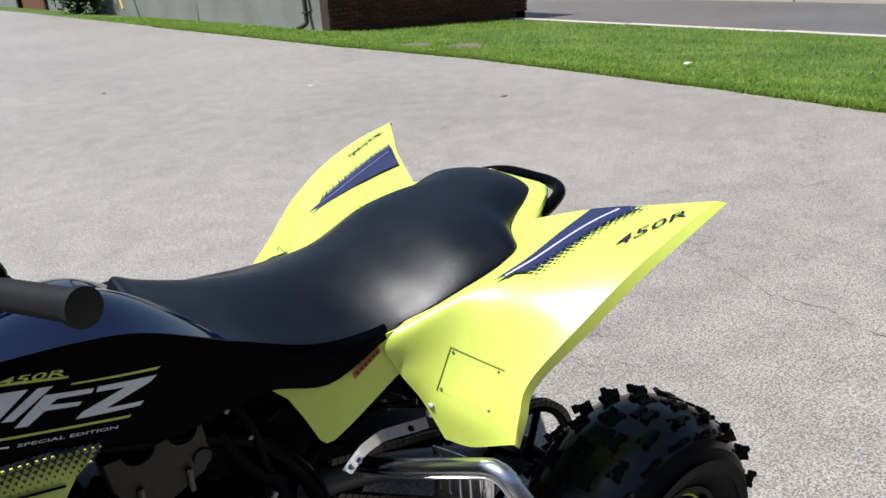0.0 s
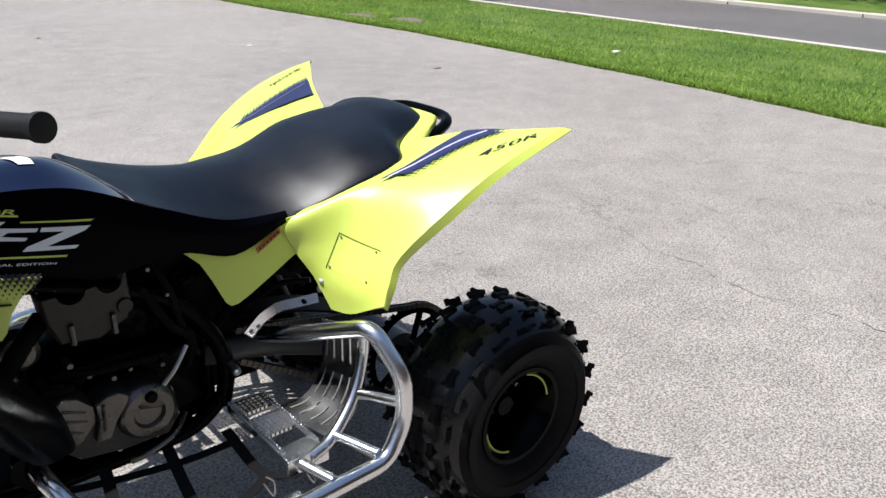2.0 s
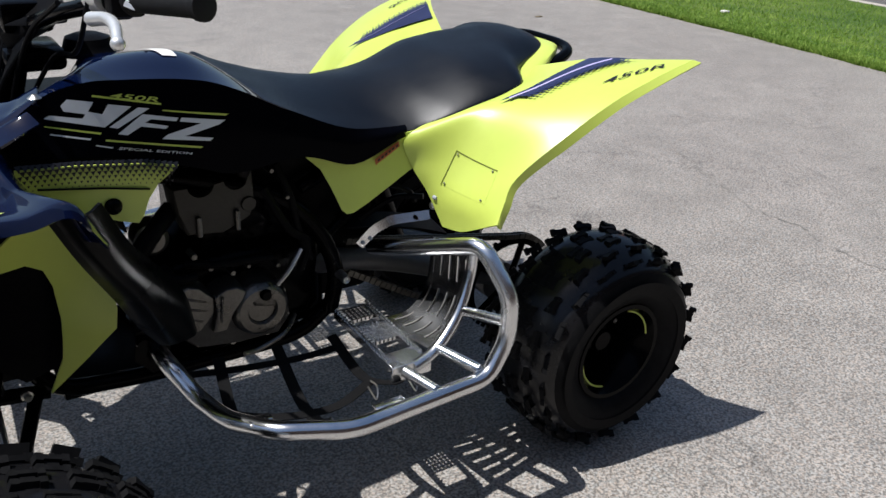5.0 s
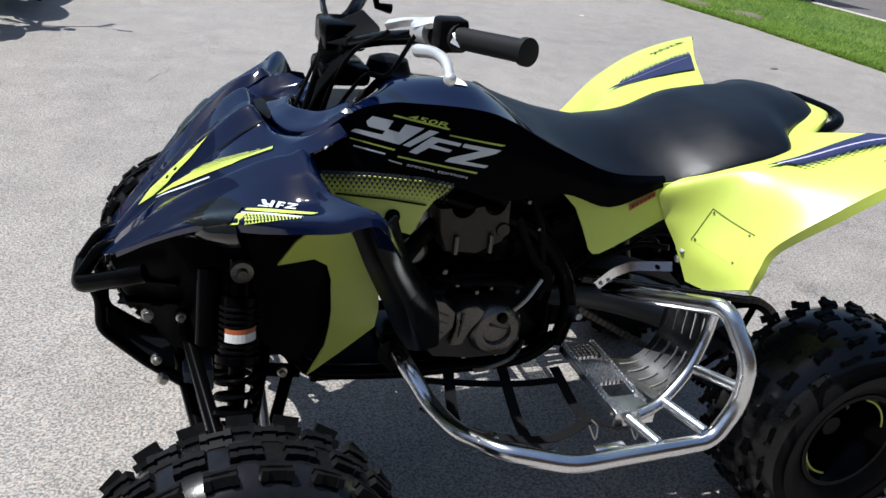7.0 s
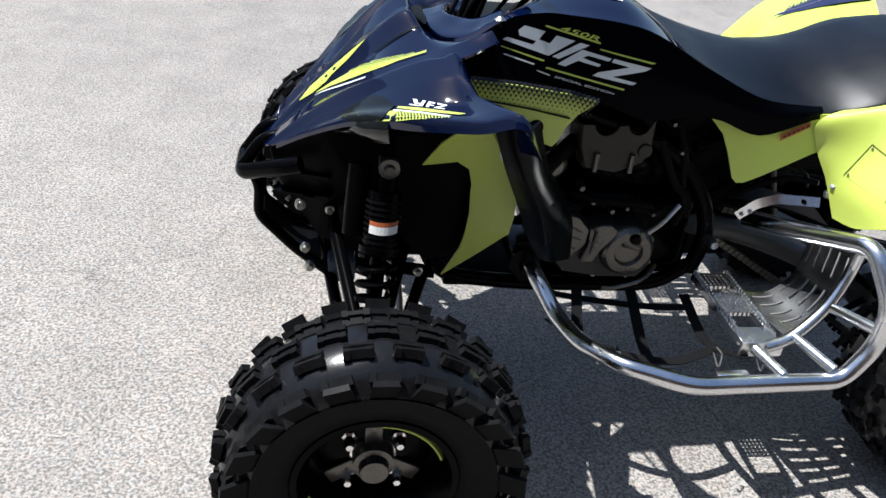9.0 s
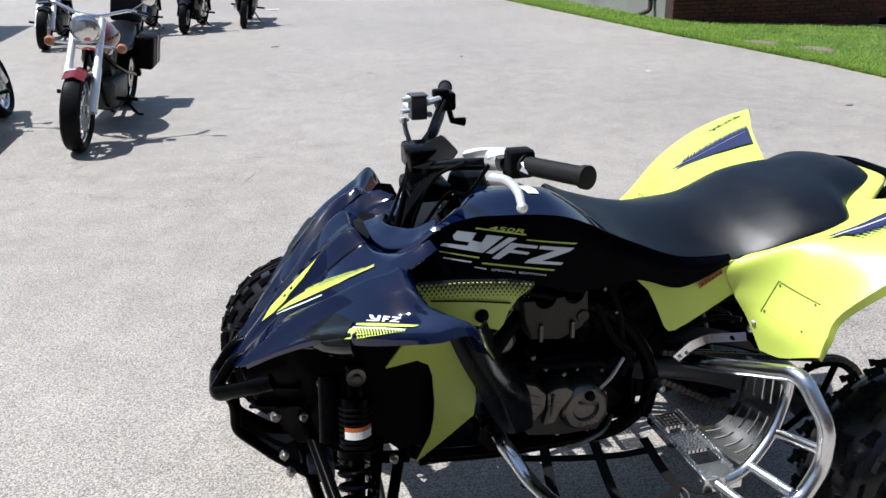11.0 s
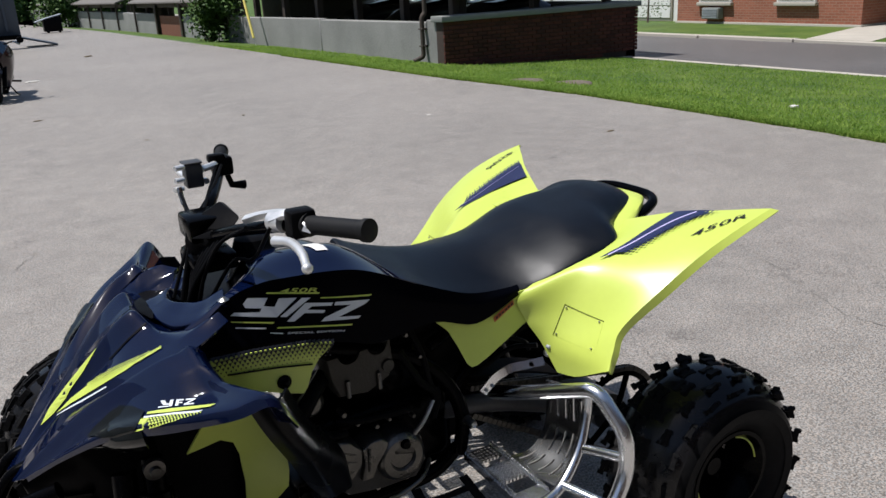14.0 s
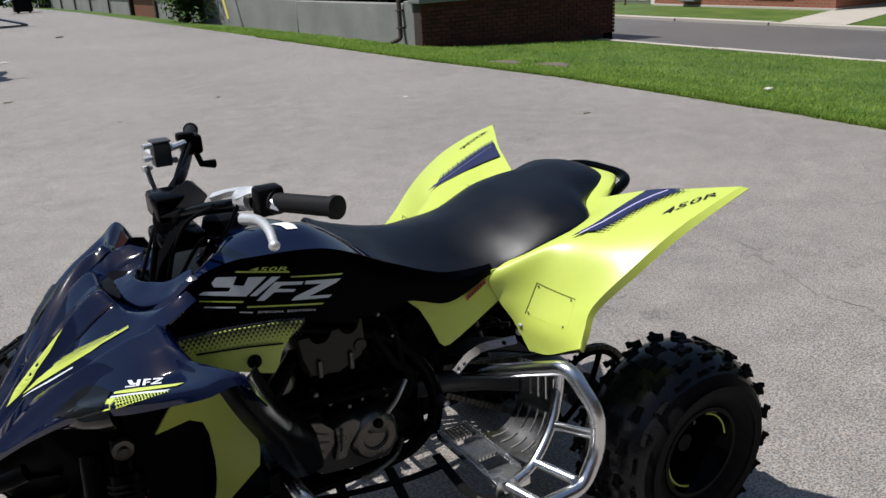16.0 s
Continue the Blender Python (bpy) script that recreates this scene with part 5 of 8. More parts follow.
for k in (0, 1):
    marks = [("lime_stripe", q, lime) for q in LIME_BARS] + [("white_stripe", q, decal_white) for q in WHITE_BARS] + [("emblem_shape", q, decal_white) for q in EMBLEM]
    for name, outline, m in marks:
        bm = bmesh.new()
        decal(bm, outline, side_plane, on_side, 0.0018)
        part(name, fallen_side(bm) if k else bm, m, sides[k], smooth=False)
    bm = bmesh.new()
    stamp(bm, "SPECIAL EDITION", lambda u, v: on_side(side_plane(-0.2369 + 0.1109 * u + 0.0021 * v, 0.7566 + -0.0253 * u + 0.0034 * v), 0.002), 0.01)
    part("caption", fallen_side(bm) if k else bm, decal_white, sides[k], "small white SPECIAL EDITION words", smooth=False)
    bm = bmesh.new()
    stamp(bm, "450R", lambda u, v: on_side(side_plane(-0.2389 + 0.0717 * u + 0.0072 * v, 0.8337 + -0.0145 * u + 0.0066 * v), 0.002), 0.01)
    part("model_number", fallen_side(bm) if k else bm, lime, sides[k], "lime slanted 450R lettering", smooth=False)

bm = bmesh.new()
lathe(bm, [(0.0, 0.028), (0.02, 0.03), (0.036, 0.024), (0.040, 0.012), (0.044, 0.0), (0.05, -0.004)], 28, "z", (-0.215, C, 0.856))
part("fuel_cap", bm, black_plastic, quad, "round black fuel cap")
bm = bmesh.new()
decal(bm, [(-0.150, -0.062), (-0.122, -0.066), (-0.112, -0.090), (-0.112, -0.112), (-0.134, -0.112), (-0.140, -0.088)], lambda x, y: Vector((x, y, 0.9)), dropper([tank_shell], (0, 0, -1)), 0.002)
part("tank_label", bm, label_white, quad, "small white label on the tank")


# yellow radiator shroud below the side cover's front
def shroud_y(x, z):
    top = float(np.interp(x, (-0.385, -0.30, -0.20, -0.145), (0.765, 0.757, 0.742, 0.728)))
    return -0.205 - 0.10 * max(0, -0.20 - x) + 0.9 * max(0, z - top + 0.012)


SHROUD = [(-0.385, 0.754), (-0.30, 0.746), (-0.20, 0.731), (-0.150, 0.720), (-0.160, 0.713), (-0.185, 0.695), (-0.202, 0.672), (-0.213, 0.645), (-0.222, 0.635), (-0.25, 0.645), (-0.32, 0.675), (-0.385, 0.70)]


def shroud(bm):
    sheet(bm, SHROUD, shroud_y, 0.004, 0.04)


def shroud_dots(bm):
    for i in range(26):
        for j in range(6):
            x = -0.380 + i * 0.0090 + (j % 2) * 0.0045
            top = float(np.interp(x, (-0.385, -0.30, -0.20, -0.145), (0.765, 0.757, 0.742, 0.728)))
            z = top - 0.008 - 0.0066 * j
            r = 0.0062 - 0.0009 * j
            if x + 0.4 * (top - z) > -0.150:
                continue
            bm.faces.new([bm.verts.new((x + a, shroud_y(x + a, z + b) - 0.005, z + b)) for a, b in ((0, -r), (r * 0.8, r * 0.6), (-r * 0.8, r * 0.6))])


def shroud_seam(bm):
    tube(bm, [(-0.36, shroud_y(-0.36, 0.7) - 0.004, 0.722), (-0.27, shroud_y(-0.27, 0.7) - 0.004, 0.706), (-0.20, shroud_y(-0.2, 0.69) - 0.004, 0.690)], 0.0018, 6)


def shroud_bolt(bm):
    lathe(bm, [(0.0, -0.010), (0.006, -0.010), (0.012, -0.006), (0.014, 0.0)], 16, "y", (-0.258, -0.212, 0.672))


shrouds = both("radiator_shroud", shroud, lime, quad, "lime yellow radiator shroud", other=fallen_side)
for k in (0, 1):
    for name, make, m, lab in (("halftone_dots", shroud_dots, decal_black, ""), ("seam", shroud_seam, black_plastic, ""), ("bolt", shroud_bolt, black_paint, "")):
        bm = bmesh.new()
        make(bm)
        if k:
            fallen_side(bm)
        part(name, bm, m, shrouds[k], lab)


# yellow lower side panel under the seat
LOWER = [(0.093, 0.679), (0.14, 0.672), (0.19, 0.668), (0.222, 0.682), (0.27, 0.706), (0.31, 0.712), (0.322, 0.70), (0.325, 0.66), (0.324, 0.634), (0.316, 0.641), (0.305, 0.641), (0.29, 0.633), (0.25, 0.606), (0.205, 0.577), (0.178, 0.562), (0.165, 0.561), (0.156, 0.570), (0.138, 0.615), (0.120, 0.652)]


def lower_y(x, z):
    return -0.150 - 0.17 * (x - 0.095) - 0.09 * (0.677 - z)


def lower_panel(bm):
    sheet(bm, LOWER, lower_y, 0.004, 0.04)


def warning(bm):
    sheet(bm, [(0.221, 0.664), (0.269, 0.695), (0.271, 0.685), (0.223, 0.653)], lambda x, z: lower_y(x, z) - 0.005, 0.001, 0.03)


def warning_bars(bm):
    for i in range(6):
        x, z = 0.226 + i * 0.0072, 0.6595 + i * 0.0047
        sheet(bm, [(x, z), (x + 0.0048, z + 0.003), (x + 0.005, z + 0.0075), (x + 0.0002, z + 0.0045)], lambda x, z: lower_y(x, z) - 0.0065, 0.0006, 0.03)


lowers = both("lower_panel", lower_panel, lime, quad, "lime yellow panel below the seat")
for k in (0, 1):
    bm = bmesh.new()
    warning(bm)
    if k:
        mirror(bm)
    w = part("warning_label", bm, label_orange, lowers[k], "small orange warning label")
    if not k:
        bm = bmesh.new()
        warning_bars(bm)
        part("label_text", bm, decal_black, lowers[k])


# ---- front bodywork ----
CF = 0.003  # the bodywork's middle at the nose: the machine stands a little askew


def halves(net):
    """Rows of (along, out from the middle, height) as points of the near half."""
    return [[(x, CF - d, z) for x, d, z in row] for row in net]


# hood: from the bumper up to the steering head, with an inner fold, an outer ridge and a valley beside the fender
HOOD = halves([
    [(-0.738, 0.0, 0.527), (-0.735, 0.012, 0.531), (-0.732, 0.025, 0.536), (-0.728, 0.042, 0.542), (-0.722, 0.056, 0.548)],
    [(-0.674, 0.0, 0.611), (-0.671, 0.013, 0.612), (-0.666, 0.028, 0.606), (-0.664, 0.046, 0.611), (-0.668, 0.085, 0.610)],
    [(-0.615, 0.0, 0.674), (-0.612, 0.028, 0.679), (-0.608, 0.043, 0.664), (-0.604, 0.062, 0.674), (-0.600, 0.095, 0.672)],
    [(-0.552, 0.0, 0.742), (-0.548, 0.045, 0.754), (-0.546, 0.076, 0.727), (-0.543, 0.114, 0.733), (-0.540, 0.150, 0.714)],
    [(-0.510, 0.0, 0.782), (-0.506, 0.053, 0.799), (-0.500, 0.087, 0.770), (-0.495, 0.140, 0.760), (-0.495, 0.188, 0.748)],
    [(-0.476, 0.0, 0.806), (-0.473, 0.058, 0.815), (-0.462, 0.094, 0.790), (-0.455, 0.163, 0.776), (-0.450, 0.215, 0.773)],
    [(-0.455, 0.0, 0.790), (-0.450, 0.058, 0.788), (-0.438, 0.102, 0.783), (-0.415, 0.190, 0.797), (-0.405, 0.236, 0.792)],
    [(-0.400, 0.0, 0.745), (-0.400, 0.045, 0.755), (-0.385, 0.110, 0.765), (-0.352, 0.190, 0.828), (-0.340, 0.205, 0.812)],
])
# front fender: valley, crest, foot of the crest, hollow, rim and the rim's lower edge
FEN = halves([
    [(-0.722, 0.057, 0.548), (-0.716, 0.066, 0.553), (-0.712, 0.071, 0.555), (-0.709, 0.076, 0.558), (-0.701, 0.086, 0.563), (-0.700, 0.088, 0.556)],
    [(-0.668, 0.086, 0.610), (-0.656, 0.102, 0.623), (-0.650, 0.125, 0.621), (-0.645, 0.145, 0.621), (-0.638, 0.167, 0.629), (-0.637, 0.169, 0.620)],
    [(-0.600, 0.096, 0.672), (-0.587, 0.143, 0.692), (-0.580, 0.183, 0.686), (-0.574, 0.222, 0.685), (-0.566, 0.262, 0.696), (-0.565, 0.266, 0.682)],
    [(-0.540, 0.151, 0.714), (-0.535, 0.193, 0.740), (-0.520, 0.235, 0.735), (-0.508, 0.290, 0.727), (-0.495, 0.358, 0.736), (-0.493, 0.363, 0.718)],
    [(-0.495, 0.189, 0.748), (-0.476, 0.232, 0.782), (-0.468, 0.285, 0.767), (-0.455, 0.335, 0.747), (-0.440, 0.412, 0.758), (-0.438, 0.418, 0.740)],
    [(-0.450, 0.216, 0.773), (-0.440, 0.247, 0.796), (-0.432, 0.302, 0.783), (-0.417, 0.345, 0.757), (-0.400, 0.448, 0.774), (-0.399, 0.455, 0.757)],
    [(-0.405, 0.237, 0.792), (-0.415, 0.255, 0.803), (-0.405, 0.303, 0.785), (-0.393, 0.353, 0.772), (-0.354, 0.478, 0.795), (-0.356, 0.486, 0.778)],
    [(-0.380, 0.250, 0.735), (-0.378, 0.262, 0.740), (-0.362, 0.305, 0.715), (-0.350, 0.353, 0.698), (-0.318, 0.474, 0.735), (-0.320, 0.482, 0.730)],
])
# collar round the steering head: its outer edge and the rim of the opening
COLLAR_OUT = [(-0.448, 0.0, 0.789), (-0.440, 0.053, 0.791), (-0.423, 0.112, 0.791), (-0.402, 0.138, 0.796), (-0.381, 0.155, 0.805), (-0.362, 0.170, 0.820), (-0.338, 0.186, 0.840)]
COLLAR_IN = [(-0.404, 0.0, 0.806), (-0.396, 0.033, 0.808), (-0.378, 0.063, 0.812), (-0.364, 0.093, 0.820), (-0.352, 0.110, 0.829), (-0.342, 0.121, 0.838), (-0.327, 0.135, 0.850)]
COLLAR = halves([
    [(x + 0.006, d - 0.004, z - 0.012) for x, d, z in COLLAR_OUT],
    COLLAR_OUT,
    [((a[0] + b[0]) / 2, (a[1] + b[1]) / 2, (a[2] + b[2]) / 2 - 0.002) for a, b in zip(COLLAR_OUT, COLLAR_IN)],
    COLLAR_IN,
    [(x + 0.006, d - 0.004, z - 0.030) for x, d, z in COLLAR_IN],
])


def far_side(bm):
    return mirror(bm, CF)


def sunk_side(bm):
    """The far side, which falls away behind the steering head."""
    mirror(bm, CF)
    for v in bm.verts:
        k = min(1.0, max(0.0, (v.co.x + 0.462) / 0.05)) * min(1.0, max(0.0, (v.co.y - 0.05) / 0.06)) * min(1.0, max(0.0, (0.225 - v.co.y) / 0.04))
        v.co.z -= 0.045 * k
    return bm


def near_in(bm):
    """The far mudguard, set a little closer in than the near one."""
    mirror(bm, CF)
    for v in bm.verts:
        v.co.y -= 0.10 * max(0.0, v.co.y - 0.20)
    return bm


def hood_half(bm):
    patch(bm, HOOD, 3, 7, 0.004, 0.0055)


def fender(bm):
    patch(bm, FEN, 3, 7, 0.004, 0.007)


def collar(bm):
    patch(bm, [list(r) for r in zip(*COLLAR)], 4, 5, 0.003, 0.006)


def intake(bm):
    """The dark slot in front of the collar."""
    front = halves([[(-0.462, 0.0, 0.8005), (-0.459, 0.030, 0.7995), (-0.446, 0.062, 0.7945)]])[0]
    back = halves([[(-0.441, 0.0, 0.7975), (-0.438, 0.030, 0.7970), (-0.442, 0.062, 0.7950)]])[0]
    patch(bm, [front, back], 4, 3, 0.002)


hoods = both("hood", hood_half, navy, quad, "glossy navy front cowl with lime arrow decals", other=sunk_side, angle=20)
fenders = both("front_fender", fender, navy, quad, "glossy navy front mudguard with lime stripes", other=near_in, angle=20)
collars = both("steering_collar", collar, navy, quad, "glossy navy collar round the steering head", other=sunk_side, angle=30)
for k in (0, 1):
    bm = bmesh.new()
    intake(bm)
    part("intake_slot", far_side(bm) if k else bm, black_plastic, collars[k])


def nose_plane(x, w):
    return Vector((x, 0.53 * w, 0.848 * w))


def far_hood(bm):
    half = bmesh.new()
    hood_half(half)
    far_side(half)
    me = bpy.data.meshes.new("far_hood")
    half.to_mesh(me)
    half.free()
    bm.from_mesh(me)
    bpy.data.meshes.remove(me)


on_nose = dropper([hood_half, far_hood, fender], (0, 0.848, -0.53))
ARROW = [
    [(-0.661, 0.5193), (-0.6398, 0.5464), (-0.6018, 0.5775), (-0.5445, 0.618), (-0.5737, 0.5862), (-0.602, 0.5619), (-0.6114, 0.5506), (-0.636, 0.5321)],
    [(-0.6312, 0.5313), (-0.6022, 0.5482), (-0.5705, 0.5566), (-0.53, 0.5571), (-0.4916, 0.5606), (-0.5138, 0.5532), (-0.5483, 0.546), (-0.5885, 0.5384)],
]
NOSE_LINE = [(-0.6322, 0.5266), (-0.5889, 0.5329), (-0.5471, 0.5397), (-0.5469, 0.5371), (-0.5888, 0.5294), (-0.6302, 0.5249)]
STRIPE = [(-0.5055, 0.4629), (-0.4745, 0.4547), (-0.4418, 0.4442), (-0.4189, 0.437), (-0.4292, 0.4356), (-0.4536, 0.442), (-0.4831, 0.4503), (-0.5084, 0.4597)]
WHITE = [(-0.513, 0.4572), (-0.4743, 0.4457), (-0.4393, 0.4336), (-0.4472, 0.4323), (-0.478, 0.4433), (-0.5152, 0.4549)]
BLOCK = [(-0.5185, 0.4549), (-0.5083, 0.4524), (-0.5205, 0.4374), (-0.5317, 0.4393)]
SMALL = [[(-0.4872 + 0.045 * u + 0.003 * v, 0.4631 - 0.0153 * u + 0.0110 * v) for u, v in q] for q in (
    ((0.0, 1), (0.13, 1), (0.18, 0.5), (0.05, 0.5)), ((0.05, 0.5), (0.26, 0.5), (0.25, 0.28), (0.08, 0.28)), ((0.29, 1), (0.39, 1), (0.33, 0), (0.23, 0)), ((-0.06, 0.14), (0.22, 0.14), (0.22, -0.06), (-0.08, -0.06)),
    ((0.47, 1), (0.68, 1), (0.67, 0.78), (0.46, 0.78)), ((0.46, 0.78), (0.55, 0.78), (0.50, 0), (0.41, 0)), ((0.54, 0.56), (0.64, 0.56), (0.63, 0.38), (0.53, 0.38)),
    ((0.75, 1), (1.03, 1), (1.01, 0.78), (0.73, 0.78)), ((0.91, 0.78), (1.01, 0.78), (0.78, 0.22), (0.68, 0.22)), ((0.67, 0.22), (0.96, 0.22), (0.94, 0), (0.65, 0)))]


def arrow_dots(bm):
    for j in range(40):
        x = -0.572 + 0.122 * j / 40
        lo = float(np.interp(x, (-0.571, -0.53, -0.492, -0.452), (0.5566, 0.5571, 0.5606, 0.571)))
        hi = float(np.interp(x, (-0.571, -0.532, -0.497, -0.449), (0.5607, 0.5676, 0.5696, 0.5745)))
        n = max(1, int((hi - lo) / 0.0030) + 1)
        for i in range(n):
            r = 0.0019 * (1 - 0.5 * i / max(1, n))
            u, v = x + 0.0015 * (i % 2), lo + 0.0030 * i
            bm.faces.new([bm.verts.new(on_nose(nose_plane(u + p * r, v + q * r), 0.0022)) for p, q in ((1, 0), (0, 1), (-1, 0), (0, -1))])


def fen_dots(bm):
    for j in range(17):
        k = j / 17
        x = -0.510 + 0.070 * k
        top, low = 0.4515 - 0.0195 * k, 0.4370 - 0.0062 * k
        for i in range(4):
            r = 0.0025 * (1 - 0.6 * k)
            v = top + (low - top) * i / 3.2 - 0.001
            bm.faces.new([bm.verts.new(on_nose(nose_plane(x + p * r, v + q * r), 0.0022)) for p, q in ((0, 1), (0.9, -0.7), (-0.9, -0.7))])


# thin black line laid along the hood's crease
CREASE_LINE = [(-0.531, 0.5888), (-0.4944, 0.6125), (-0.4606, 0.6321), (-0.4595, 0.6292), (-0.4933, 0.6096), (-0.529, 0.5864)]
MARKS = ((ARROW, "arrow_decal", lime, hoods), ([CREASE_LINE], "seam", black_plastic, hoods), ([NOSE_LINE], "white_stripe", decal_white, hoods), ([STRIPE], "lime_stripe", lime, fenders), ([WHITE], "white_stripe", decal_white, fenders), ([BLOCK], "lime_block", lime, fenders), (SMALL, "emblem_shape", decal_white, fenders))
for outlines, name, m, owner in MARKS:
    for outline in outlines:
        bm = bmesh.new()
        decal(bm, outline, nose_plane, on_nose, 0.0016)
        part(name, bm, m, owner[0], smooth=False)
for make, owner in ((arrow_dots, hoods), (fen_dots, fenders)):
    bm = bmesh.new()
    make(bm)
    part("halftone_dots", bm, lime, owner[0], smooth=False)

# headlamps: a bulged smoked lens let into the mudguard's rim
LAMP = [(-0.5965, 0.4622), (-0.5771, 0.4743), (-0.5554, 0.4868), (-0.5377, 0.4913), (-0.5222, 0.4824), (-0.5091, 0.4665), (-0.5209, 0.453), (-0.5318, 0.4394), (-0.5453, 0.4368), (-0.569, 0.4462)]
LENS_FOOT = halves([
    [(-0.600, 0.175, 0.640), (-0.596, 0.180, 0.632), (-0.590, 0.176, 0.628)],
    [(-0.572, 0.245, 0.686), (-0.570, 0.262, 0.670), (-0.560, 0.250, 0.652)],
    [(-0.545, 0.292, 0.706), (-0.544, 0.306, 0.690), (-0.536, 0.292, 0.664)],
    [(-0.524, 0.322, 0.716), (-0.523, 0.331, 0.700), (-0.518, 0.318, 0.676)],
])


def lens_foot(bm):
    patch(bm, LENS_FOOT, 4, 5, 0.003)


for k in (0, 1):
    bm = bmesh.new()
    decal(bm, LAMP, nose_plane, on_nose, 0.0022, 0.006)
    lamp = part("headlamp", far_side(bm) if k else bm, lens_clear, fenders[k], "smoked wedge headlamp lens", angle=60)
    bm = bmesh.new()
    lens_foot(bm)
    part("lens_foot", far_side(bm) if k else bm, lens_clear, lamp)


# black flap hanging from the fender's rear, and the yellow inner guard
FLAP = halves([
    [(-0.379, 0.403, 0.752), (-0.362, 0.425, 0.752), (-0.332, 0.428, 0.755), (-0.308, 0.403, 0.758)],
    [(-0.343, 0.373, 0.667), (-0.318, 0.402, 0.666), (-0.282, 0.378, 0.664), (-0.262, 0.330, 0.658)],
    [(-0.297, 0.323, 0.573), (-0.268, 0.355, 0.574), (-0.232, 0.328, 0.580), (-0.212, 0.285, 0.584)],
    [(-0.258, 0.280, 0.490), (-0.232, 0.305, 0.492), (-0.185, 0.285, 0.503), (-0.172, 0.252, 0.513)],
    [(-0.222, 0.250, 0.430), (-0.205, 0.262, 0.430), (-0.165, 0.250, 0.428), (-0.152, 0.228, 0.425)],
])


def scoop(bm):
    patch(bm, FLAP, 5, 6, 0.004)


both("fender_flap", scoop, flap_black, quad, "glossy dark navy flap behind the front mudguard", other=far_side, angle=60)


def inner_y(x, z):
    return -0.245 + 0.35 * max(0, 0.48 - z) - 0.35 * max(0, z - 0.56)


INNER = [(-0.455, 0.618), (-0.436, 0.621), (-0.398, 0.628), (-0.376, 0.613), (-0.365, 0.577), (-0.361, 0.517), (-0.367, 0.436), (-0.390, 0.362), (-0.338, 0.417), (-0.284, 0.478), (-0.279, 0.512), (-0.281, 0.546), (-0.299, 0.591), (-0.325, 0.638), (-0.345, 0.690), (-0.380, 0.715), (-0.43, 0.665)]


def inner(bm):
    sheet(bm, INNER, inner_y, 0.004, 0.04)


both("inner_guard", inner, lime, quad, "lime yellow inner mudguard panel")

def liner(bm):
    sheet(bm, [(-0.50, 0.66), (-0.34, 0.70), (-0.31, 0.60), (-0.32, 0.48), (-0.37, 0.40), (-0.42, 0.38), (-0.47, 0.44)], lambda x, z: inner_y(x, z) + 0.03, 0.004, 0.1)


both("wheel_arch_liner", liner, black_plastic, quad)

def hull(bm, pts, bevel=0.004):
    vs = [bm.verts.new(p) for p in pts]
    bmesh.ops.convex_hull(bm, input=vs)
    bmesh.ops.delete(bm, geom=[v for v in bm.verts if not v.link_faces], context="VERTS")
    bmesh.ops.bevel(bm, geom=[e for e in bm.edges if len(e.link_faces) == 2 and e.calc_face_angle(0) > 0.3], offset=bevel, segments=2, affect="EDGES", profile=0.5)


# bumper
def bumper_loop(pts):
    return [(x, CF - d, z) for x, d, z in pts] + [(x, CF + d, z) for x, d, z in pts[::-1]]


bm = bmesh.new()
tube(bm, rounded(bumper_loop([(-0.655, 0.135, 0.548), (-0.684, 0.128, 0.538), (-0.764, 0.048, 0.487)]), 0.020, 5), 0.0165, 14)
bumper = part("front_bumper", bm, black_paint, quad, "black tubular front bumper")
for s in (-1, 1):
    bm = bmesh.new()
    tube(bm, rounded([(-0.766, CF + s * 0.036, 0.492), (-0.728, CF + s * 0.033, 0.550), (-0.69, CF + s * 0.033, 0.56)], 0.02, 4), 0.012, 12)
    part("upright", bm, black_paint, bumper)
    bm = bmesh.new()
    tube(bm, rounded([(-0.745, CF + s * 0.046, 0.485), (-0.733, CF + s * 0.046, 0.455), (-0.737, CF + s * 0.040, 0.392), (-0.662, CF + s * 0.056, 0.322), (-0.600, CF + s * 0.10, 0.300)], 0.02, 4), 0.011, 12)
    part("lower_tube", bm, black_paint, bumper)
bm = bmesh.new()
patch(bm, [[(-0.733, CF - 0.04, 0.392), (-0.736, CF, 0.39), (-0.733, CF + 0.04, 0.392)], [(-0.66, CF - 0.05, 0.318), (-0.665, CF, 0.315), (-0.66, CF + 0.05, 0.318)], [(-0.5, C - 0.09, 0.245), (-0.5, C, 0.242), (-0.5, C + 0.09, 0.245)]], 5, 5, 0.005)
part("front_skid_plate", bm, black_plastic, quad)
bm = bmesh.new()
hull(bm, [(-0.715, CF - 0.04, 0.535), (-0.715, CF + 0.04, 0.535), (-0.62, CF - 0.13, 0.62), (-0.62, CF + 0.13, 0.62), (-0.70, CF - 0.04, 0.47), (-0.70, CF + 0.04, 0.47), (-0.62, CF - 0.07, 0.36), (-0.62, CF + 0.07, 0.36), (-0.45, CF - 0.09, 0.30), (-0.45, CF + 0.09, 0.30), (-0.45, CF - 0.12, 0.66), (-0.45, CF + 0.12, 0.66)], 0.006)
part("nose_liner", bm, black_plastic, quad, angle=30)


# ---- suspension ----
def arm_between(a, b):
    return lambda bm: tube(bm, [a, b], 0.0125, 10)


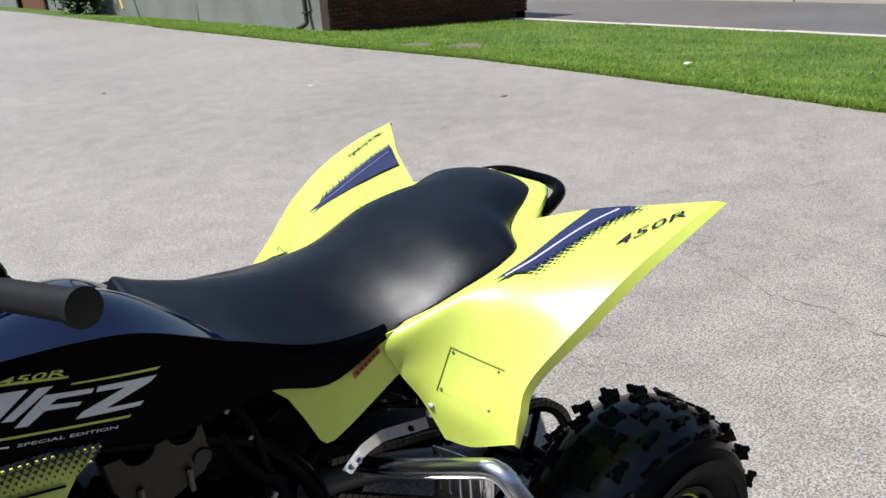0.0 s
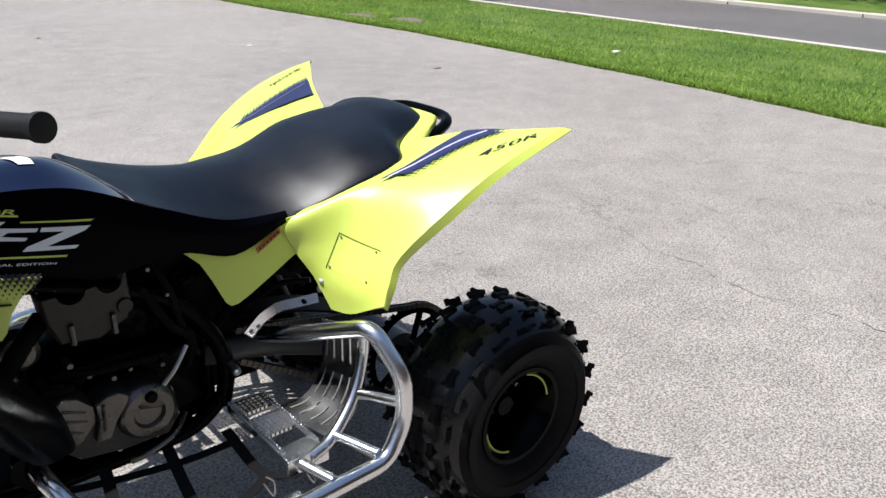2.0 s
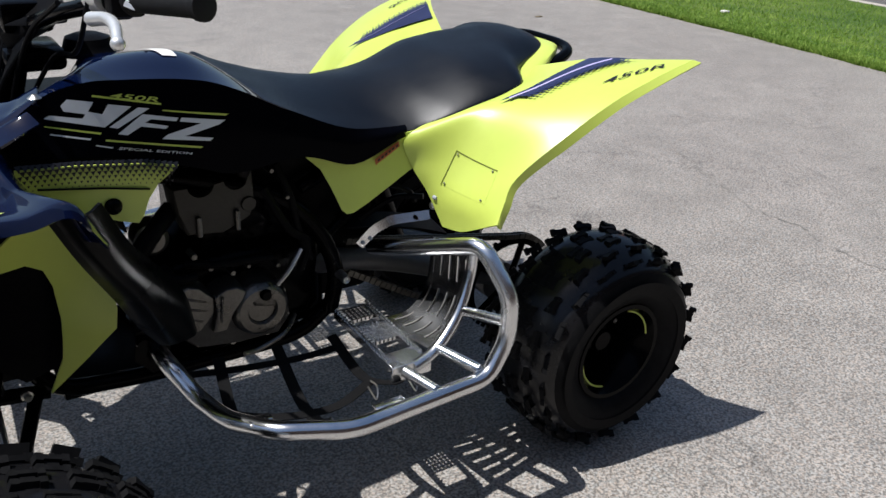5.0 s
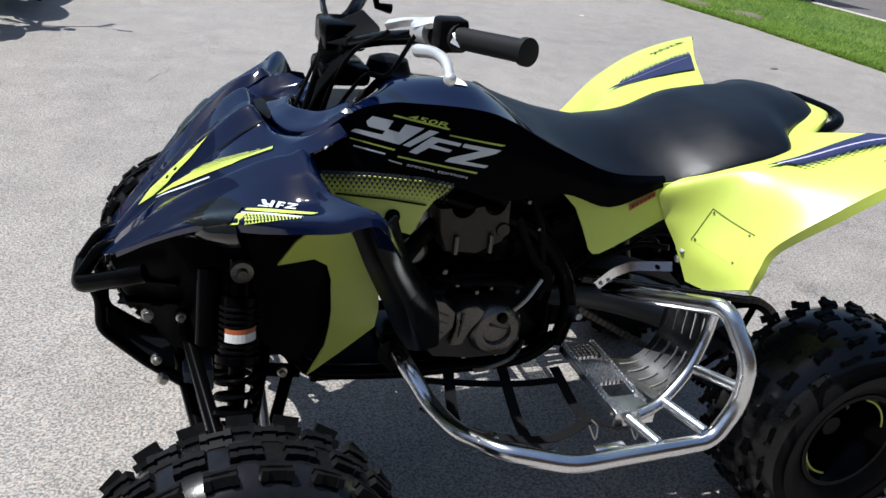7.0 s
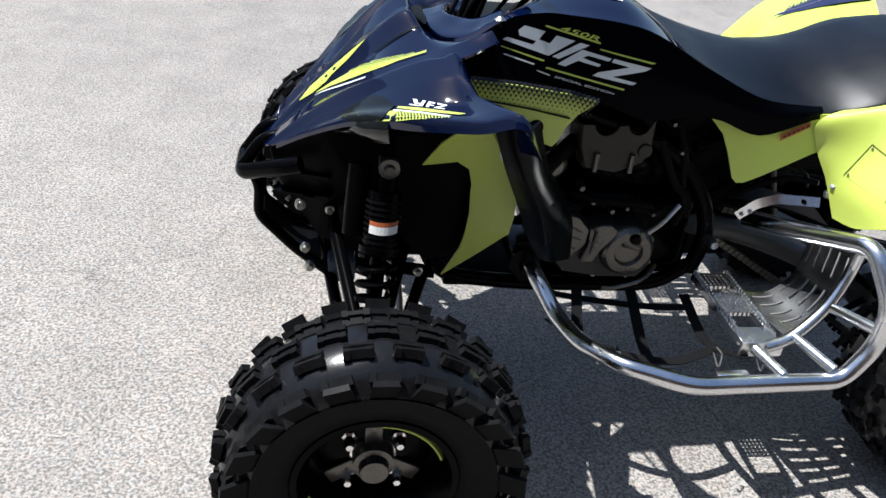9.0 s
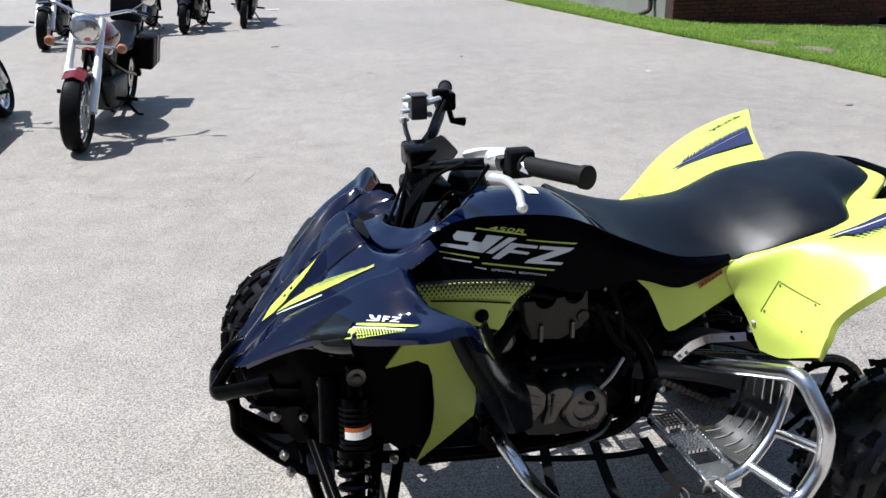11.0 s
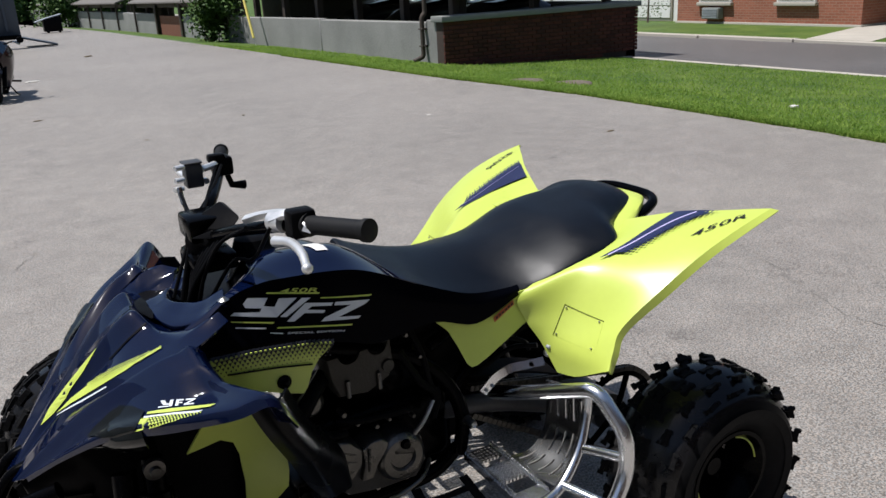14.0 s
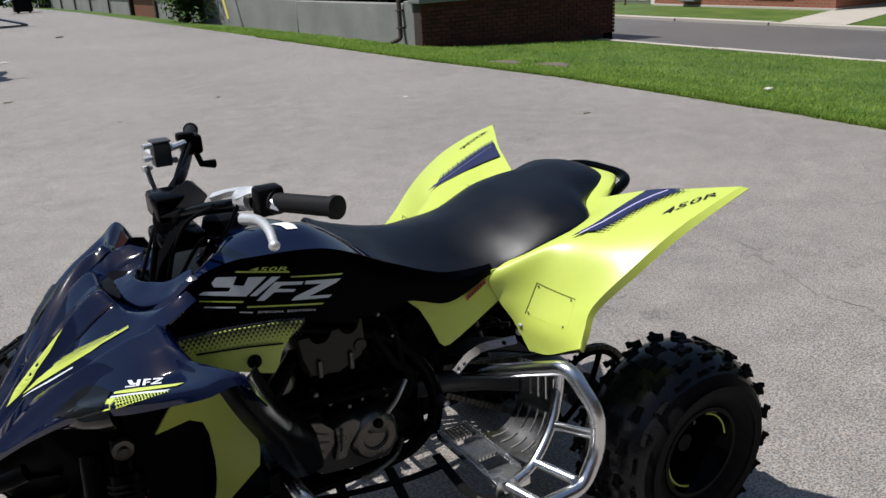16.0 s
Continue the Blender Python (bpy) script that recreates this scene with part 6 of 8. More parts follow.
for a, b in (((-0.60, C - 0.10, 0.30), (-0.545, C - 0.46, 0.205)), ((-0.40, C - 0.11, 0.29), (-0.525, C - 0.46, 0.205)), ((-0.60, C - 0.12, 0.44), (-0.545, C - 0.45, 0.335)), ((-0.44, C - 0.13, 0.43), (-0.525, C - 0.45, 0.335))):
    both("suspension_arm", arm_between(a, b), black_paint, quad, "black tubular wishbone arm")


def knuckle(bm):
    tube(bm, [(-0.535, C - 0.46, 0.19), (-0.535, C - 0.455, 0.35)], [0.026, 0.02], 12)
    lathe(bm, [(0.03, -0.02), (0.045, -0.02), (0.045, 0.03), (0.03, 0.03)], 20, "y", (-0.533, C - 0.50, 0.247))


both("steering_knuckle", knuckle, black_paint, quad)


def tie_rod(bm):
    tube(bm, [(-0.47, C - 0.05, 0.40), (-0.475, C - 0.43, 0.30)], 0.008, 8)
    for p in ((-0.47, C - 0.05, 0.40), (-0.475, C - 0.43, 0.30)):
        bmesh.ops.create_uvsphere(bm, u_segments=10, v_segments=8, radius=0.014, matrix=Matrix.Translation(p))


both("tie_rod", tie_rod, zinc, quad)
S0, S1 = Vector((-0.51, C - 0.285, 0.61)), Vector((-0.535, C - 0.40, 0.235))


def shock_body(bm):
    d = S1 - S0
    tube(bm, [S0 - d * 0.03, S0 + d * 0.12, S0 + d * 0.121, S0 + d * 0.40, S0 + d * 0.401, S0 + d * 1.0], [0.018, 0.018, 0.029, 0.029, 0.014, 0.014], 18)
    tube(bm, [S0 + d * 0.36, S0 + d * 0.39], 0.036, 18)
    tube(bm, [S0 + d * 0.93, S0 + d * 0.96], 0.036, 18)
    tube(bm, [S0 + Vector((-0.045, 0.015, -0.01)), S0 + d * 0.33 + Vector((-0.045, 0.015, 0))], 0.021, 16)


def shock_threads(bm):
    d = S1 - S0
    for i in range(8):
        k = 0.16 + 0.025 * i
        tube(bm, [S0 + d * k, S0 + d * (k + 0.010)], 0.0315, 18)


def spring(bm):
    d = S1 - S0
    ax = d.normalized()
    u = ax.orthogonal().normalized()
    v = ax.cross(u)
    pts = []
    for i in range(8 * 14 + 1):
        a = 2 * math.pi * i / 14
        pts.append(S0 + d * (0.40 + 0.53 * i / (8 * 14)) + (u * math.cos(a) + v * math.sin(a)) * 0.031)
    tube(bm, pts, 0.0058, 7)


def shock_label(bm, z0=0.0, z1=1.0):
    """A printed label round the outer face of the shock's body."""
    d = S1 - S0
    for i in range(8):
        q = []
        for k, z in ((i, z0), (i + 1, z0), (i + 1, z1), (i, z1)):
            a = -2.35 + k * 0.2
            q.append(bm.verts.new(S0 + d * (0.22 + 0.055 * z) + Vector((math.cos(a) * 0.0335, math.sin(a) * 0.0335, 0))))
        bm.faces.new(q)


shocks = both("front_shock", shock_body, black_paint, quad, "black front shock absorber with a piggyback canister")
for k in (0, 1):
    for name, make, m, lab in (("spring", spring, black_paint, ""), ("thread_ring", shock_threads, black_plastic, ""), ("white_label", lambda b: shock_label(b, 0.36, 1.0), label_white, "white printed label"), ("orange_label", lambda b: shock_label(b, 0.0, 0.35), label_orange, "orange label strip")):
        bm = bmesh.new()
        make(bm)
        if k:
            mirror(bm)
        part(name, bm, m, shocks[k], lab)


def shock_bolt(bm):
    lathe(bm, [(0.0, -0.012), (0.008, -0.012), (0.010, -0.004), (0.018, -0.003), (0.018, 0.01)], 14, "y", tuple(S0 + Vector((0.0, -0.022, 0.0))))


both("shock_bolt", shock_bolt, cast_alloy, quad)

# bolts and clips of the front frame
for p, r in (((-0.655, C - 0.145, 0.452), 0.011), ((-0.645, C - 0.125, 0.345), 0.010), ((-0.60, C - 0.15, 0.445), 0.009), ((-0.635, C - 0.13, 0.305), 0.011), ((-0.47, C - 0.16, 0.435), 0.010), ((-0.42, C - 0.15, 0.31), 0.010), ((-0.565, C - 0.20, 0.545), 0.008)):
    bm = bmesh.new()
    lathe(bm, [(0.0, -0.012), (r * 0.6, -0.012), (r * 0.7, -0.004), (r, -0.003), (r, 0.006)], 12, "y", p)
    part("frame_bolt", bm, zinc, quad)
for z0, z1, x in ((0.50, 0.515, -0.70), (0.455, 0.475, -0.70)):
    bm = bmesh.new()
    strip(bm, [(x, C - 0.09, z0), (x + 0.10, C - 0.15, z1)], 0.022, 0.005, (0.1, -0.2, 1))
    part("bumper_bracket", bm, black_paint, quad)
bm = bmesh.new()
box(bm, (-0.60, C - 0.145, 0.275), (-0.545, C - 0.09, 0.325), 0.006)
part("arm_pivot", bm, slate_steel, quad)

# ---- handlebar ----
GRIP_L, GRIP_R = Vector((-0.18, -0.477, 1.012)), Vector((-0.140, 0.50, 0.976))
IN_L, IN_R = Vector((-0.236, -0.335, 1.0)), Vector((-0.182, 0.366, 0.968))
bm = bmesh.new()
tube(bm, rounded([GRIP_L, IN_L, (-0.285, C - 0.19, 0.955), (-0.31, C - 0.06, 0.915), (-0.30, C + 0.06, 0.918), (-0.262, 0.14, 0.942), (-0.205, 0.29, 0.960), IN_R, GRIP_R], 0.04, 6), 0.0115, 12)
bar = part("handlebar", bm, black_paint, quad, "black handlebar with rubber grips")


def grip(a, b):
    bm = bmesh.new()
    d = (b - a).normalized()
    pts, rs = [a - d * 0.004, a - d * 0.003, a + d * 0.006, a + d * 0.007], [0.010, 0.0183, 0.0183, 0.0152]
    for i in range(14):
        pts += [a + d * (0.012 + i * 0.0085), a + d * (0.0155 + i * 0.0085)]
        rs += [0.0155, 0.0145]
    pts += [a + d * 0.128, a + d * 0.1285, a + d * 0.134]
    rs += [0.0152, 0.0195, 0.0195]
    tube(bm, pts, rs, 18)
    return part("grip", bm, grip_rubber, bar, "ribbed black rubber grip", angle=60)


grip(GRIP_L, IN_L)
grip(GRIP_R, IN_R)
dl = (IN_L - GRIP_L).normalized()
# clutch side: switch block, perch, lever
bm = bmesh.new()
c0 = GRIP_L + dl * 0.152
box(bm, c0 - Vector((0.022, 0.022, 0.02)), c0 + Vector((0.022, 0.016, 0.026)), 0.007)
box(bm, c0 + Vector((-0.014, 0.02, -0.03)), c0 + Vector((0.016, 0.045, 0.018)), 0.006)
part("switch_block", bm, black_plastic, bar)
bm = bmesh.new()
c1 = GRIP_L + dl * 0.205
tube(bm, [c1 - dl * 0.014, c1 + dl * 0.014], 0.018, 14)
strip(bm, spline([(-0.290, -0.21, 0.988), (-0.268, -0.24, 0.999), (-0.243, -0.285, 1.008), (-0.232, -0.318, 1.006)], 5), 0.013, 0.010, (0.2, -0.6, 0.7))
strip(bm, spline([(-0.268, -0.285, 1.002), (-0.251, -0.312, 1.013), (-0.239, -0.345, 1.013), (-0.233, -0.366, 1.004), (-0.237, -0.368, 0.994)], 5), 0.014, 0.009, (-0.2, -0.6, 0.7))
part("clutch_perch", bm, satin, bar, "bright aluminium clutch perch")
bm = bmesh.new()
LEV = Vector((-0.282, -0.484, 0.977))
lev_pts = spline([(-0.276, -0.325, 0.976), (-0.266, -0.37, 0.983), (-0.272, -0.435, 0.986), LEV], 6)
tube(bm, lev_pts, [0.0095 - 0.0002 * i for i in range(19)], 10)
bmesh.ops.create_uvsphere(bm, u_segments=14, v_segments=10, radius=0.0085, matrix=Matrix.Translation(LEV))
part("clutch_lever", bm, satin, bar, "silver ball-ended clutch lever")
# throttle side: thumb throttle, brake master cylinder, lever
bm = bmesh.new()
c2 = Vector((-0.180, 0.345, 0.972))
box(bm, c2 - Vector((0.024, 0.030, 0.020)), c2 + Vector((0.020, 0.024, 0.024)), 0.008)
box(bm, c2 + Vector((-0.035, -0.03, 0.012)), c2 + Vector((0.004, 0.0, 0.032)), 0.006)
tube(bm, [c2 + Vector((0.008, 0.0, -0.02)), c2 + Vector((0.018, 0.006, -0.05)), c2 + Vector((0.05, 0.01, -0.056))], [0.007, 0.008, 0.011], 10)
part("thumb_throttle", bm, black_plastic, bar)
bm = bmesh.new()
c3 = Vector((-0.262, 0.285, 0.977))
box(bm, c3 + Vector((-0.019, -0.020, -0.030)), c3 + Vector((0.019, 0.020, 0.022)), 0.004)
res = part("brake_reservoir", bm, reservoir_grey, bar, "grey square brake fluid reservoir")
bm = bmesh.new()
box(bm, c3 + Vector((-0.021, -0.022, 0.0225)), c3 + Vector((0.021, 0.022, 0.0275)), 0.003)
part("lid", bm, reservoir_grey, res)
for q in ((-0.298, 0.245, 1.0), (-0.300, 0.25, 0.972), (-0.306, 0.24, 0.955)):
    bm = bmesh.new()
    tube(bm, [Vector(q) - Vector((0.008, 0, 0)), Vector(q) + Vector((0.012, 0.008, 0))], 0.006, 10)
    part("banjo_bolt", bm, satin, res)
bm = bmesh.new()
tube(bm, spline([(-0.306, 0.232, 0.962), (-0.305, 0.228, 0.945), (-0.303, 0.224, 0.926)], 4), 0.0062, 10)
part("hose_end", bm, chrome, res, "bright metal hose end")
bm = bmesh.new()
tube(bm, spline([(-0.235, 0.275, 0.956), (-0.262, 0.36, 0.955), (-0.262, 0.43, 0.956), (-0.235, 0.50, 0.952)], 5), 0.007, 10)
bmesh.ops.create_uvsphere(bm, u_segments=12, v_segments=8, radius=0.0105, matrix=Matrix.Translation((-0.235, 0.50, 0.952)))
tube(bm, [(-0.245, 0.27, 0.985), (-0.205, 0.31, 0.984)], 0.008, 8)
part("brake_lever", bm, satin, bar, "silver ball-ended brake lever")
# instrument pod: an angular cover with two brows
bm = bmesh.new()
hull(bm, [(-0.339, 0.020, 0.868), (-0.352, 0.022, 0.900), (-0.346, 0.025, 0.922), (-0.317, 0.030, 0.946), (-0.272, 0.030, 0.968), (-0.312, -0.032, 0.900), (-0.285, -0.058, 0.922), (-0.255, -0.046, 0.950), (-0.305, 0.085, 0.905), (-0.28, 0.10, 0.922), (-0.25, 0.085, 0.950), (-0.268, 0.02, 0.90)], 0.003)
part("instrument_pod", bm, black_plastic, bar, "black angular instrument cover", angle=20)
for sy in (-1, 1):
    bm = bmesh.new()
    hull(bm, [(-0.350, 0.02 + sy * 0.020, 0.912), (-0.318, 0.02 + sy * 0.072, 0.920), (-0.262, 0.02 + sy * 0.095, 0.925), (-0.255, 0.02 + sy * 0.088, 0.940), (-0.312, 0.02 + sy * 0.064, 0.934)], 0.002)
    part("pod_fin", bm, black_plastic, bar, angle=20)
bm = bmesh.new()
box(bm, (-0.44, C - 0.16, 0.64), (-0.20, C + 0.23, 0.762), 0.01)
part("steering_tray", bm, black_plastic, quad)
bm = bmesh.new()
box(bm, (-0.345, C - 0.05, 0.90), (-0.27, C + 0.05, 0.948), 0.008)
tube(bm, [(-0.31, C, 0.92), (-0.40, C, 0.60)], 0.02, 14)
box(bm, (-0.35, C - 0.06, 0.84), (-0.26, C + 0.06, 0.875), 0.01)
part("steering_stem", bm, black_paint, quad, "black steering stem and clamps")
CABLES = [
    ((-0.30, -0.25, 0.985), (-0.32, -0.13, 0.93), (-0.34, -0.07, 0.86), (-0.36, -0.04, 0.78)),
    ((-0.27, -0.29, 0.99), (-0.27, -0.16, 0.90), (-0.29, -0.09, 0.88), (-0.33, -0.04, 0.80)),
    ((-0.305, 0.238, 0.952), (-0.313, 0.15, 0.938), (-0.320, 0.09, 0.918), (-0.350, 0.045, 0.87), (-0.388, 0.02, 0.795)),
    ((-0.193, 0.30, 0.982), (-0.25, 0.18, 0.955), (-0.315, 0.08, 0.922), (-0.345, 0.04, 0.87), (-0.375, 0.01, 0.79)),
    ((-0.24, 0.2, 0.96), (-0.28, 0.13, 0.93), (-0.32, 0.08, 0.87), (-0.36, 0.04, 0.80)),
]
CABLES.append(((-0.188, 0.34, 0.990), (-0.239, 0.22, 0.962), (-0.304, 0.06, 0.935), (-0.33, 0.03, 0.90)))
CABLES.append(((-0.303, 0.225, 0.93), (-0.304, 0.19, 0.912), (-0.312, 0.10, 0.892), (-0.34, 0.04, 0.85)))
for i in range(7):
    k = i / 6
    CABLES.append(((-0.30 + 0.02 * k, -0.07 + 0.12 * k, 0.925), (-0.335 + 0.015 * k, -0.075 + 0.11 * k, 0.885), (-0.365 + 0.02 * k, -0.06 + 0.09 * k, 0.835), (-0.385 + 0.03 * k, -0.045 + 0.07 * k, 0.77)))
for c in CABLES:
    bm = bmesh.new()
    tube(bm, spline(c, 8), 0.0038, 8)
    part("cable", bm, black_plastic, quad)
bm = bmesh.new()
lathe(bm, [(0.0, 0.005), (0.004, 0.005), (0.007, 0.002), (0.010, 0.0)], 14, "z", (-0.338, -0.178, 0.843))
part("cowl_screw", bm, zinc, quad)


# ---- frame and engine ----
def spar(bm):
    tube(bm, spline([(-0.40, C - 0.05, 0.76), (-0.30, C - 0.13, 0.70), (-0.12, C - 0.145, 0.66), (0.04, C - 0.15, 0.60), (0.125, C - 0.155, 0.52), (0.165, C - 0.16, 0.42), (0.15, C - 0.165, 0.33)], 6), [0.014] * 12 + [0.017] * 24 + [0.015], 12)


both("frame_spar", spar, black_paint, quad, "black frame spar")


def cradle(bm):
    tube(bm, rounded([(-0.40, C - 0.06, 0.66), (-0.43, C - 0.10, 0.40), (-0.38, C - 0.12, 0.285), (-0.20, C - 0.13, 0.272), (0.10, C - 0.13, 0.272), (0.16, C - 0.14, 0.33)], 0.06, 5), 0.0165, 10)
    tube(bm, [(-0.60, C - 0.09, 0.30), (-0.38, C - 0.115, 0.285)], 0.014, 10)
    tube(bm, [(-0.62, C - 0.10, 0.45), (-0.42, C - 0.10, 0.45)], 0.013, 10)
    tube(bm, [(-0.62, C - 0.10, 0.45), (-0.60, C - 0.09, 0.30)], 0.013, 10)
    tube(bm, [(-0.56, C - 0.11, 0.62), (-0.62, C - 0.10, 0.45)], 0.013, 10)
    tube(bm, [(-0.56, C - 0.11, 0.62), (-0.40, C - 0.06, 0.68)], 0.013, 10)
    tube(bm, [(0.10, C - 0.14, 0.60), (0.40, C - 0.12, 0.73)], 0.014, 10)
    tube(bm, [(0.15, C - 0.14, 0.48), (0.42, C - 0.12, 0.70)], 0.012, 10)


both("frame_tube", cradle, black_paint, quad)
bm = bmesh.new()
box(bm, (-0.36, C - 0.12, 0.255), (0.12, C + 0.12, 0.268), 0.005)
part("skid_plate", bm, black_plastic, quad)
bm = bmesh.new()
box(bm, (-0.47, C - 0.13, 0.33), (-0.33, C + 0.13, 0.72), 0.012)
part("radiator", bm, black_plastic, quad, "black finned radiator")
bm = bmesh.new()
box(bm, (0.0, C - 0.12, 0.60), (0.36, C + 0.12, 0.735), 0.03)
box(bm, (-0.25, C - 0.13, 0.66), (0.02, C + 0.13, 0.80), 0.03)
part("airbox", bm, black_plastic, quad)
bm = bmesh.new()
box(bm, (0.10, C - 0.085, 0.31), (0.30, C + 0.10, 0.64), 0.03)
part("shock_linkage", bm, black_plastic, quad)

bm = bmesh.new()
box(bm, (-0.17, C - 0.125, 0.30), (0.16, C + 0.14, 0.49), 0.035, seg=3)
box(bm, (-0.10, C - 0.10, 0.48), (0.10, C + 0.12, 0.60), 0.02)
engine = part("engine", bm, black_paint, quad, "dark engine block with cast aluminium covers")


def engine_part(name, make, m, label=""):
    b = bmesh.new()
    make(b)
    return part(name, b, m, engine, label)


def lump(bm, outline, back, front, shrink=0.86, shift=(0.0, 0.0)):
    """A cast cover: an outline drawn out to a smaller, bevelled face."""
    n = len(outline)
    cx, cz = sum(p[0] for p in outline) / n, sum(p[1] for p in outline) / n
    rings = []
    for k, y in ((1.0, back), (0.985, front + 0.006), (0.95, front + 0.002), (shrink, front)):
        rings.append([bm.verts.new((cx + (x - cx) * k + shift[0] * (1 - k) * 5, y, cz + (z - cz) * k + shift[1] * (1 - k) * 5)) for x, z in outline])
    for a, b in zip(rings, rings[1:]):
        for i in range(n):
            bm.faces.new((a[i], a[(i + 1) % n], b[(i + 1) % n], b[i]))
    bm.faces.new(rings[-1])


def head(bm):
    bowl = lambda cx, cz, r: [(cx + r * math.cos(a), cz + r * math.sin(a)) for a in np.linspace(math.pi * 1.05, math.pi * 1.95, 8)]
    out = [(-0.148, 0.648)] + bowl(-0.098, 0.652, 0.026) + bowl(-0.030, 0.654, 0.024) + [(0.0, 0.662), (0.004, 0.60), (-0.008, 0.572), (-0.06, 0.548), (-0.125, 0.556), (-0.142, 0.60)]
    lump(bm, out, C - 0.12, C - 0.168, 0.93)


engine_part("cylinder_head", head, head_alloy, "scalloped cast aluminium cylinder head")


for x in (-0.105, -0.035):
    engine_part("head_stud", lambda b: tube(b, [(x, C - 0.172, 0.555), (x, C - 0.172, 0.592)], 0.005, 8), cast_alloy)
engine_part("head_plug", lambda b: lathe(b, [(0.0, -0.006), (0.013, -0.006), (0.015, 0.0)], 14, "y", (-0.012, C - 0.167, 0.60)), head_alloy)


def clutch_cover(bm):
    lathe(bm, [(0.026, -0.004), (0.030, -0.012), (0.046, -0.012), (0.054, -0.004), (0.058, 0.01), (0.06, 0.05)], 36, "y", (-0.005, C - 0.185, 0.388))


engine_part("clutch_cover", clutch_cover, cast_alloy, "round cast aluminium clutch cover")


def clutch_dark(bm):
    lathe(bm, [(0.0, 0.004), (0.02, 0.002), (0.0275, -0.006), (0.029, 0.002)], 28, "y", (-0.005, C - 0.185, 0.388))


engine_part("inspection_cap", clutch_dark, black_paint)


def side_case(bm):
    lump(bm, [(-0.165, 0.365), (-0.150, 0.41), (-0.115, 0.425), (-0.06, 0.405), (-0.02, 0.43), (0.03, 0.43), (0.055, 0.40), (0.06, 0.35), (0.035, 0.318), (-0.05, 0.318), (-0.13, 0.330)], C - 0.10, C - 0.178, 0.94)


# coloured darker than its lobes, in place of shade between them
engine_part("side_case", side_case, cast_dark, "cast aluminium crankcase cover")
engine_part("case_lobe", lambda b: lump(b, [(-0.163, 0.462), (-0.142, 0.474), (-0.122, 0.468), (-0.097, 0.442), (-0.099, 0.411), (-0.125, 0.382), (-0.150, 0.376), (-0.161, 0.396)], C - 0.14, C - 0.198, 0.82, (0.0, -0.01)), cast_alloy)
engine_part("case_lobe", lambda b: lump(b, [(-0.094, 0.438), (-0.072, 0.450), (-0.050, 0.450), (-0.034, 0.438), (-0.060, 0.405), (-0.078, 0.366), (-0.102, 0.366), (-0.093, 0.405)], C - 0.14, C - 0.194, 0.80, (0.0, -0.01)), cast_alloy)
engine_part("cover_boss", lambda b: lump(b, [(-0.030, 0.425), (-0.012, 0.440), (0.014, 0.436), (0.030, 0.412), (0.022, 0.39), (-0.02, 0.40)], C - 0.14, C - 0.196, 0.84), cast_alloy)
engine_part("boss_plug", lambda b: lathe(b, [(0.0, -0.008), (0.009, -0.008), (0.0115, -0.002), (0.012, 0.01)], 14, "y", (0.001, C - 0.198, 0.422)), black_paint)


def case_rib(a, b):
    engine_part("rib", lambda bm: tube(bm, [(a[0], C - 0.199, a[1]), (b[0], C - 0.196, b[1])], 0.0028, 8), cast_alloy)


for ends in (((-0.150, 0.452), (-0.112, 0.436)), ((-0.154, 0.432), (-0.112, 0.418)), ((-0.152, 0.41), (-0.120, 0.398)), ((-0.082, 0.438), (-0.086, 0.385))):
    case_rib(*ends)
# small castings, clips and hose ends between the cylinder and the frame
for x, z, r, deep in ((-0.052, 0.472, 0.008, 0.17), (-0.020, 0.476, 0.006, 0.165), (0.040, 0.462, 0.007, 0.16), (-0.088, 0.482, 0.007, 0.155), (0.075, 0.53, 0.006, 0.165), (0.062, 0.60, 0.006, 0.165), (0.035, 0.655, 0.007, 0.16), (-0.115, 0.51, 0.009, 0.15)):
    engine_part("clip_bolt", lambda b: lathe(b, [(0.0, -0.010), (r * 0.6, -0.010), (r * 0.8, -0.006), (r * 0.8, 0.02)], 6, "y", (x, C - deep, z)), cast_alloy)
for q in (((-0.13, C - 0.15, 0.495), (-0.08, C - 0.165, 0.49), (-0.03, C - 0.17, 0.488), (0.03, C - 0.165, 0.48)), ((0.05, C - 0.15, 0.66), (0.07, C - 0.165, 0.60), (0.085, C - 0.17, 0.52), (0.11, C - 0.165, 0.46)), ((-0.17, C - 0.15, 0.50), (-0.155, C - 0.18, 0.485), (-0.12, C - 0.18, 0.482))):
    engine_part("breather_hose", lambda b: tube(b, spline(q, 6), 0.0075, 10), black_plastic)
bm = bmesh.new()
box(bm, (0.05, C - 0.115, 0.285), (0.165, C + 0.115, 0.47), 0.02)
box(bm, (-0.20, C - 0.10, 0.262), (0.10, C + 0.10, 0.285), 0.008)
part("rear_crankcase", bm, black_paint, engine)
for x, z in ((-0.155, 0.372), (-0.110, 0.428), (-0.040, 0.415), (0.045, 0.408), (0.050, 0.355), (0.01, 0.324), (-0.06, 0.324), (-0.125, 0.338)):
    engine_part("case_bolt", lambda b: lathe(b, [(0.0, -0.008), (0.0055, -0.008), (0.0065, 0.0)], 8, "y", (x, C - 0.168, z)), zinc)
engine_part("gear_lever", lambda b: tube(b, spline([(0.07, C - 0.17, 0.345), (0.03, C - 0.21, 0.335), (-0.03, C - 0.225, 0.325), (-0.06, C - 0.235, 0.33)], 5), 0.0045, 8), cast_alloy, "aluminium gear lever")
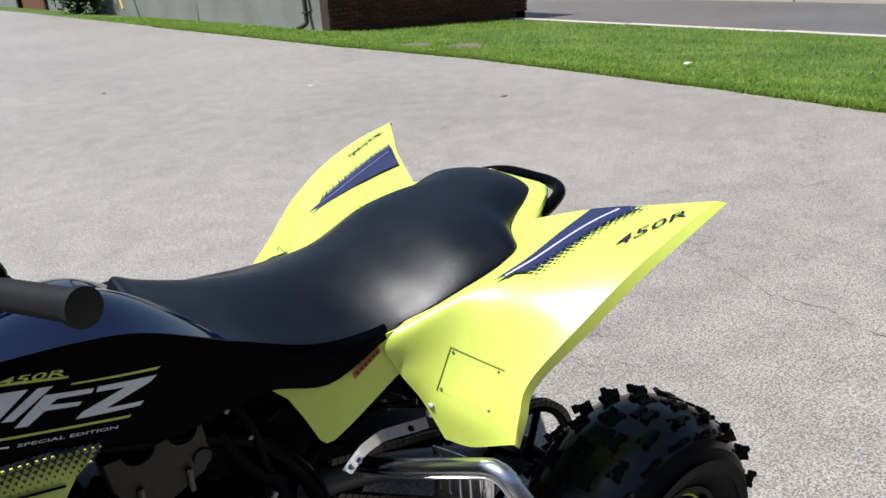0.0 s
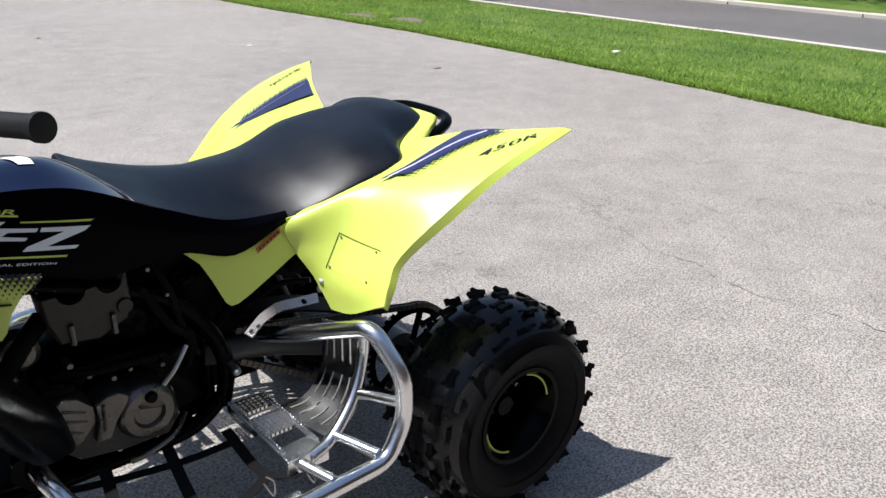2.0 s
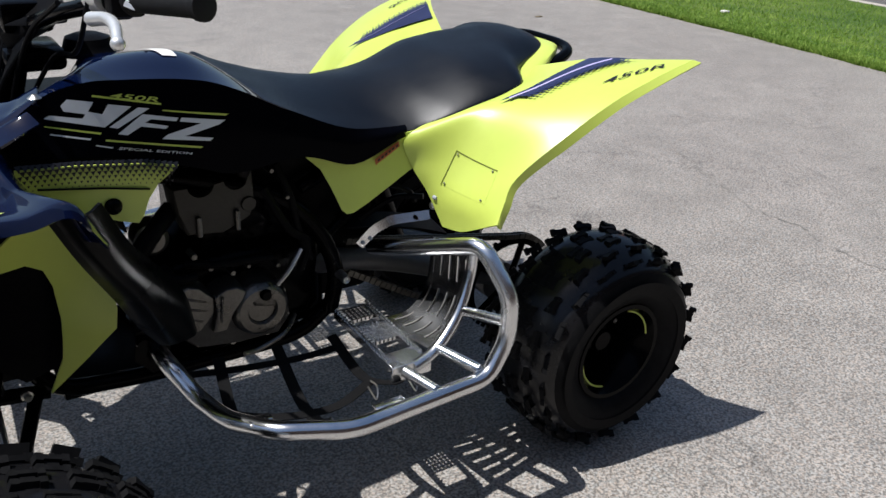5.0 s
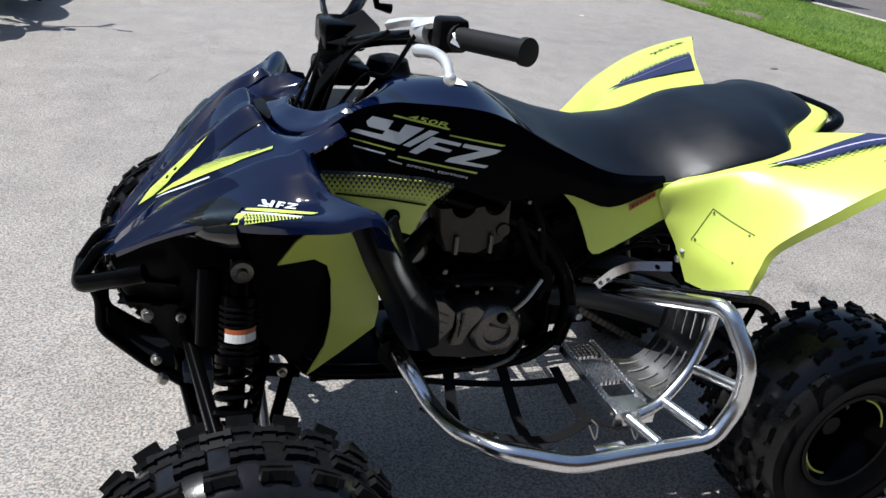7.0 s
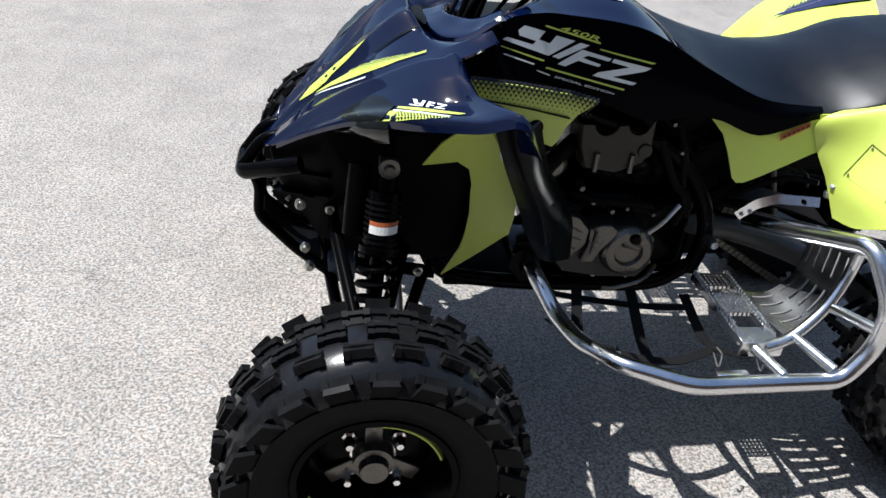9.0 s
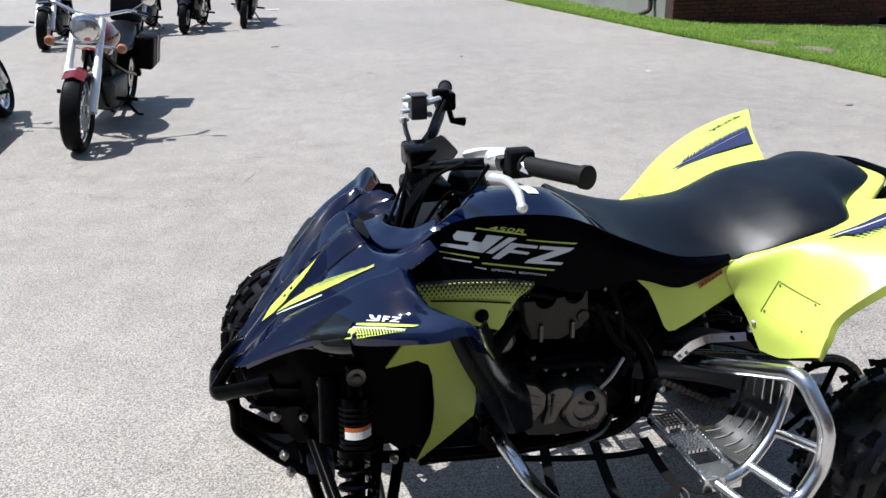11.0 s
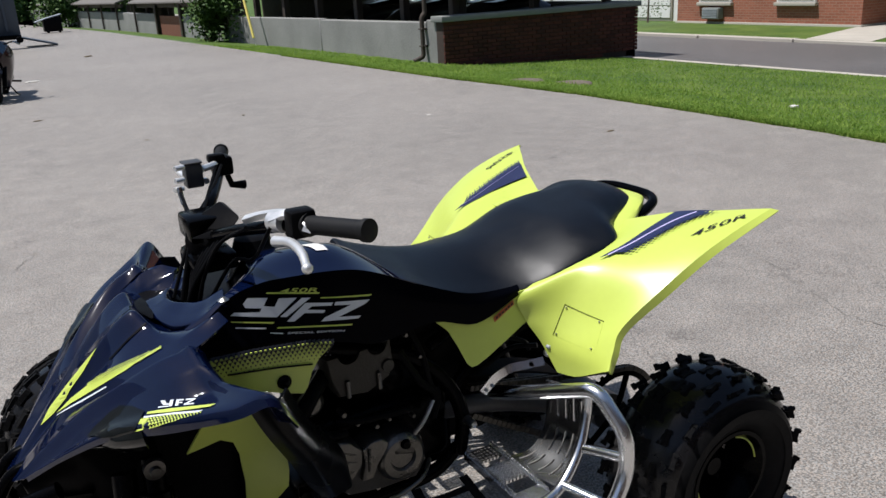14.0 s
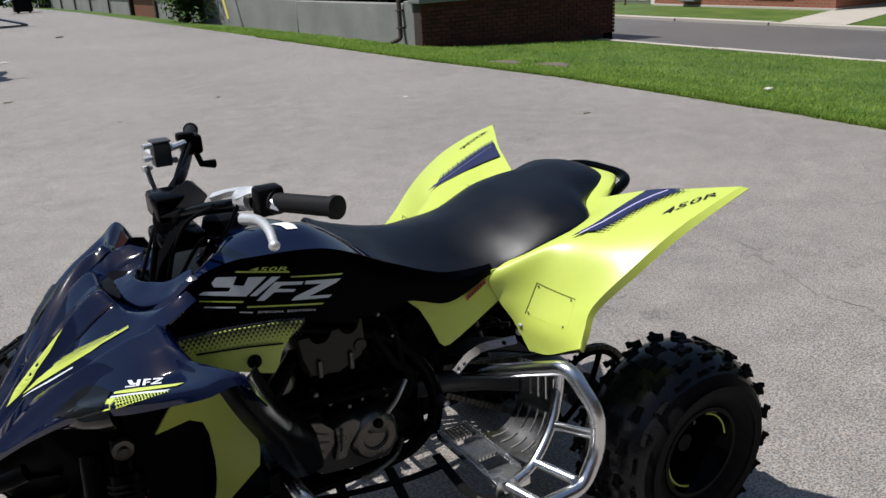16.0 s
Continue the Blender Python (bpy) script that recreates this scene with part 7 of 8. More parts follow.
engine_part("coolant_hose", lambda b: tube(b, spline([(-0.14, C - 0.13, 0.60), (-0.20, C - 0.17, 0.56), (-0.23, C - 0.16, 0.50), (-0.20, C - 0.13, 0.43)], 6), 0.017, 10), black_plastic)
engine_part("water_pump", lambda b: lathe(b, [(0.0, -0.015), (0.02, -0.014), (0.03, -0.004), (0.032, 0.03)], 22, "y", (-0.185, C - 0.155, 0.56)), cast_alloy, "bright cast pump cover")
engine_part("oil_hose", lambda b: tube(b, spline([(0.02, C - 0.16, 0.62), (0.06, C - 0.175, 0.54), (0.10, C - 0.17, 0.50), (0.09, C - 0.16, 0.44)], 6), 0.009, 8), black_plastic)
engine_part("oil_pipe", lambda b: tube(b, spline([(0.085, C - 0.175, 0.49), (0.055, C - 0.185, 0.455), (0.03, C - 0.185, 0.43)], 6), 0.005, 8), zinc)


def pivot_bolt(bm):
    lathe(bm, [(0.004, -0.010), (0.0075, -0.013), (0.009, -0.008), (0.0095, 0.0), (0.010, 0.02)], 20, "y", (0.167, C - 0.195, 0.416))


both("pivot_bolt", pivot_bolt, zinc, quad, "pale swingarm pivot bolt")


def mount_plate(bm):
    sheet(bm, [(-0.235, 0.40), (-0.20, 0.41), (-0.18, 0.36), (-0.185, 0.315), (-0.215, 0.31), (-0.245, 0.345)], lambda x, z: C - 0.185, 0.006, 0.2)
    for x, z in ((-0.208, 0.344), (-0.228, 0.378)):
        lathe(bm, [(0.005, -0.008), (0.012, -0.008), (0.013, 0.0)], 14, "y", (x, C - 0.19, z))


both("mount_plate", mount_plate, black_paint, quad)

# ---- rear end ----
bm = bmesh.new()
for s in (-1, 1):
    tube(bm, rounded([(0.14, C + s * 0.10, 0.416), (0.30, C + s * 0.10, 0.39), (0.62, C + s * 0.085, 0.26)], 0.1, 4), 0.026, 12)
tube(bm, [(0.645, C - 0.10, 0.243), (0.645, C + 0.10, 0.243)], 0.05, 20)
part("swingarm", bm, mat("grey_painted_steel", (0.08, 0.08, 0.082), 0.4, 0.3, vary=0.15), quad, "grey steel swingarm")
bm = bmesh.new()
tube(bm, [(RX, C - R_Y + 0.06, 0.24), (RX, C + R_Y - 0.06, 0.24)], 0.02, 14)
for s in (-1, 1):
    lathe(bm, [(0.02, 0), (0.045, 0), (0.045, 0.05), (0.02, 0.05)], 18, "y", (RX, C + s * (R_Y - 0.09) - 0.025, 0.24))
part("rear_axle", bm, black_paint, quad, "black rear axle")
bm = bmesh.new()
SP = (0.66, C - 0.115, 0.243)
lathe(bm, [(0.105, -0.004), (0.12, -0.004), (0.12, 0.004), (0.105, 0.004)], 48, "y", SP, closed=True)
for k in range(5):
    a = k * 2 * math.pi / 5
    tube(bm, [(SP[0] + 0.03 * math.cos(a), SP[1], SP[2] + 0.03 * math.sin(a)), (SP[0] + 0.108 * math.cos(a), SP[1], SP[2] + 0.108 * math.sin(a))], 0.008, 8)
for k in range(38):
    a = k * 2 * math.pi / 38
    m = Matrix.Translation(SP) @ Matrix.Rotation(-a, 4, "Y")
    box(bm, (0.118, -0.003, -0.005), (0.128, 0.003, 0.005), 0, m)
part("sprocket", bm, black_paint, quad, "black five-spoke rear sprocket")
bm = bmesh.new()
path = [Vector((0.21, C - 0.115, 0.455)), Vector((SP[0], C - 0.115, SP[2] + 0.126))]
arc = [Vector((SP[0] + 0.126 * math.sin(a), C - 0.115, SP[2] + 0.126 * math.cos(a))) for a in np.linspace(0, math.pi, 24)]
back = [Vector((SP[0], C - 0.115, SP[2] - 0.126)), Vector((0.21, C - 0.115, 0.385))]
line = [path[0].lerp(path[1], k / 34) for k in range(34)] + arc + [back[0].lerp(back[1], k / 34 + 0.02) for k in range(34)]
for p, q in zip(line, line[1:]):
    d = q - p
    m = Matrix.Translation((p + q) / 2) @ d.to_track_quat("X", "Z").to_matrix().to_4x4()
    box(bm, (-d.length * 0.42, -0.008, -0.0065), (d.length * 0.42, -0.004, 0.0065), 0, m)
    box(bm, (-d.length * 0.42, 0.004, -0.0065), (d.length * 0.42, 0.008, 0.0065), 0, m)
    box(bm, (-0.004, -0.004, -0.004), (0.004, 0.004, 0.004), 0, m)
ch = part("chain", bm, chain_steel, quad, "dark oily drive chain")
tagged(ch, kind="stuff")
bm = bmesh.new()
patch(bm, [[(0.20, C - 0.145, 0.50), (0.20, C - 0.09, 0.51)], [(0.34, C - 0.155, 0.475), (0.34, C - 0.09, 0.485)], [(0.44, C - 0.155, 0.44), (0.44, C - 0.09, 0.45)]], 4, 6, 0.005)
part("chain_guard", bm, black_plastic, quad)


def bracket(bm):
    strip(bm, rounded([(0.204, -0.149, 0.477), (0.232, -0.156, 0.508), (0.263, -0.168, 0.527), (0.331, -0.206, 0.541)], 0.010, 3), 0.019, 0.005, (0.15, -0.85, 0.45))


brs = both("fender_bracket", bracket, alloy, quad, "bent aluminium mudguard bracket")
for k in (0, 1):
    for p, m in (((0.210, -0.153, 0.484), grey_steel), ((0.224, -0.157, 0.492), grey_steel), ((0.305, -0.196, 0.536), black_paint), ((0.322, -0.236, 0.590), grey_steel)):
        bm = bmesh.new()
        lathe(bm, [(0.0, -0.005), (0.0032, -0.005), (0.0045, 0.0), (0.0045, 0.004)], 8, "y", p)
        part("bolt", mirror(bm) if k else bm, m, brs[k])
bm = bmesh.new()
tube(bm, [(0.30, C + 0.02, 0.62), (0.40, C + 0.02, 0.36)], [0.045, 0.035], 16)
part("rear_shock", bm, black_paint, quad)
for c in (((0.20, -0.13, 0.56), (0.25, -0.16, 0.60), (0.30, -0.17, 0.585), (0.33, -0.15, 0.55)), ((0.22, -0.12, 0.52), (0.28, -0.15, 0.565), (0.325, -0.19, 0.575))):
    bm = bmesh.new()
    tube(bm, spline(c, 8), 0.006, 8)
    part("hose", bm, black_plastic, quad)
bm = bmesh.new()
tube(bm, [(0.30, C + 0.14, 0.50), (0.72, C + 0.19, 0.62)], [0.05, 0.055], 20)
part("silencer", bm, alloy, quad, "aluminium exhaust silencer")


# ---- side bars with heel guards, pegs and nets ----
NERF = [(-0.21, -0.115, 0.365), (-0.200, -0.20, 0.356), (-0.172, -0.26, 0.312), (-0.150, -0.345, 0.312), (-0.093, -0.432, 0.326), (0.02, -0.475, 0.316), (0.302, -0.470, 0.322), (0.349, -0.460, 0.388), (0.351, -0.455, 0.470), (0.329, -0.390, 0.551), (0.268, -0.20, 0.479), (0.25, -0.12, 0.45)]


def nerf_tube(bm):
    tube(bm, rounded(NERF, 0.030, 6), 0.0165, 16)


def inner_tube(bm):
    tube(bm, rounded([(0.343, -0.345, 0.515), (0.345, -0.34, 0.475), (0.31, -0.36, 0.403), (0.242, -0.382, 0.345), (0.185, -0.395, 0.338)], 0.05, 6), 0.0115, 12)


CROSS = [((0.312, -0.36, 0.405), (0.338, -0.455, 0.424)), ((0.245, -0.381, 0.354), (0.283, -0.465, 0.343)), ((0.165, -0.40, 0.339), (0.188, -0.468, 0.332))]
PLATE = [
    [(0.215, -0.215, 0.338), (0.228, -0.30, 0.338), (0.238, -0.378, 0.345)],
    [(0.275, -0.225, 0.345), (0.283, -0.30, 0.350), (0.292, -0.368, 0.362)],
    [(0.318, -0.222, 0.385), (0.326, -0.29, 0.392), (0.330, -0.350, 0.405)],
    [(0.335, -0.212, 0.44), (0.342, -0.275, 0.448), (0.346, -0.338, 0.458)],
    [(0.340, -0.205, 0.492), (0.346, -0.268, 0.505), (0.348, -0.332, 0.515)],
]


def heel_plate(bm):
    grid = patch(bm, PLATE, 20, 9, 0)
    n, m = len(grid), len(grid[0])
    cut = []
    for f in bm.faces:
        f.material_index = 0
    bm.verts.index_update()
    idx = {}
    for i, col in enumerate(grid):
        for j, v in enumerate(col):
            idx[v] = (i, j)
    for f in bm.faces:
        i = min(idx[v][0] for v in f.verts)
        j = min(idx[v][1] for v in f.verts)
        if i % 8 in (3, 4) and 3 < i < n - 4 and (3 <= j <= 9 or 12 <= j <= 19 or 24 <= j <= 31):
            cut.append(f)
    bmesh.ops.delete(bm, geom=cut, context="FACES")
    bmesh.ops.recalc_face_normals(bm, faces=bm.faces)
    bmesh.ops.solidify(bm, geom=bm.faces[:], thickness=0.003)


def peg(bm):
    for x in (0.150, 0.218):
        box(bm, (x - 0.004, -0.372, 0.325), (x + 0.004, -0.150, 0.342), 0.001, seg=1)
        for i in range(22):
            y = -0.368 + i * 0.01
            vs = box(bm, (x - 0.004, y, 0.342), (x + 0.004, y + 0.007, 0.350))
            for v in vs:
                if v.co.z > 0.345:
                    v.co.y = y + 0.0035 + (v.co.y - y - 0.0035) * 0.35
    box(bm, (0.140, -0.397, 0.318), (0.224, -0.391, 0.350), 0.001, seg=1)
    box(bm, (0.144, -0.3905, 0.336), (0.220, -0.352, 0.346), 0.001, seg=1)
    box(bm, (0.154, -0.3515, 0.330), (0.214, -0.335, 0.340), 0.001, seg=1)
    # perforated treads between the toothed bars
    for y0, y1 in ((-0.290, -0.222), (-0.198, -0.150)):
        for j in range(7):
            x = 0.154 + j * 0.0093
            box(bm, (x, y0, 0.333), (x + 0.0042, y1, 0.340))
        n = int((y1 - y0) / 0.0105)
        for i in range(n + 1):
            y = y0 + (y1 - y0 - 0.0042) * i / n
            box(bm, (0.154, y, 0.3325), (0.214, y + 0.0042, 0.3395))
    for i in range(7):
        for j in range(5):
            y, x = -0.284 + i * 0.0095, 0.1653 + j * 0.0093
            bmesh.ops.create_cone(bm, cap_ends=False, segments=5, radius1=0.003, radius2=0.0012, depth=0.006, matrix=Matrix.Translation((x, y, 0.343)))


def net(bm):
    inn, out = [], []
    for k in range(9):
        t = k / 8
        inn.append(Vector((-0.17, -0.135, 0.305)).lerp(Vector((0.13, -0.17, 0.30)), t))
    bar = [Vector(p) for p in spline([(-0.16, -0.25, 0.30), (-0.13, -0.36, 0.305), (-0.06, -0.44, 0.31), (0.05, -0.465, 0.31), (0.15, -0.41, 0.325)], 2)]
    for k in range(9):
        out.append(bar[k])
    for k in (2, 5, 8):
        a, b = inn[k], out[k]
        mid = a.lerp(b, 0.5) - Vector((0, 0, 0.045))
        strip(bm, spline([a, mid, b], 6), 0.022, 0.002)
    for t in (0.12, 0.62):
        strip(bm, spline([a.lerp(b, t) - Vector((0, 0, 0.04 * math.sin(math.pi * t))) for a, b in zip(inn, out)], 3), 0.020, 0.002)


def tie_at(p):
    def make(bm):
        tube(bm, spline([Vector(p), Vector(p) + Vector((0.012, -0.01, -0.025)), Vector(p) + Vector((0.022, 0.005, -0.01)), Vector(p) + Vector((0.01, 0.01, 0.004))], 5), 0.0018, 6)
    return make



LUGS = (((-0.03, -0.452, 0.322), 0.03), ((0.10, -0.462, 0.326), 0.03), ((-0.11, -0.40, 0.33), 0.02))


bars = both("side_bar", nerf_tube, alloy, quad, "polished aluminium side bar with heel guard and peg")
for k in (0, 1):
    for name, make, m, lab in (("inner_tube", inner_tube, alloy, ""), ("heel_guard", heel_plate, alloy, "slotted aluminium heel guard"), ("foot_peg", peg, alloy, "toothed aluminium foot peg"), ("net", net, webbing, "black webbing foot net"), *[("net_tie", tie_at(p), zinc, "") for p in ((0.165, -0.41, 0.33), (0.10, -0.38, 0.315), (-0.13, -0.37, 0.315))]):
        bm = bmesh.new()
        make(bm)
        if k:
            mirror(bm)
        part(name, bm, m, bars[k], lab)
    for p, d in LUGS:
        bm = bmesh.new()
        box(bm, (p[0] - d, p[1] - 0.004, p[2] - 0.006), (p[0] + d, p[1] + 0.016, p[2] + 0.004), 0.003)
        part("lug", mirror(bm) if k else bm, alloy, bars[k])
    for a, b in CROSS:
        bm = bmesh.new()
        tube(bm, [a, b], 0.0105, 12)
        if k:
            mirror(bm)
        part("cross_tube", bm, alloy, bars[k])


# ---- motorcycles ----
def motorcycle(label, front, rear, style, paint, lean=9.0, group="motorcycles parked in the yard"):
    """A parked motorcycle between its two wheels' contact points."""
    f, r = Vector((*front, 0)), Vector((*rear, 0))
    d = f - r
    size = 0.80 if style == "sport" else 0.84
    L = d.length / size
    m = Matrix.Translation(r) @ Matrix.Rotation(math.atan2(d.y, d.x), 4, "Z") @ Matrix.Rotation(-radians(lean), 4, "X") @ Matrix.Scale(size, 4)
    bike = thing("motorcycle", label, "motorcycle", group)
    sport = style == "sport"
    R = 0.30 if sport else 0.32

    def add(name, make, material, lab="", parent=bike, angle=40):
        bm = bmesh.new()
        make(bm)
        bmesh.ops.transform(bm, matrix=m, verts=bm.verts)
        return part(name, bm, material, parent, lab, angle=angle)

    for x, w in ((L, 0.06 if sport else 0.074), (0.0, 0.09 if sport else 0.10)):
        at = (x, 0, R)
        wh = add("wheel", lambda bm: lathe(bm, [(R - 0.09, -w * 0.5), (R - 0.075, -w * 0.6), (R - 0.085, 0), (R - 0.075, w * 0.6), (R - 0.09, w * 0.5), (R - 0.10, 0)], 32, "y", at, closed=True), chrome if not sport else black_paint)
        add("tyre", lambda bm: lathe(bm, [(R - 0.075, -w * 0.7), (R - 0.04, -w), (R - 0.012, -w * 0.75), (R, 0), (R - 0.012, w * 0.75), (R - 0.04, w), (R - 0.075, w * 0.7), (R - 0.082, 0)], 40, "y", at, closed=True), rubber, "", wh)

        def spokes(bm):
            lathe(bm, [(0.02, -0.05), (0.045, -0.04), (0.045, 0.04), (0.02, 0.05)], 14, "y", at)
            for k in range(5 if sport else 7):
                a = k * 2 * math.pi / (5 if sport else 7)
                tube(bm, [(x + 0.03 * math.cos(a), 0, R + 0.03 * math.sin(a)), (x + (R - 0.09) * math.cos(a), 0, R + (R - 0.09) * math.sin(a))], 0.013, 6)
        add("spokes", spokes, chrome if not sport else black_paint, "", wh)
        for sy in (-1, 1):
            add("brake_disc", lambda bm: lathe(bm, [(0.07, 0.0), (0.14, 0.0), (0.14, 0.005), (0.07, 0.005)], 24, "y", (x, sy * (w * 0.5 + 0.02), R), closed=True), zinc, "", wh)
    rake = 0.30 if sport else 0.42
    top = Vector((L - rake, 0, 0.98 if sport else 1.0))
    for sy in (-1, 1):
        add("fork_leg", lambda bm: tube(bm, [(L, sy * 0.105, R), (L - rake * 0.45, sy * 0.105, R + 0.32), (L - rake * 0.46, sy * 0.105, R + 0.33), (top.x, sy * 0.10, top.z)], [0.036, 0.036, 0.030, 0.030], 12), satin if not sport else black_paint, "silver fork leg" if not sport else "")

    def guard(bm):
        rows = []
        for a in np.linspace(1.05 if not sport else 0.9, 2.35, 7):
            q = R + 0.025
            rows.append([(L + q * math.cos(a), y, R + q * math.sin(a) - abs(y) * 0.35) for y in (-0.08, -0.04, 0, 0.04, 0.08)])
        patch(bm, rows, 3, 2, 0.004)
    add("front_mudguard", guard, black_gloss if sport else paint, "glossy mudguard")

    def rear_guard(bm):
        rows = []
        for a in np.linspace(0.9, 2.7, 7):
            q = R + 0.03
            rows.append([(q * math.cos(a), y, R + q * math.sin(a) - abs(y) * 0.3) for y in (-0.11, -0.05, 0, 0.05, 0.11)])
        patch(bm, rows, 3, 2, 0.004)
    add("rear_mudguard", rear_guard, paint)

    eng = add("engine", lambda bm: box(bm, (L * 0.33, -0.16, 0.20), (L * 0.68, 0.16, 0.46), 0.05, seg=3), cast_dark if not sport else black_paint, "finned engine")
    for a in (-0.35, 0.35):
        mm = Matrix.Translation((L * 0.5, 0, 0.40)) @ Matrix.Rotation(a, 4, "Y")
        add("cylinder", lambda bm: box(bm, (-0.06, -0.09, 0.04), (0.06, 0.09, 0.29), 0.01, mm, 1), cast_dark if not sport else black_paint, "", eng)

    def exhaust(bm):
        for k, z in enumerate((0.24, 0.33) if not sport else (0.28,)):
            tube(bm, spline([(L * 0.68, -0.16, 0.45), (L * 0.62, -0.21, 0.30), (L * 0.4, -0.22, z), (0.02 - 0.1 * k, -0.24, z + 0.02)], 5), [0.025] * 8 + [0.045] * 8, 12)
    add("exhaust", exhaust, chrome, "chrome exhaust pipe")

    def tank(bm):
        rows = []
        for x, hw, z0, z1 in ((L * 0.72, 0.06, 0.74, 0.84), (L * 0.66, 0.14, 0.68, 0.92), (L * 0.54, 0.16, 0.66, 0.93), (L * 0.42, 0.10, 0.68, 0.84), (L * 0.38, 0.05, 0.70, 0.78)):
            rows.append([(x, -hw * 0.6, z0), (x, -hw, (z0 + z1) / 2), (x, -hw * 0.6, z1 - 0.02), (x, 0, z1), (x, hw * 0.6, z1 - 0.02), (x, hw, (z0 + z1) / 2), (x, hw * 0.6, z0)])
        patch(bm, rows, 4, 5, 0)
        bmesh.ops.holes_fill(bm, edges=[e for e in bm.edges if e.is_boundary], sides=0)
    add("fuel_tank", tank, paint, "glossy fuel tank", angle=60)

    def saddle(bm):
        rows = []
        for x, hw, z0, z1 in ((L * 0.42, 0.10, 0.66, 0.72), (L * 0.30, 0.17, 0.64, 0.71), (L * 0.16, 0.16, 0.68, 0.76), (0.0, 0.12, 0.72, 0.82), (-0.12, 0.07, 0.76, 0.82)):
            if sport:
                z0, z1 = z0 + 0.10 + (L * 0.4 - x) * 0.10, z1 + 0.09 + (L * 0.4 - x) * 0.10
                hw *= 0.8
            rows.append([(x, -hw, z0), (x, -hw * 0.9, z1 - 0.02), (x, 0, z1), (x, hw * 0.9, z1 - 0.02), (x, hw, z0)])
        patch(bm, rows, 4, 4, 0)
        bmesh.ops.holes_fill(bm, edges=[e for e in bm.edges if e.is_boundary], sides=0)
    add("saddle", saddle, vinyl, angle=60)

    def frame_tubes(bm):
        for sy in (-1, 1):
            tube(bm, rounded([(top.x + 0.02, 0, 0.82), (L * 0.62, sy * 0.12, 0.60), (L * 0.35, sy * 0.14, 0.45), (0.0, sy * 0.13, R)], 0.08), 0.02, 8)
            tube(bm, rounded([(top.x + 0.03, 0, 0.80), (L * 0.72, sy * 0.1, 0.3), (L * 0.6, sy * 0.12, 0.17), (L * 0.35, sy * 0.12, 0.17), (L * 0.3, sy * 0.14, 0.45)], 0.06), 0.018, 8)
            tube(bm, [(0.0, sy * 0.15, R), (L * 0.22, sy * 0.15, 0.66)], 0.03, 10)
    add("frame", frame_tubes, black_paint)
    bar_w = 0.34 if sport else 0.43
    add("handlebar", lambda bm: tube(bm, rounded([(top.x - 0.20, -bar_w, top.z + 0.05), (top.x - 0.08, -bar_w * 0.7, top.z + 0.09), (top.x, -0.08, top.z + 0.02), (top.x, 0.08, top.z + 0.02), (top.x - 0.08, bar_w * 0.7, top.z + 0.09), (top.x - 0.20, bar_w, top.z + 0.05)], 0.05), 0.014, 10), chrome if not sport else black_paint)
    for sy in (-1, 1):
        add("grip", lambda bm: tube(bm, [(top.x - 0.20, sy * bar_w, top.z + 0.05), (top.x - 0.115, sy * bar_w * 0.8, top.z + 0.078)], 0.02, 10), grip_rubber)
        add("lever", lambda bm: tube(bm, [(top.x - 0.06, sy * bar_w * 0.72, top.z + 0.08), (top.x - 0.12, sy * bar_w, top.z + 0.05)], 0.008, 6), chrome)
        mo = add("mirror", lambda bm: lathe(bm, [(0.0, 0.018), (0.05, 0.014), (0.058, 0.0), (0.05, -0.01), (0.0, -0.012)], 16, "x", (top.x + 0.02, sy * (bar_w + 0.02), top.z + (0.13 if sport else 0.21))), chrome if not sport else black_plastic)
        add("mirror_stem", lambda bm: tube(bm, [(top.x - 0.05, sy * bar_w * 0.7, top.z + 0.08), (top.x + 0.01, sy * (bar_w + 0.01), top.z + (0.12 if sport else 0.19))], 0.008, 6), chrome, "", mo)
        if not sport:
            add("turn_signal", lambda bm: lathe(bm, [(0.0, 0.045), (0.03, 0.038), (0.042, 0.01), (0.036, -0.03), (0.0, -0.045)], 14, "x", (L - rake * 0.72, sy * (0.27 if not sport else 0.22), 0.80)), amber, "amber turn signal")
            add("signal_stem", lambda bm: tube(bm, [(L - rake * 0.72, sy * 0.10, 0.80), (L - rake * 0.72, sy * 0.26, 0.80)], 0.011, 8), chrome)
        add("foot_peg", lambda bm: tube(bm, [(L * (0.62 if not sport else 0.3), sy * 0.16, 0.30), (L * (0.62 if not sport else 0.3), sy * 0.33, 0.31)], 0.018, 8), black_plastic)
    add("side_stand", lambda bm: tube(bm, [(L * 0.42, 0.15, 0.22), (L * 0.38, 0.26, 0.075), (L * 0.36, 0.30, 0.065)], 0.013, 8), black_paint)
    add("tail_lamp", lambda bm: box(bm, (-0.40 if not sport else -0.26, -0.06, 0.60 if not sport else 0.90), (-0.32 if not sport else -0.20, 0.06, 0.68 if not sport else 0.96), 0.02), red_paint)
    if sport:
        def fairing(bm):
            for sy in (-1, 1):
                patch(bm, [[(L - 0.02, sy * 0.03, 0.74), (L - 0.10, sy * 0.12, 0.90), (L - 0.30, sy * 0.17, 1.0)], [(L - 0.06, sy * 0.07, 0.66), (L - 0.18, sy * 0.20, 0.76), (L - 0.42, sy * 0.24, 0.86)], [(L - 0.20, sy * 0.13, 0.46), (L - 0.34, sy * 0.22, 0.52), (L - 0.60, sy * 0.24, 0.62)], [(L - 0.38, sy * 0.12, 0.26), (L - 0.50, sy * 0.18, 0.28), (L - 0.80, sy * 0.18, 0.36)]], 4, 4, 0.004)
        add("fairing", fairing, paint if paint is black_gloss else dark_maroon, "glossy fairing")
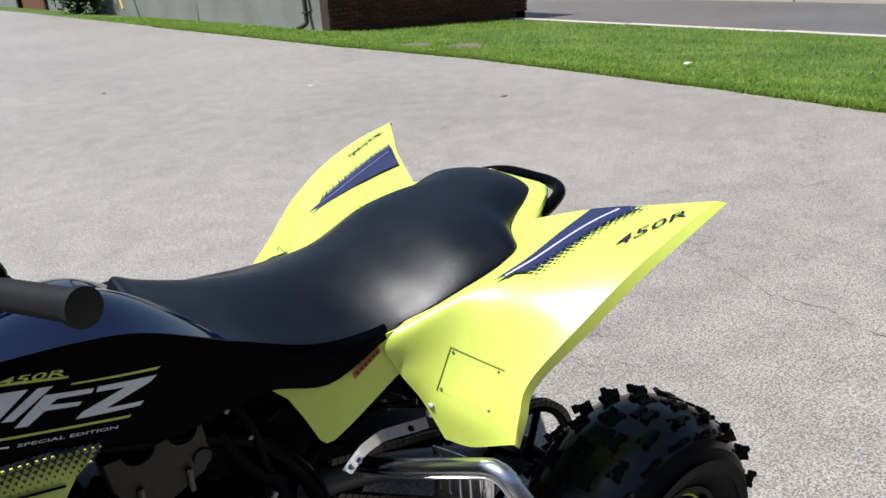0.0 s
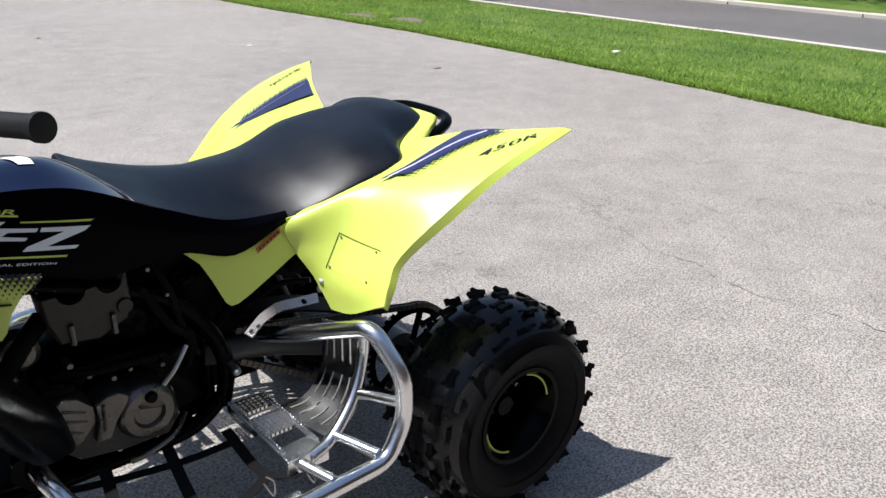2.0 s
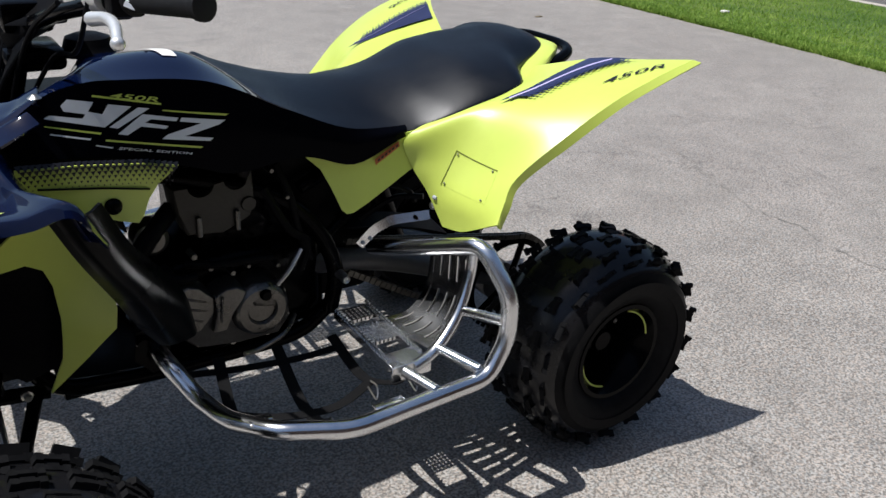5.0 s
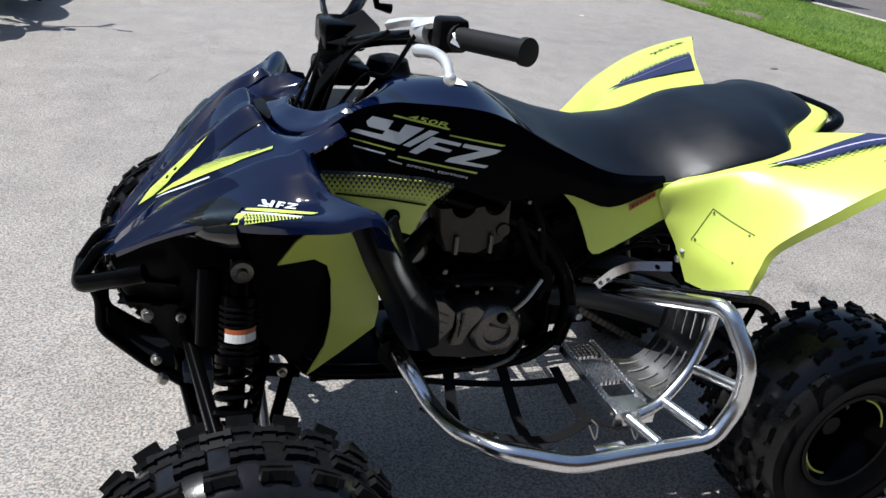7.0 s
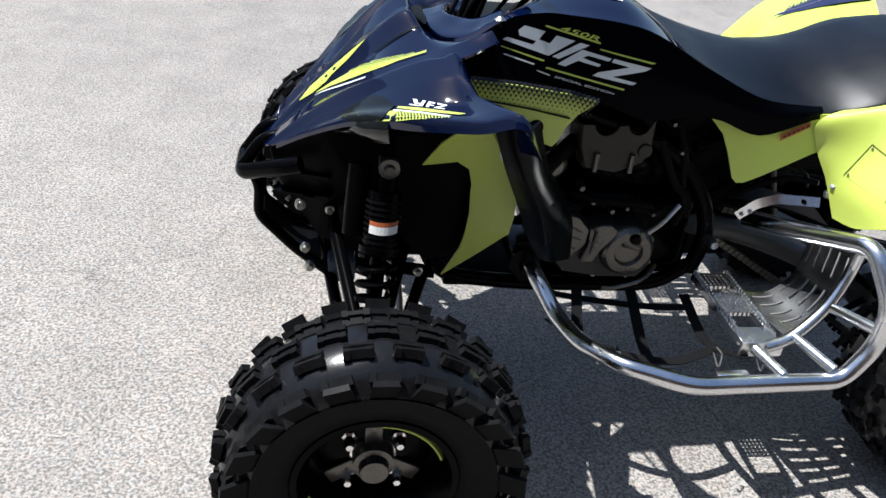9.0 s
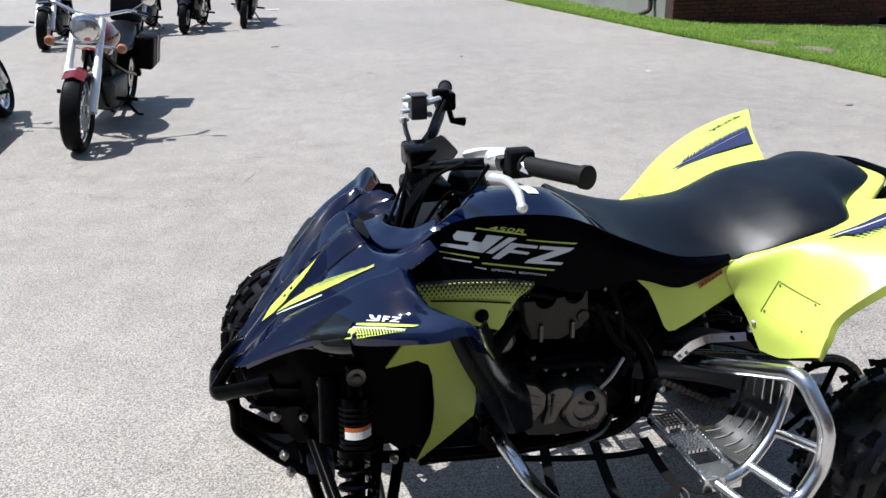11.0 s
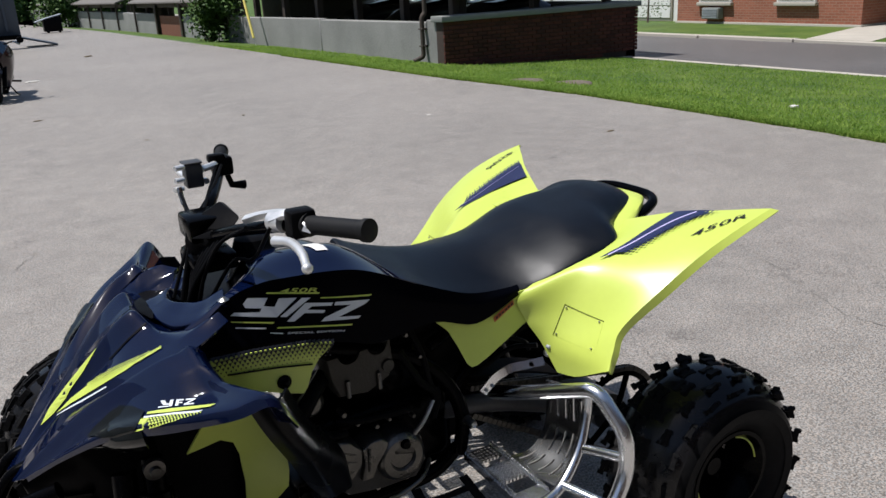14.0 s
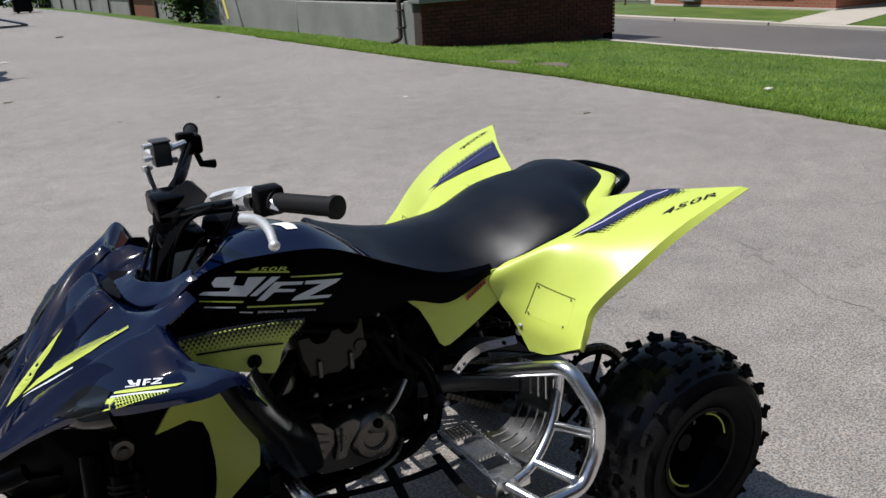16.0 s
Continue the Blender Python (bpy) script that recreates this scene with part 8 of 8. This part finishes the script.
        add("windscreen", lambda bm: patch(bm, [[(L - 0.10, y, 0.90 - abs(y) * 0.5), (L - 0.26, y * 1.0, 1.10 - abs(y) * 0.9)] for y in (-0.13, -0.07, 0, 0.07, 0.13)], 4, 4, 0.003), mat("tinted_screen", (0.012, 0.03, 0.055), 0.05, vary=0.05, coat=0.8), "blue-tinted windscreen")
        for sy in (-1, 1):
            add("headlamp", lambda bm: patch(bm, [[(L - 0.035, sy * 0.035, 0.77), (L - 0.075, sy * 0.10, 0.84)], [(L - 0.045, sy * 0.045, 0.73), (L - 0.085, sy * 0.12, 0.79)]], 4, 4, 0.01), chrome)
        add("tail", lambda bm: box(bm, (-0.22, -0.08, 0.80), (0.15, 0.08, 0.93), 0.03), paint)
    else:
        hl = add("headlamp", lambda bm: lathe(bm, [(0.03, -0.12), (0.085, -0.10), (0.113, -0.02), (0.117, 0.0), (0.108, 0.012), (0.102, 0.004)], 28, "x", (L - rake * 0.62, 0, 0.93)), chrome, "round chrome headlamp")
        add("lens", lambda bm: lathe(bm, [(0.0, 0.02), (0.05, 0.018), (0.085, 0.012), (0.103, 0.002)], 28, "x", (L - rake * 0.62, 0, 0.93)), mat("lamp_lens", (0.75, 0.75, 0.72), 0.12, 0.8, vary=0.35, scale=40, coat=0.5), "", hl)
        add("fork_cover", lambda bm: box(bm, (L - rake * 0.72 - 0.03, -0.13, 0.76), (L - rake * 0.72 + 0.03, 0.13, 0.84), 0.02), chrome)
        if style == "bagger":
            for sy in (-1, 1):
                bag = add("saddlebag", lambda bm: box(bm, (-0.20, sy * 0.22 - 0.09 + sy * 0.02, 0.42), (0.32, sy * 0.22 + 0.09 + sy * 0.02, 0.74), 0.035, seg=3), black_plastic, "black leather saddlebag")
                add("strap", lambda bm: box(bm, (0.04, sy * 0.33 - 0.006, 0.46), (0.09, sy * 0.33 + 0.006, 0.74), 0.003), black_gloss, "", bag)
            add("backrest", lambda bm: box(bm, (-0.16, -0.15, 0.80), (-0.10, 0.15, 1.08), 0.03, seg=3), vinyl)
        if style == "faired":
            add("batwing", lambda bm: patch(bm, [[(L - rake * 0.5, y, 0.80 - abs(y) * 0.1), (L - rake * 0.62 + 0.06 - abs(y) * 0.3, y, 0.98), (L - rake * 0.9, y * 0.9, 1.22 - abs(y) * 0.4)] for y in (-0.34, -0.2, 0, 0.2, 0.34)], 4, 4, 0.006), black_gloss, "black handlebar fairing")
    return bike


motorcycle("red and chrome cruiser motorcycle with black saddlebags", (-1.72, 4.26), (-1.60, 5.92), "bagger", maroon)
motorcycle("dark blue and chrome cruiser motorcycle seen from behind", (-2.46, 5.62), (-2.53, 4.14), "cruiser", blue_gloss)
motorcycle("black touring motorcycle with a handlebar fairing", (-1.90, 10.85), (-1.82, 12.5), "faired", black_gloss)
motorcycle("black sport motorcycle with a tinted windscreen", (-1.27, 11.15), (-1.05, 12.5), "sport", black_gloss)
motorcycle("dark red sport motorcycle with a tinted windscreen", (-0.42, 11.62), (-0.30, 13.0), "sport", dark_maroon)
motorcycle("black cruiser motorcycle beside the shop wall", (-2.92, 9.9), (-2.95, 11.5), "faired", black_gloss)

# ---- small utility truck in the yard behind the motorcycles ----
truck = thing("utility_truck", "open dark utility truck with an upright windscreen", "truck")
bm = bmesh.new()
box(bm, (-2.85, 19.0, 0.45), (-1.45, 22.0, 0.95), 0.08, seg=3)
part("body", bm, black_gloss, truck)
bm = bmesh.new()
strip(bm, [(-2.15, 19.9, 0.96), (-2.15, 20.25, 1.45)], 1.25, 0.02, (0, -1, 0.6))
part("windscreen", bm, lens_clear, truck)
bm = bmesh.new()
box(bm, (-2.8, 18.95, 0.72), (-1.5, 18.995, 0.88), 0.01)
part("grille", bm, chrome, truck)
for x in (-2.75, -1.55):
    for y in (19.5, 21.4):
        bm = bmesh.new()
        lathe(bm, [(0.15, -0.09), (0.32, -0.08), (0.33, 0), (0.32, 0.08), (0.15, 0.09)], 22, "x", (x, y, 0.33))
        part("wheel", bm, rubber, truck)


# ---- cracks in the asphalt ----
def crack(line, width, seed, label):
    """A ragged hair crack along a line, as a thin dark ribbon that widens and closes."""
    pts = spline([(x, y, 0) for x, y in line], 26)
    verts, faces = [], []
    for i, p in enumerate(pts):
        d = pts[min(i + 1, len(pts) - 1)] - pts[max(i - 1, 0)]
        side = Vector((-d.y, d.x, 0)).normalized()
        q = p + side * (0.035 * noise.noise(p * 7 + Vector((seed, 0, 0))) + 0.016 * noise.noise(p * 31 + Vector((0, seed, 0))))
        w = width * max(0.12, 0.5 + 0.9 * noise.noise(p * 13 + Vector((0, 0, seed))))
        k = len(verts)
        verts += [q - side * w + Vector((0, 0, 0.003)), q + side * w + Vector((0, 0, 0.003))]
        if i:
            faces.append((k - 2, k - 1, k + 1, k))
    tagged(new("crack", raw("crack", verts, faces, crack_dark)), label, "crack", "cracks in the yard", "structure")


CRACK_LONG = ((2.46, 0.93), (2.27, 0.52), (2.19, 0.27), (2.19, 0.07), (2.14, -0.07), (2.15, -0.21),
              (2.21, -0.39), (2.21, -0.55), (2.21, -0.70))
crack(CRACK_LONG, 0.004, 3, "long ragged dark crack across the asphalt")
crack(((-0.65, 3.176), (-0.581, 3.366), (-0.495, 3.513)), 0.006, 5, "short dark crack in the asphalt")


# ---- litter on the yard ----
def scrap(x, y, size, material, label, name, turn=0.0, seed=0):
    r = random.Random(seed)
    bm = bmesh.new()
    bmesh.ops.create_icosphere(bm, subdivisions=2, radius=size)
    for v in bm.verts:
        v.co *= 1 + 0.25 * noise.noise(v.co * 60 + Vector((seed, 0, 0)))
        v.co.z *= 0.16
        v.co.y *= 0.6 + 0.5 * noise.noise(v.co * 35 + Vector((0, seed, 0)))
        v.co.x *= 1.5
    bmesh.ops.transform(bm, matrix=Matrix.Translation((x, y, size * 0.13)) @ Matrix.Rotation(turn, 4, "Z"), verts=bm.verts)
    tagged(part(name, bm, material, None), label, name)


scrap(3.40, 5.99, 0.022, stone_white, "small pale pebble lying on the asphalt", "pebble", 0.3, 1)
scrap(4.10, 3.95, 0.03, dead_leaf, "flat dry leaf scrap lying on the asphalt", "leaf", 0.2, 2)
scrap(1.9, 7.6, 0.03, dead_leaf, "flat dry leaf scrap lying on the asphalt", "leaf", 1.2, 3)
scrap(-0.1, 9.2, 0.04, dead_leaf, "flat dry leaf scrap lying on the asphalt", "leaf", 0.1, 4)
scrap(0.7, 6.8, 0.02, dead_leaf, "flat dry leaf scrap lying on the asphalt", "leaf", 2.2, 5)
scrap(1.8, 20.0, 0.10, dead_leaf, "dark fallen twig lying on the asphalt", "twig", 0.9, 6)
scrap(0.2, 14.5, 0.08, stone_white, "pale paper scrap lying on the asphalt", "paper scrap".replace(" ", "_"), 0.1, 7)
bm = bmesh.new()
box(bm, (6.79, 4.16, fall(6.82, 4.2) - 0.02), (6.87, 4.23, fall(6.82, 4.2) + 0.035), 0.01)
tagged(part("marker_stone", bm, stone_white), "small pale stone set in the lawn", "stone")
for x, y in ((6.35, 7.35), (5.95, 7.9)):
    bm = bmesh.new()
    lathe(bm, [(0.0, 0.03), (0.2, 0.028), (0.26, 0.02), (0.28, 0.0)], 20, "z", (x, y, fall(x, y) + 0.0))
    tagged(part("drain_cover", bm, drain_iron), "worn brown drain cover sunk in the grass", "drain cover")

# ---- bricks of the parapet, nearest face first ----
brick_me = finish("brick", (lambda b: (box(b, (-0.1, 0, -0.0315), (0.1, 0.05, 0.0315), 0.004, seg=1), b)[1])(bmesh.new()), brick_brown, False)
half_me = finish("half_brick", (lambda b: (box(b, (-0.0475, 0, -0.0315), (0.0475, 0.05, 0.0315), 0.004, seg=1), b)[1])(bmesh.new()), brick_brown, False)
made = 0
for row in range(15):
    z = 0.527 - row * 0.075
    if z < -0.58:
        break
    x = 7.05
    off = row % 2
    k = 0
    while x < 11.70:
        half = (off and k == 0) or x + 0.2 > 11.74
        w = 0.095 if half else 0.2
        if made < 300 and z > -0.52:
            ob = new("brick", half_me if half else brick_me)
            ob.parent = brick_wall
            ob.location = (x + w / 2, 12.012 + random.uniform(-0.003, 0.003), z)
            made += 1
        x += w + 0.0105
        k += 1
bm = bmesh.new()
for row in range(15):
    for k in range(28):
        y = 12.04 + k * 0.21 + (row % 2) * 0.105
        box(bm, (11.718, y, 0.4955 - row * 0.075), (11.742, y + 0.2, 0.5585 - row * 0.075))
tagged(part("side_brick", bm, brick_brown, brick_wall, smooth=False), kind="stuff")
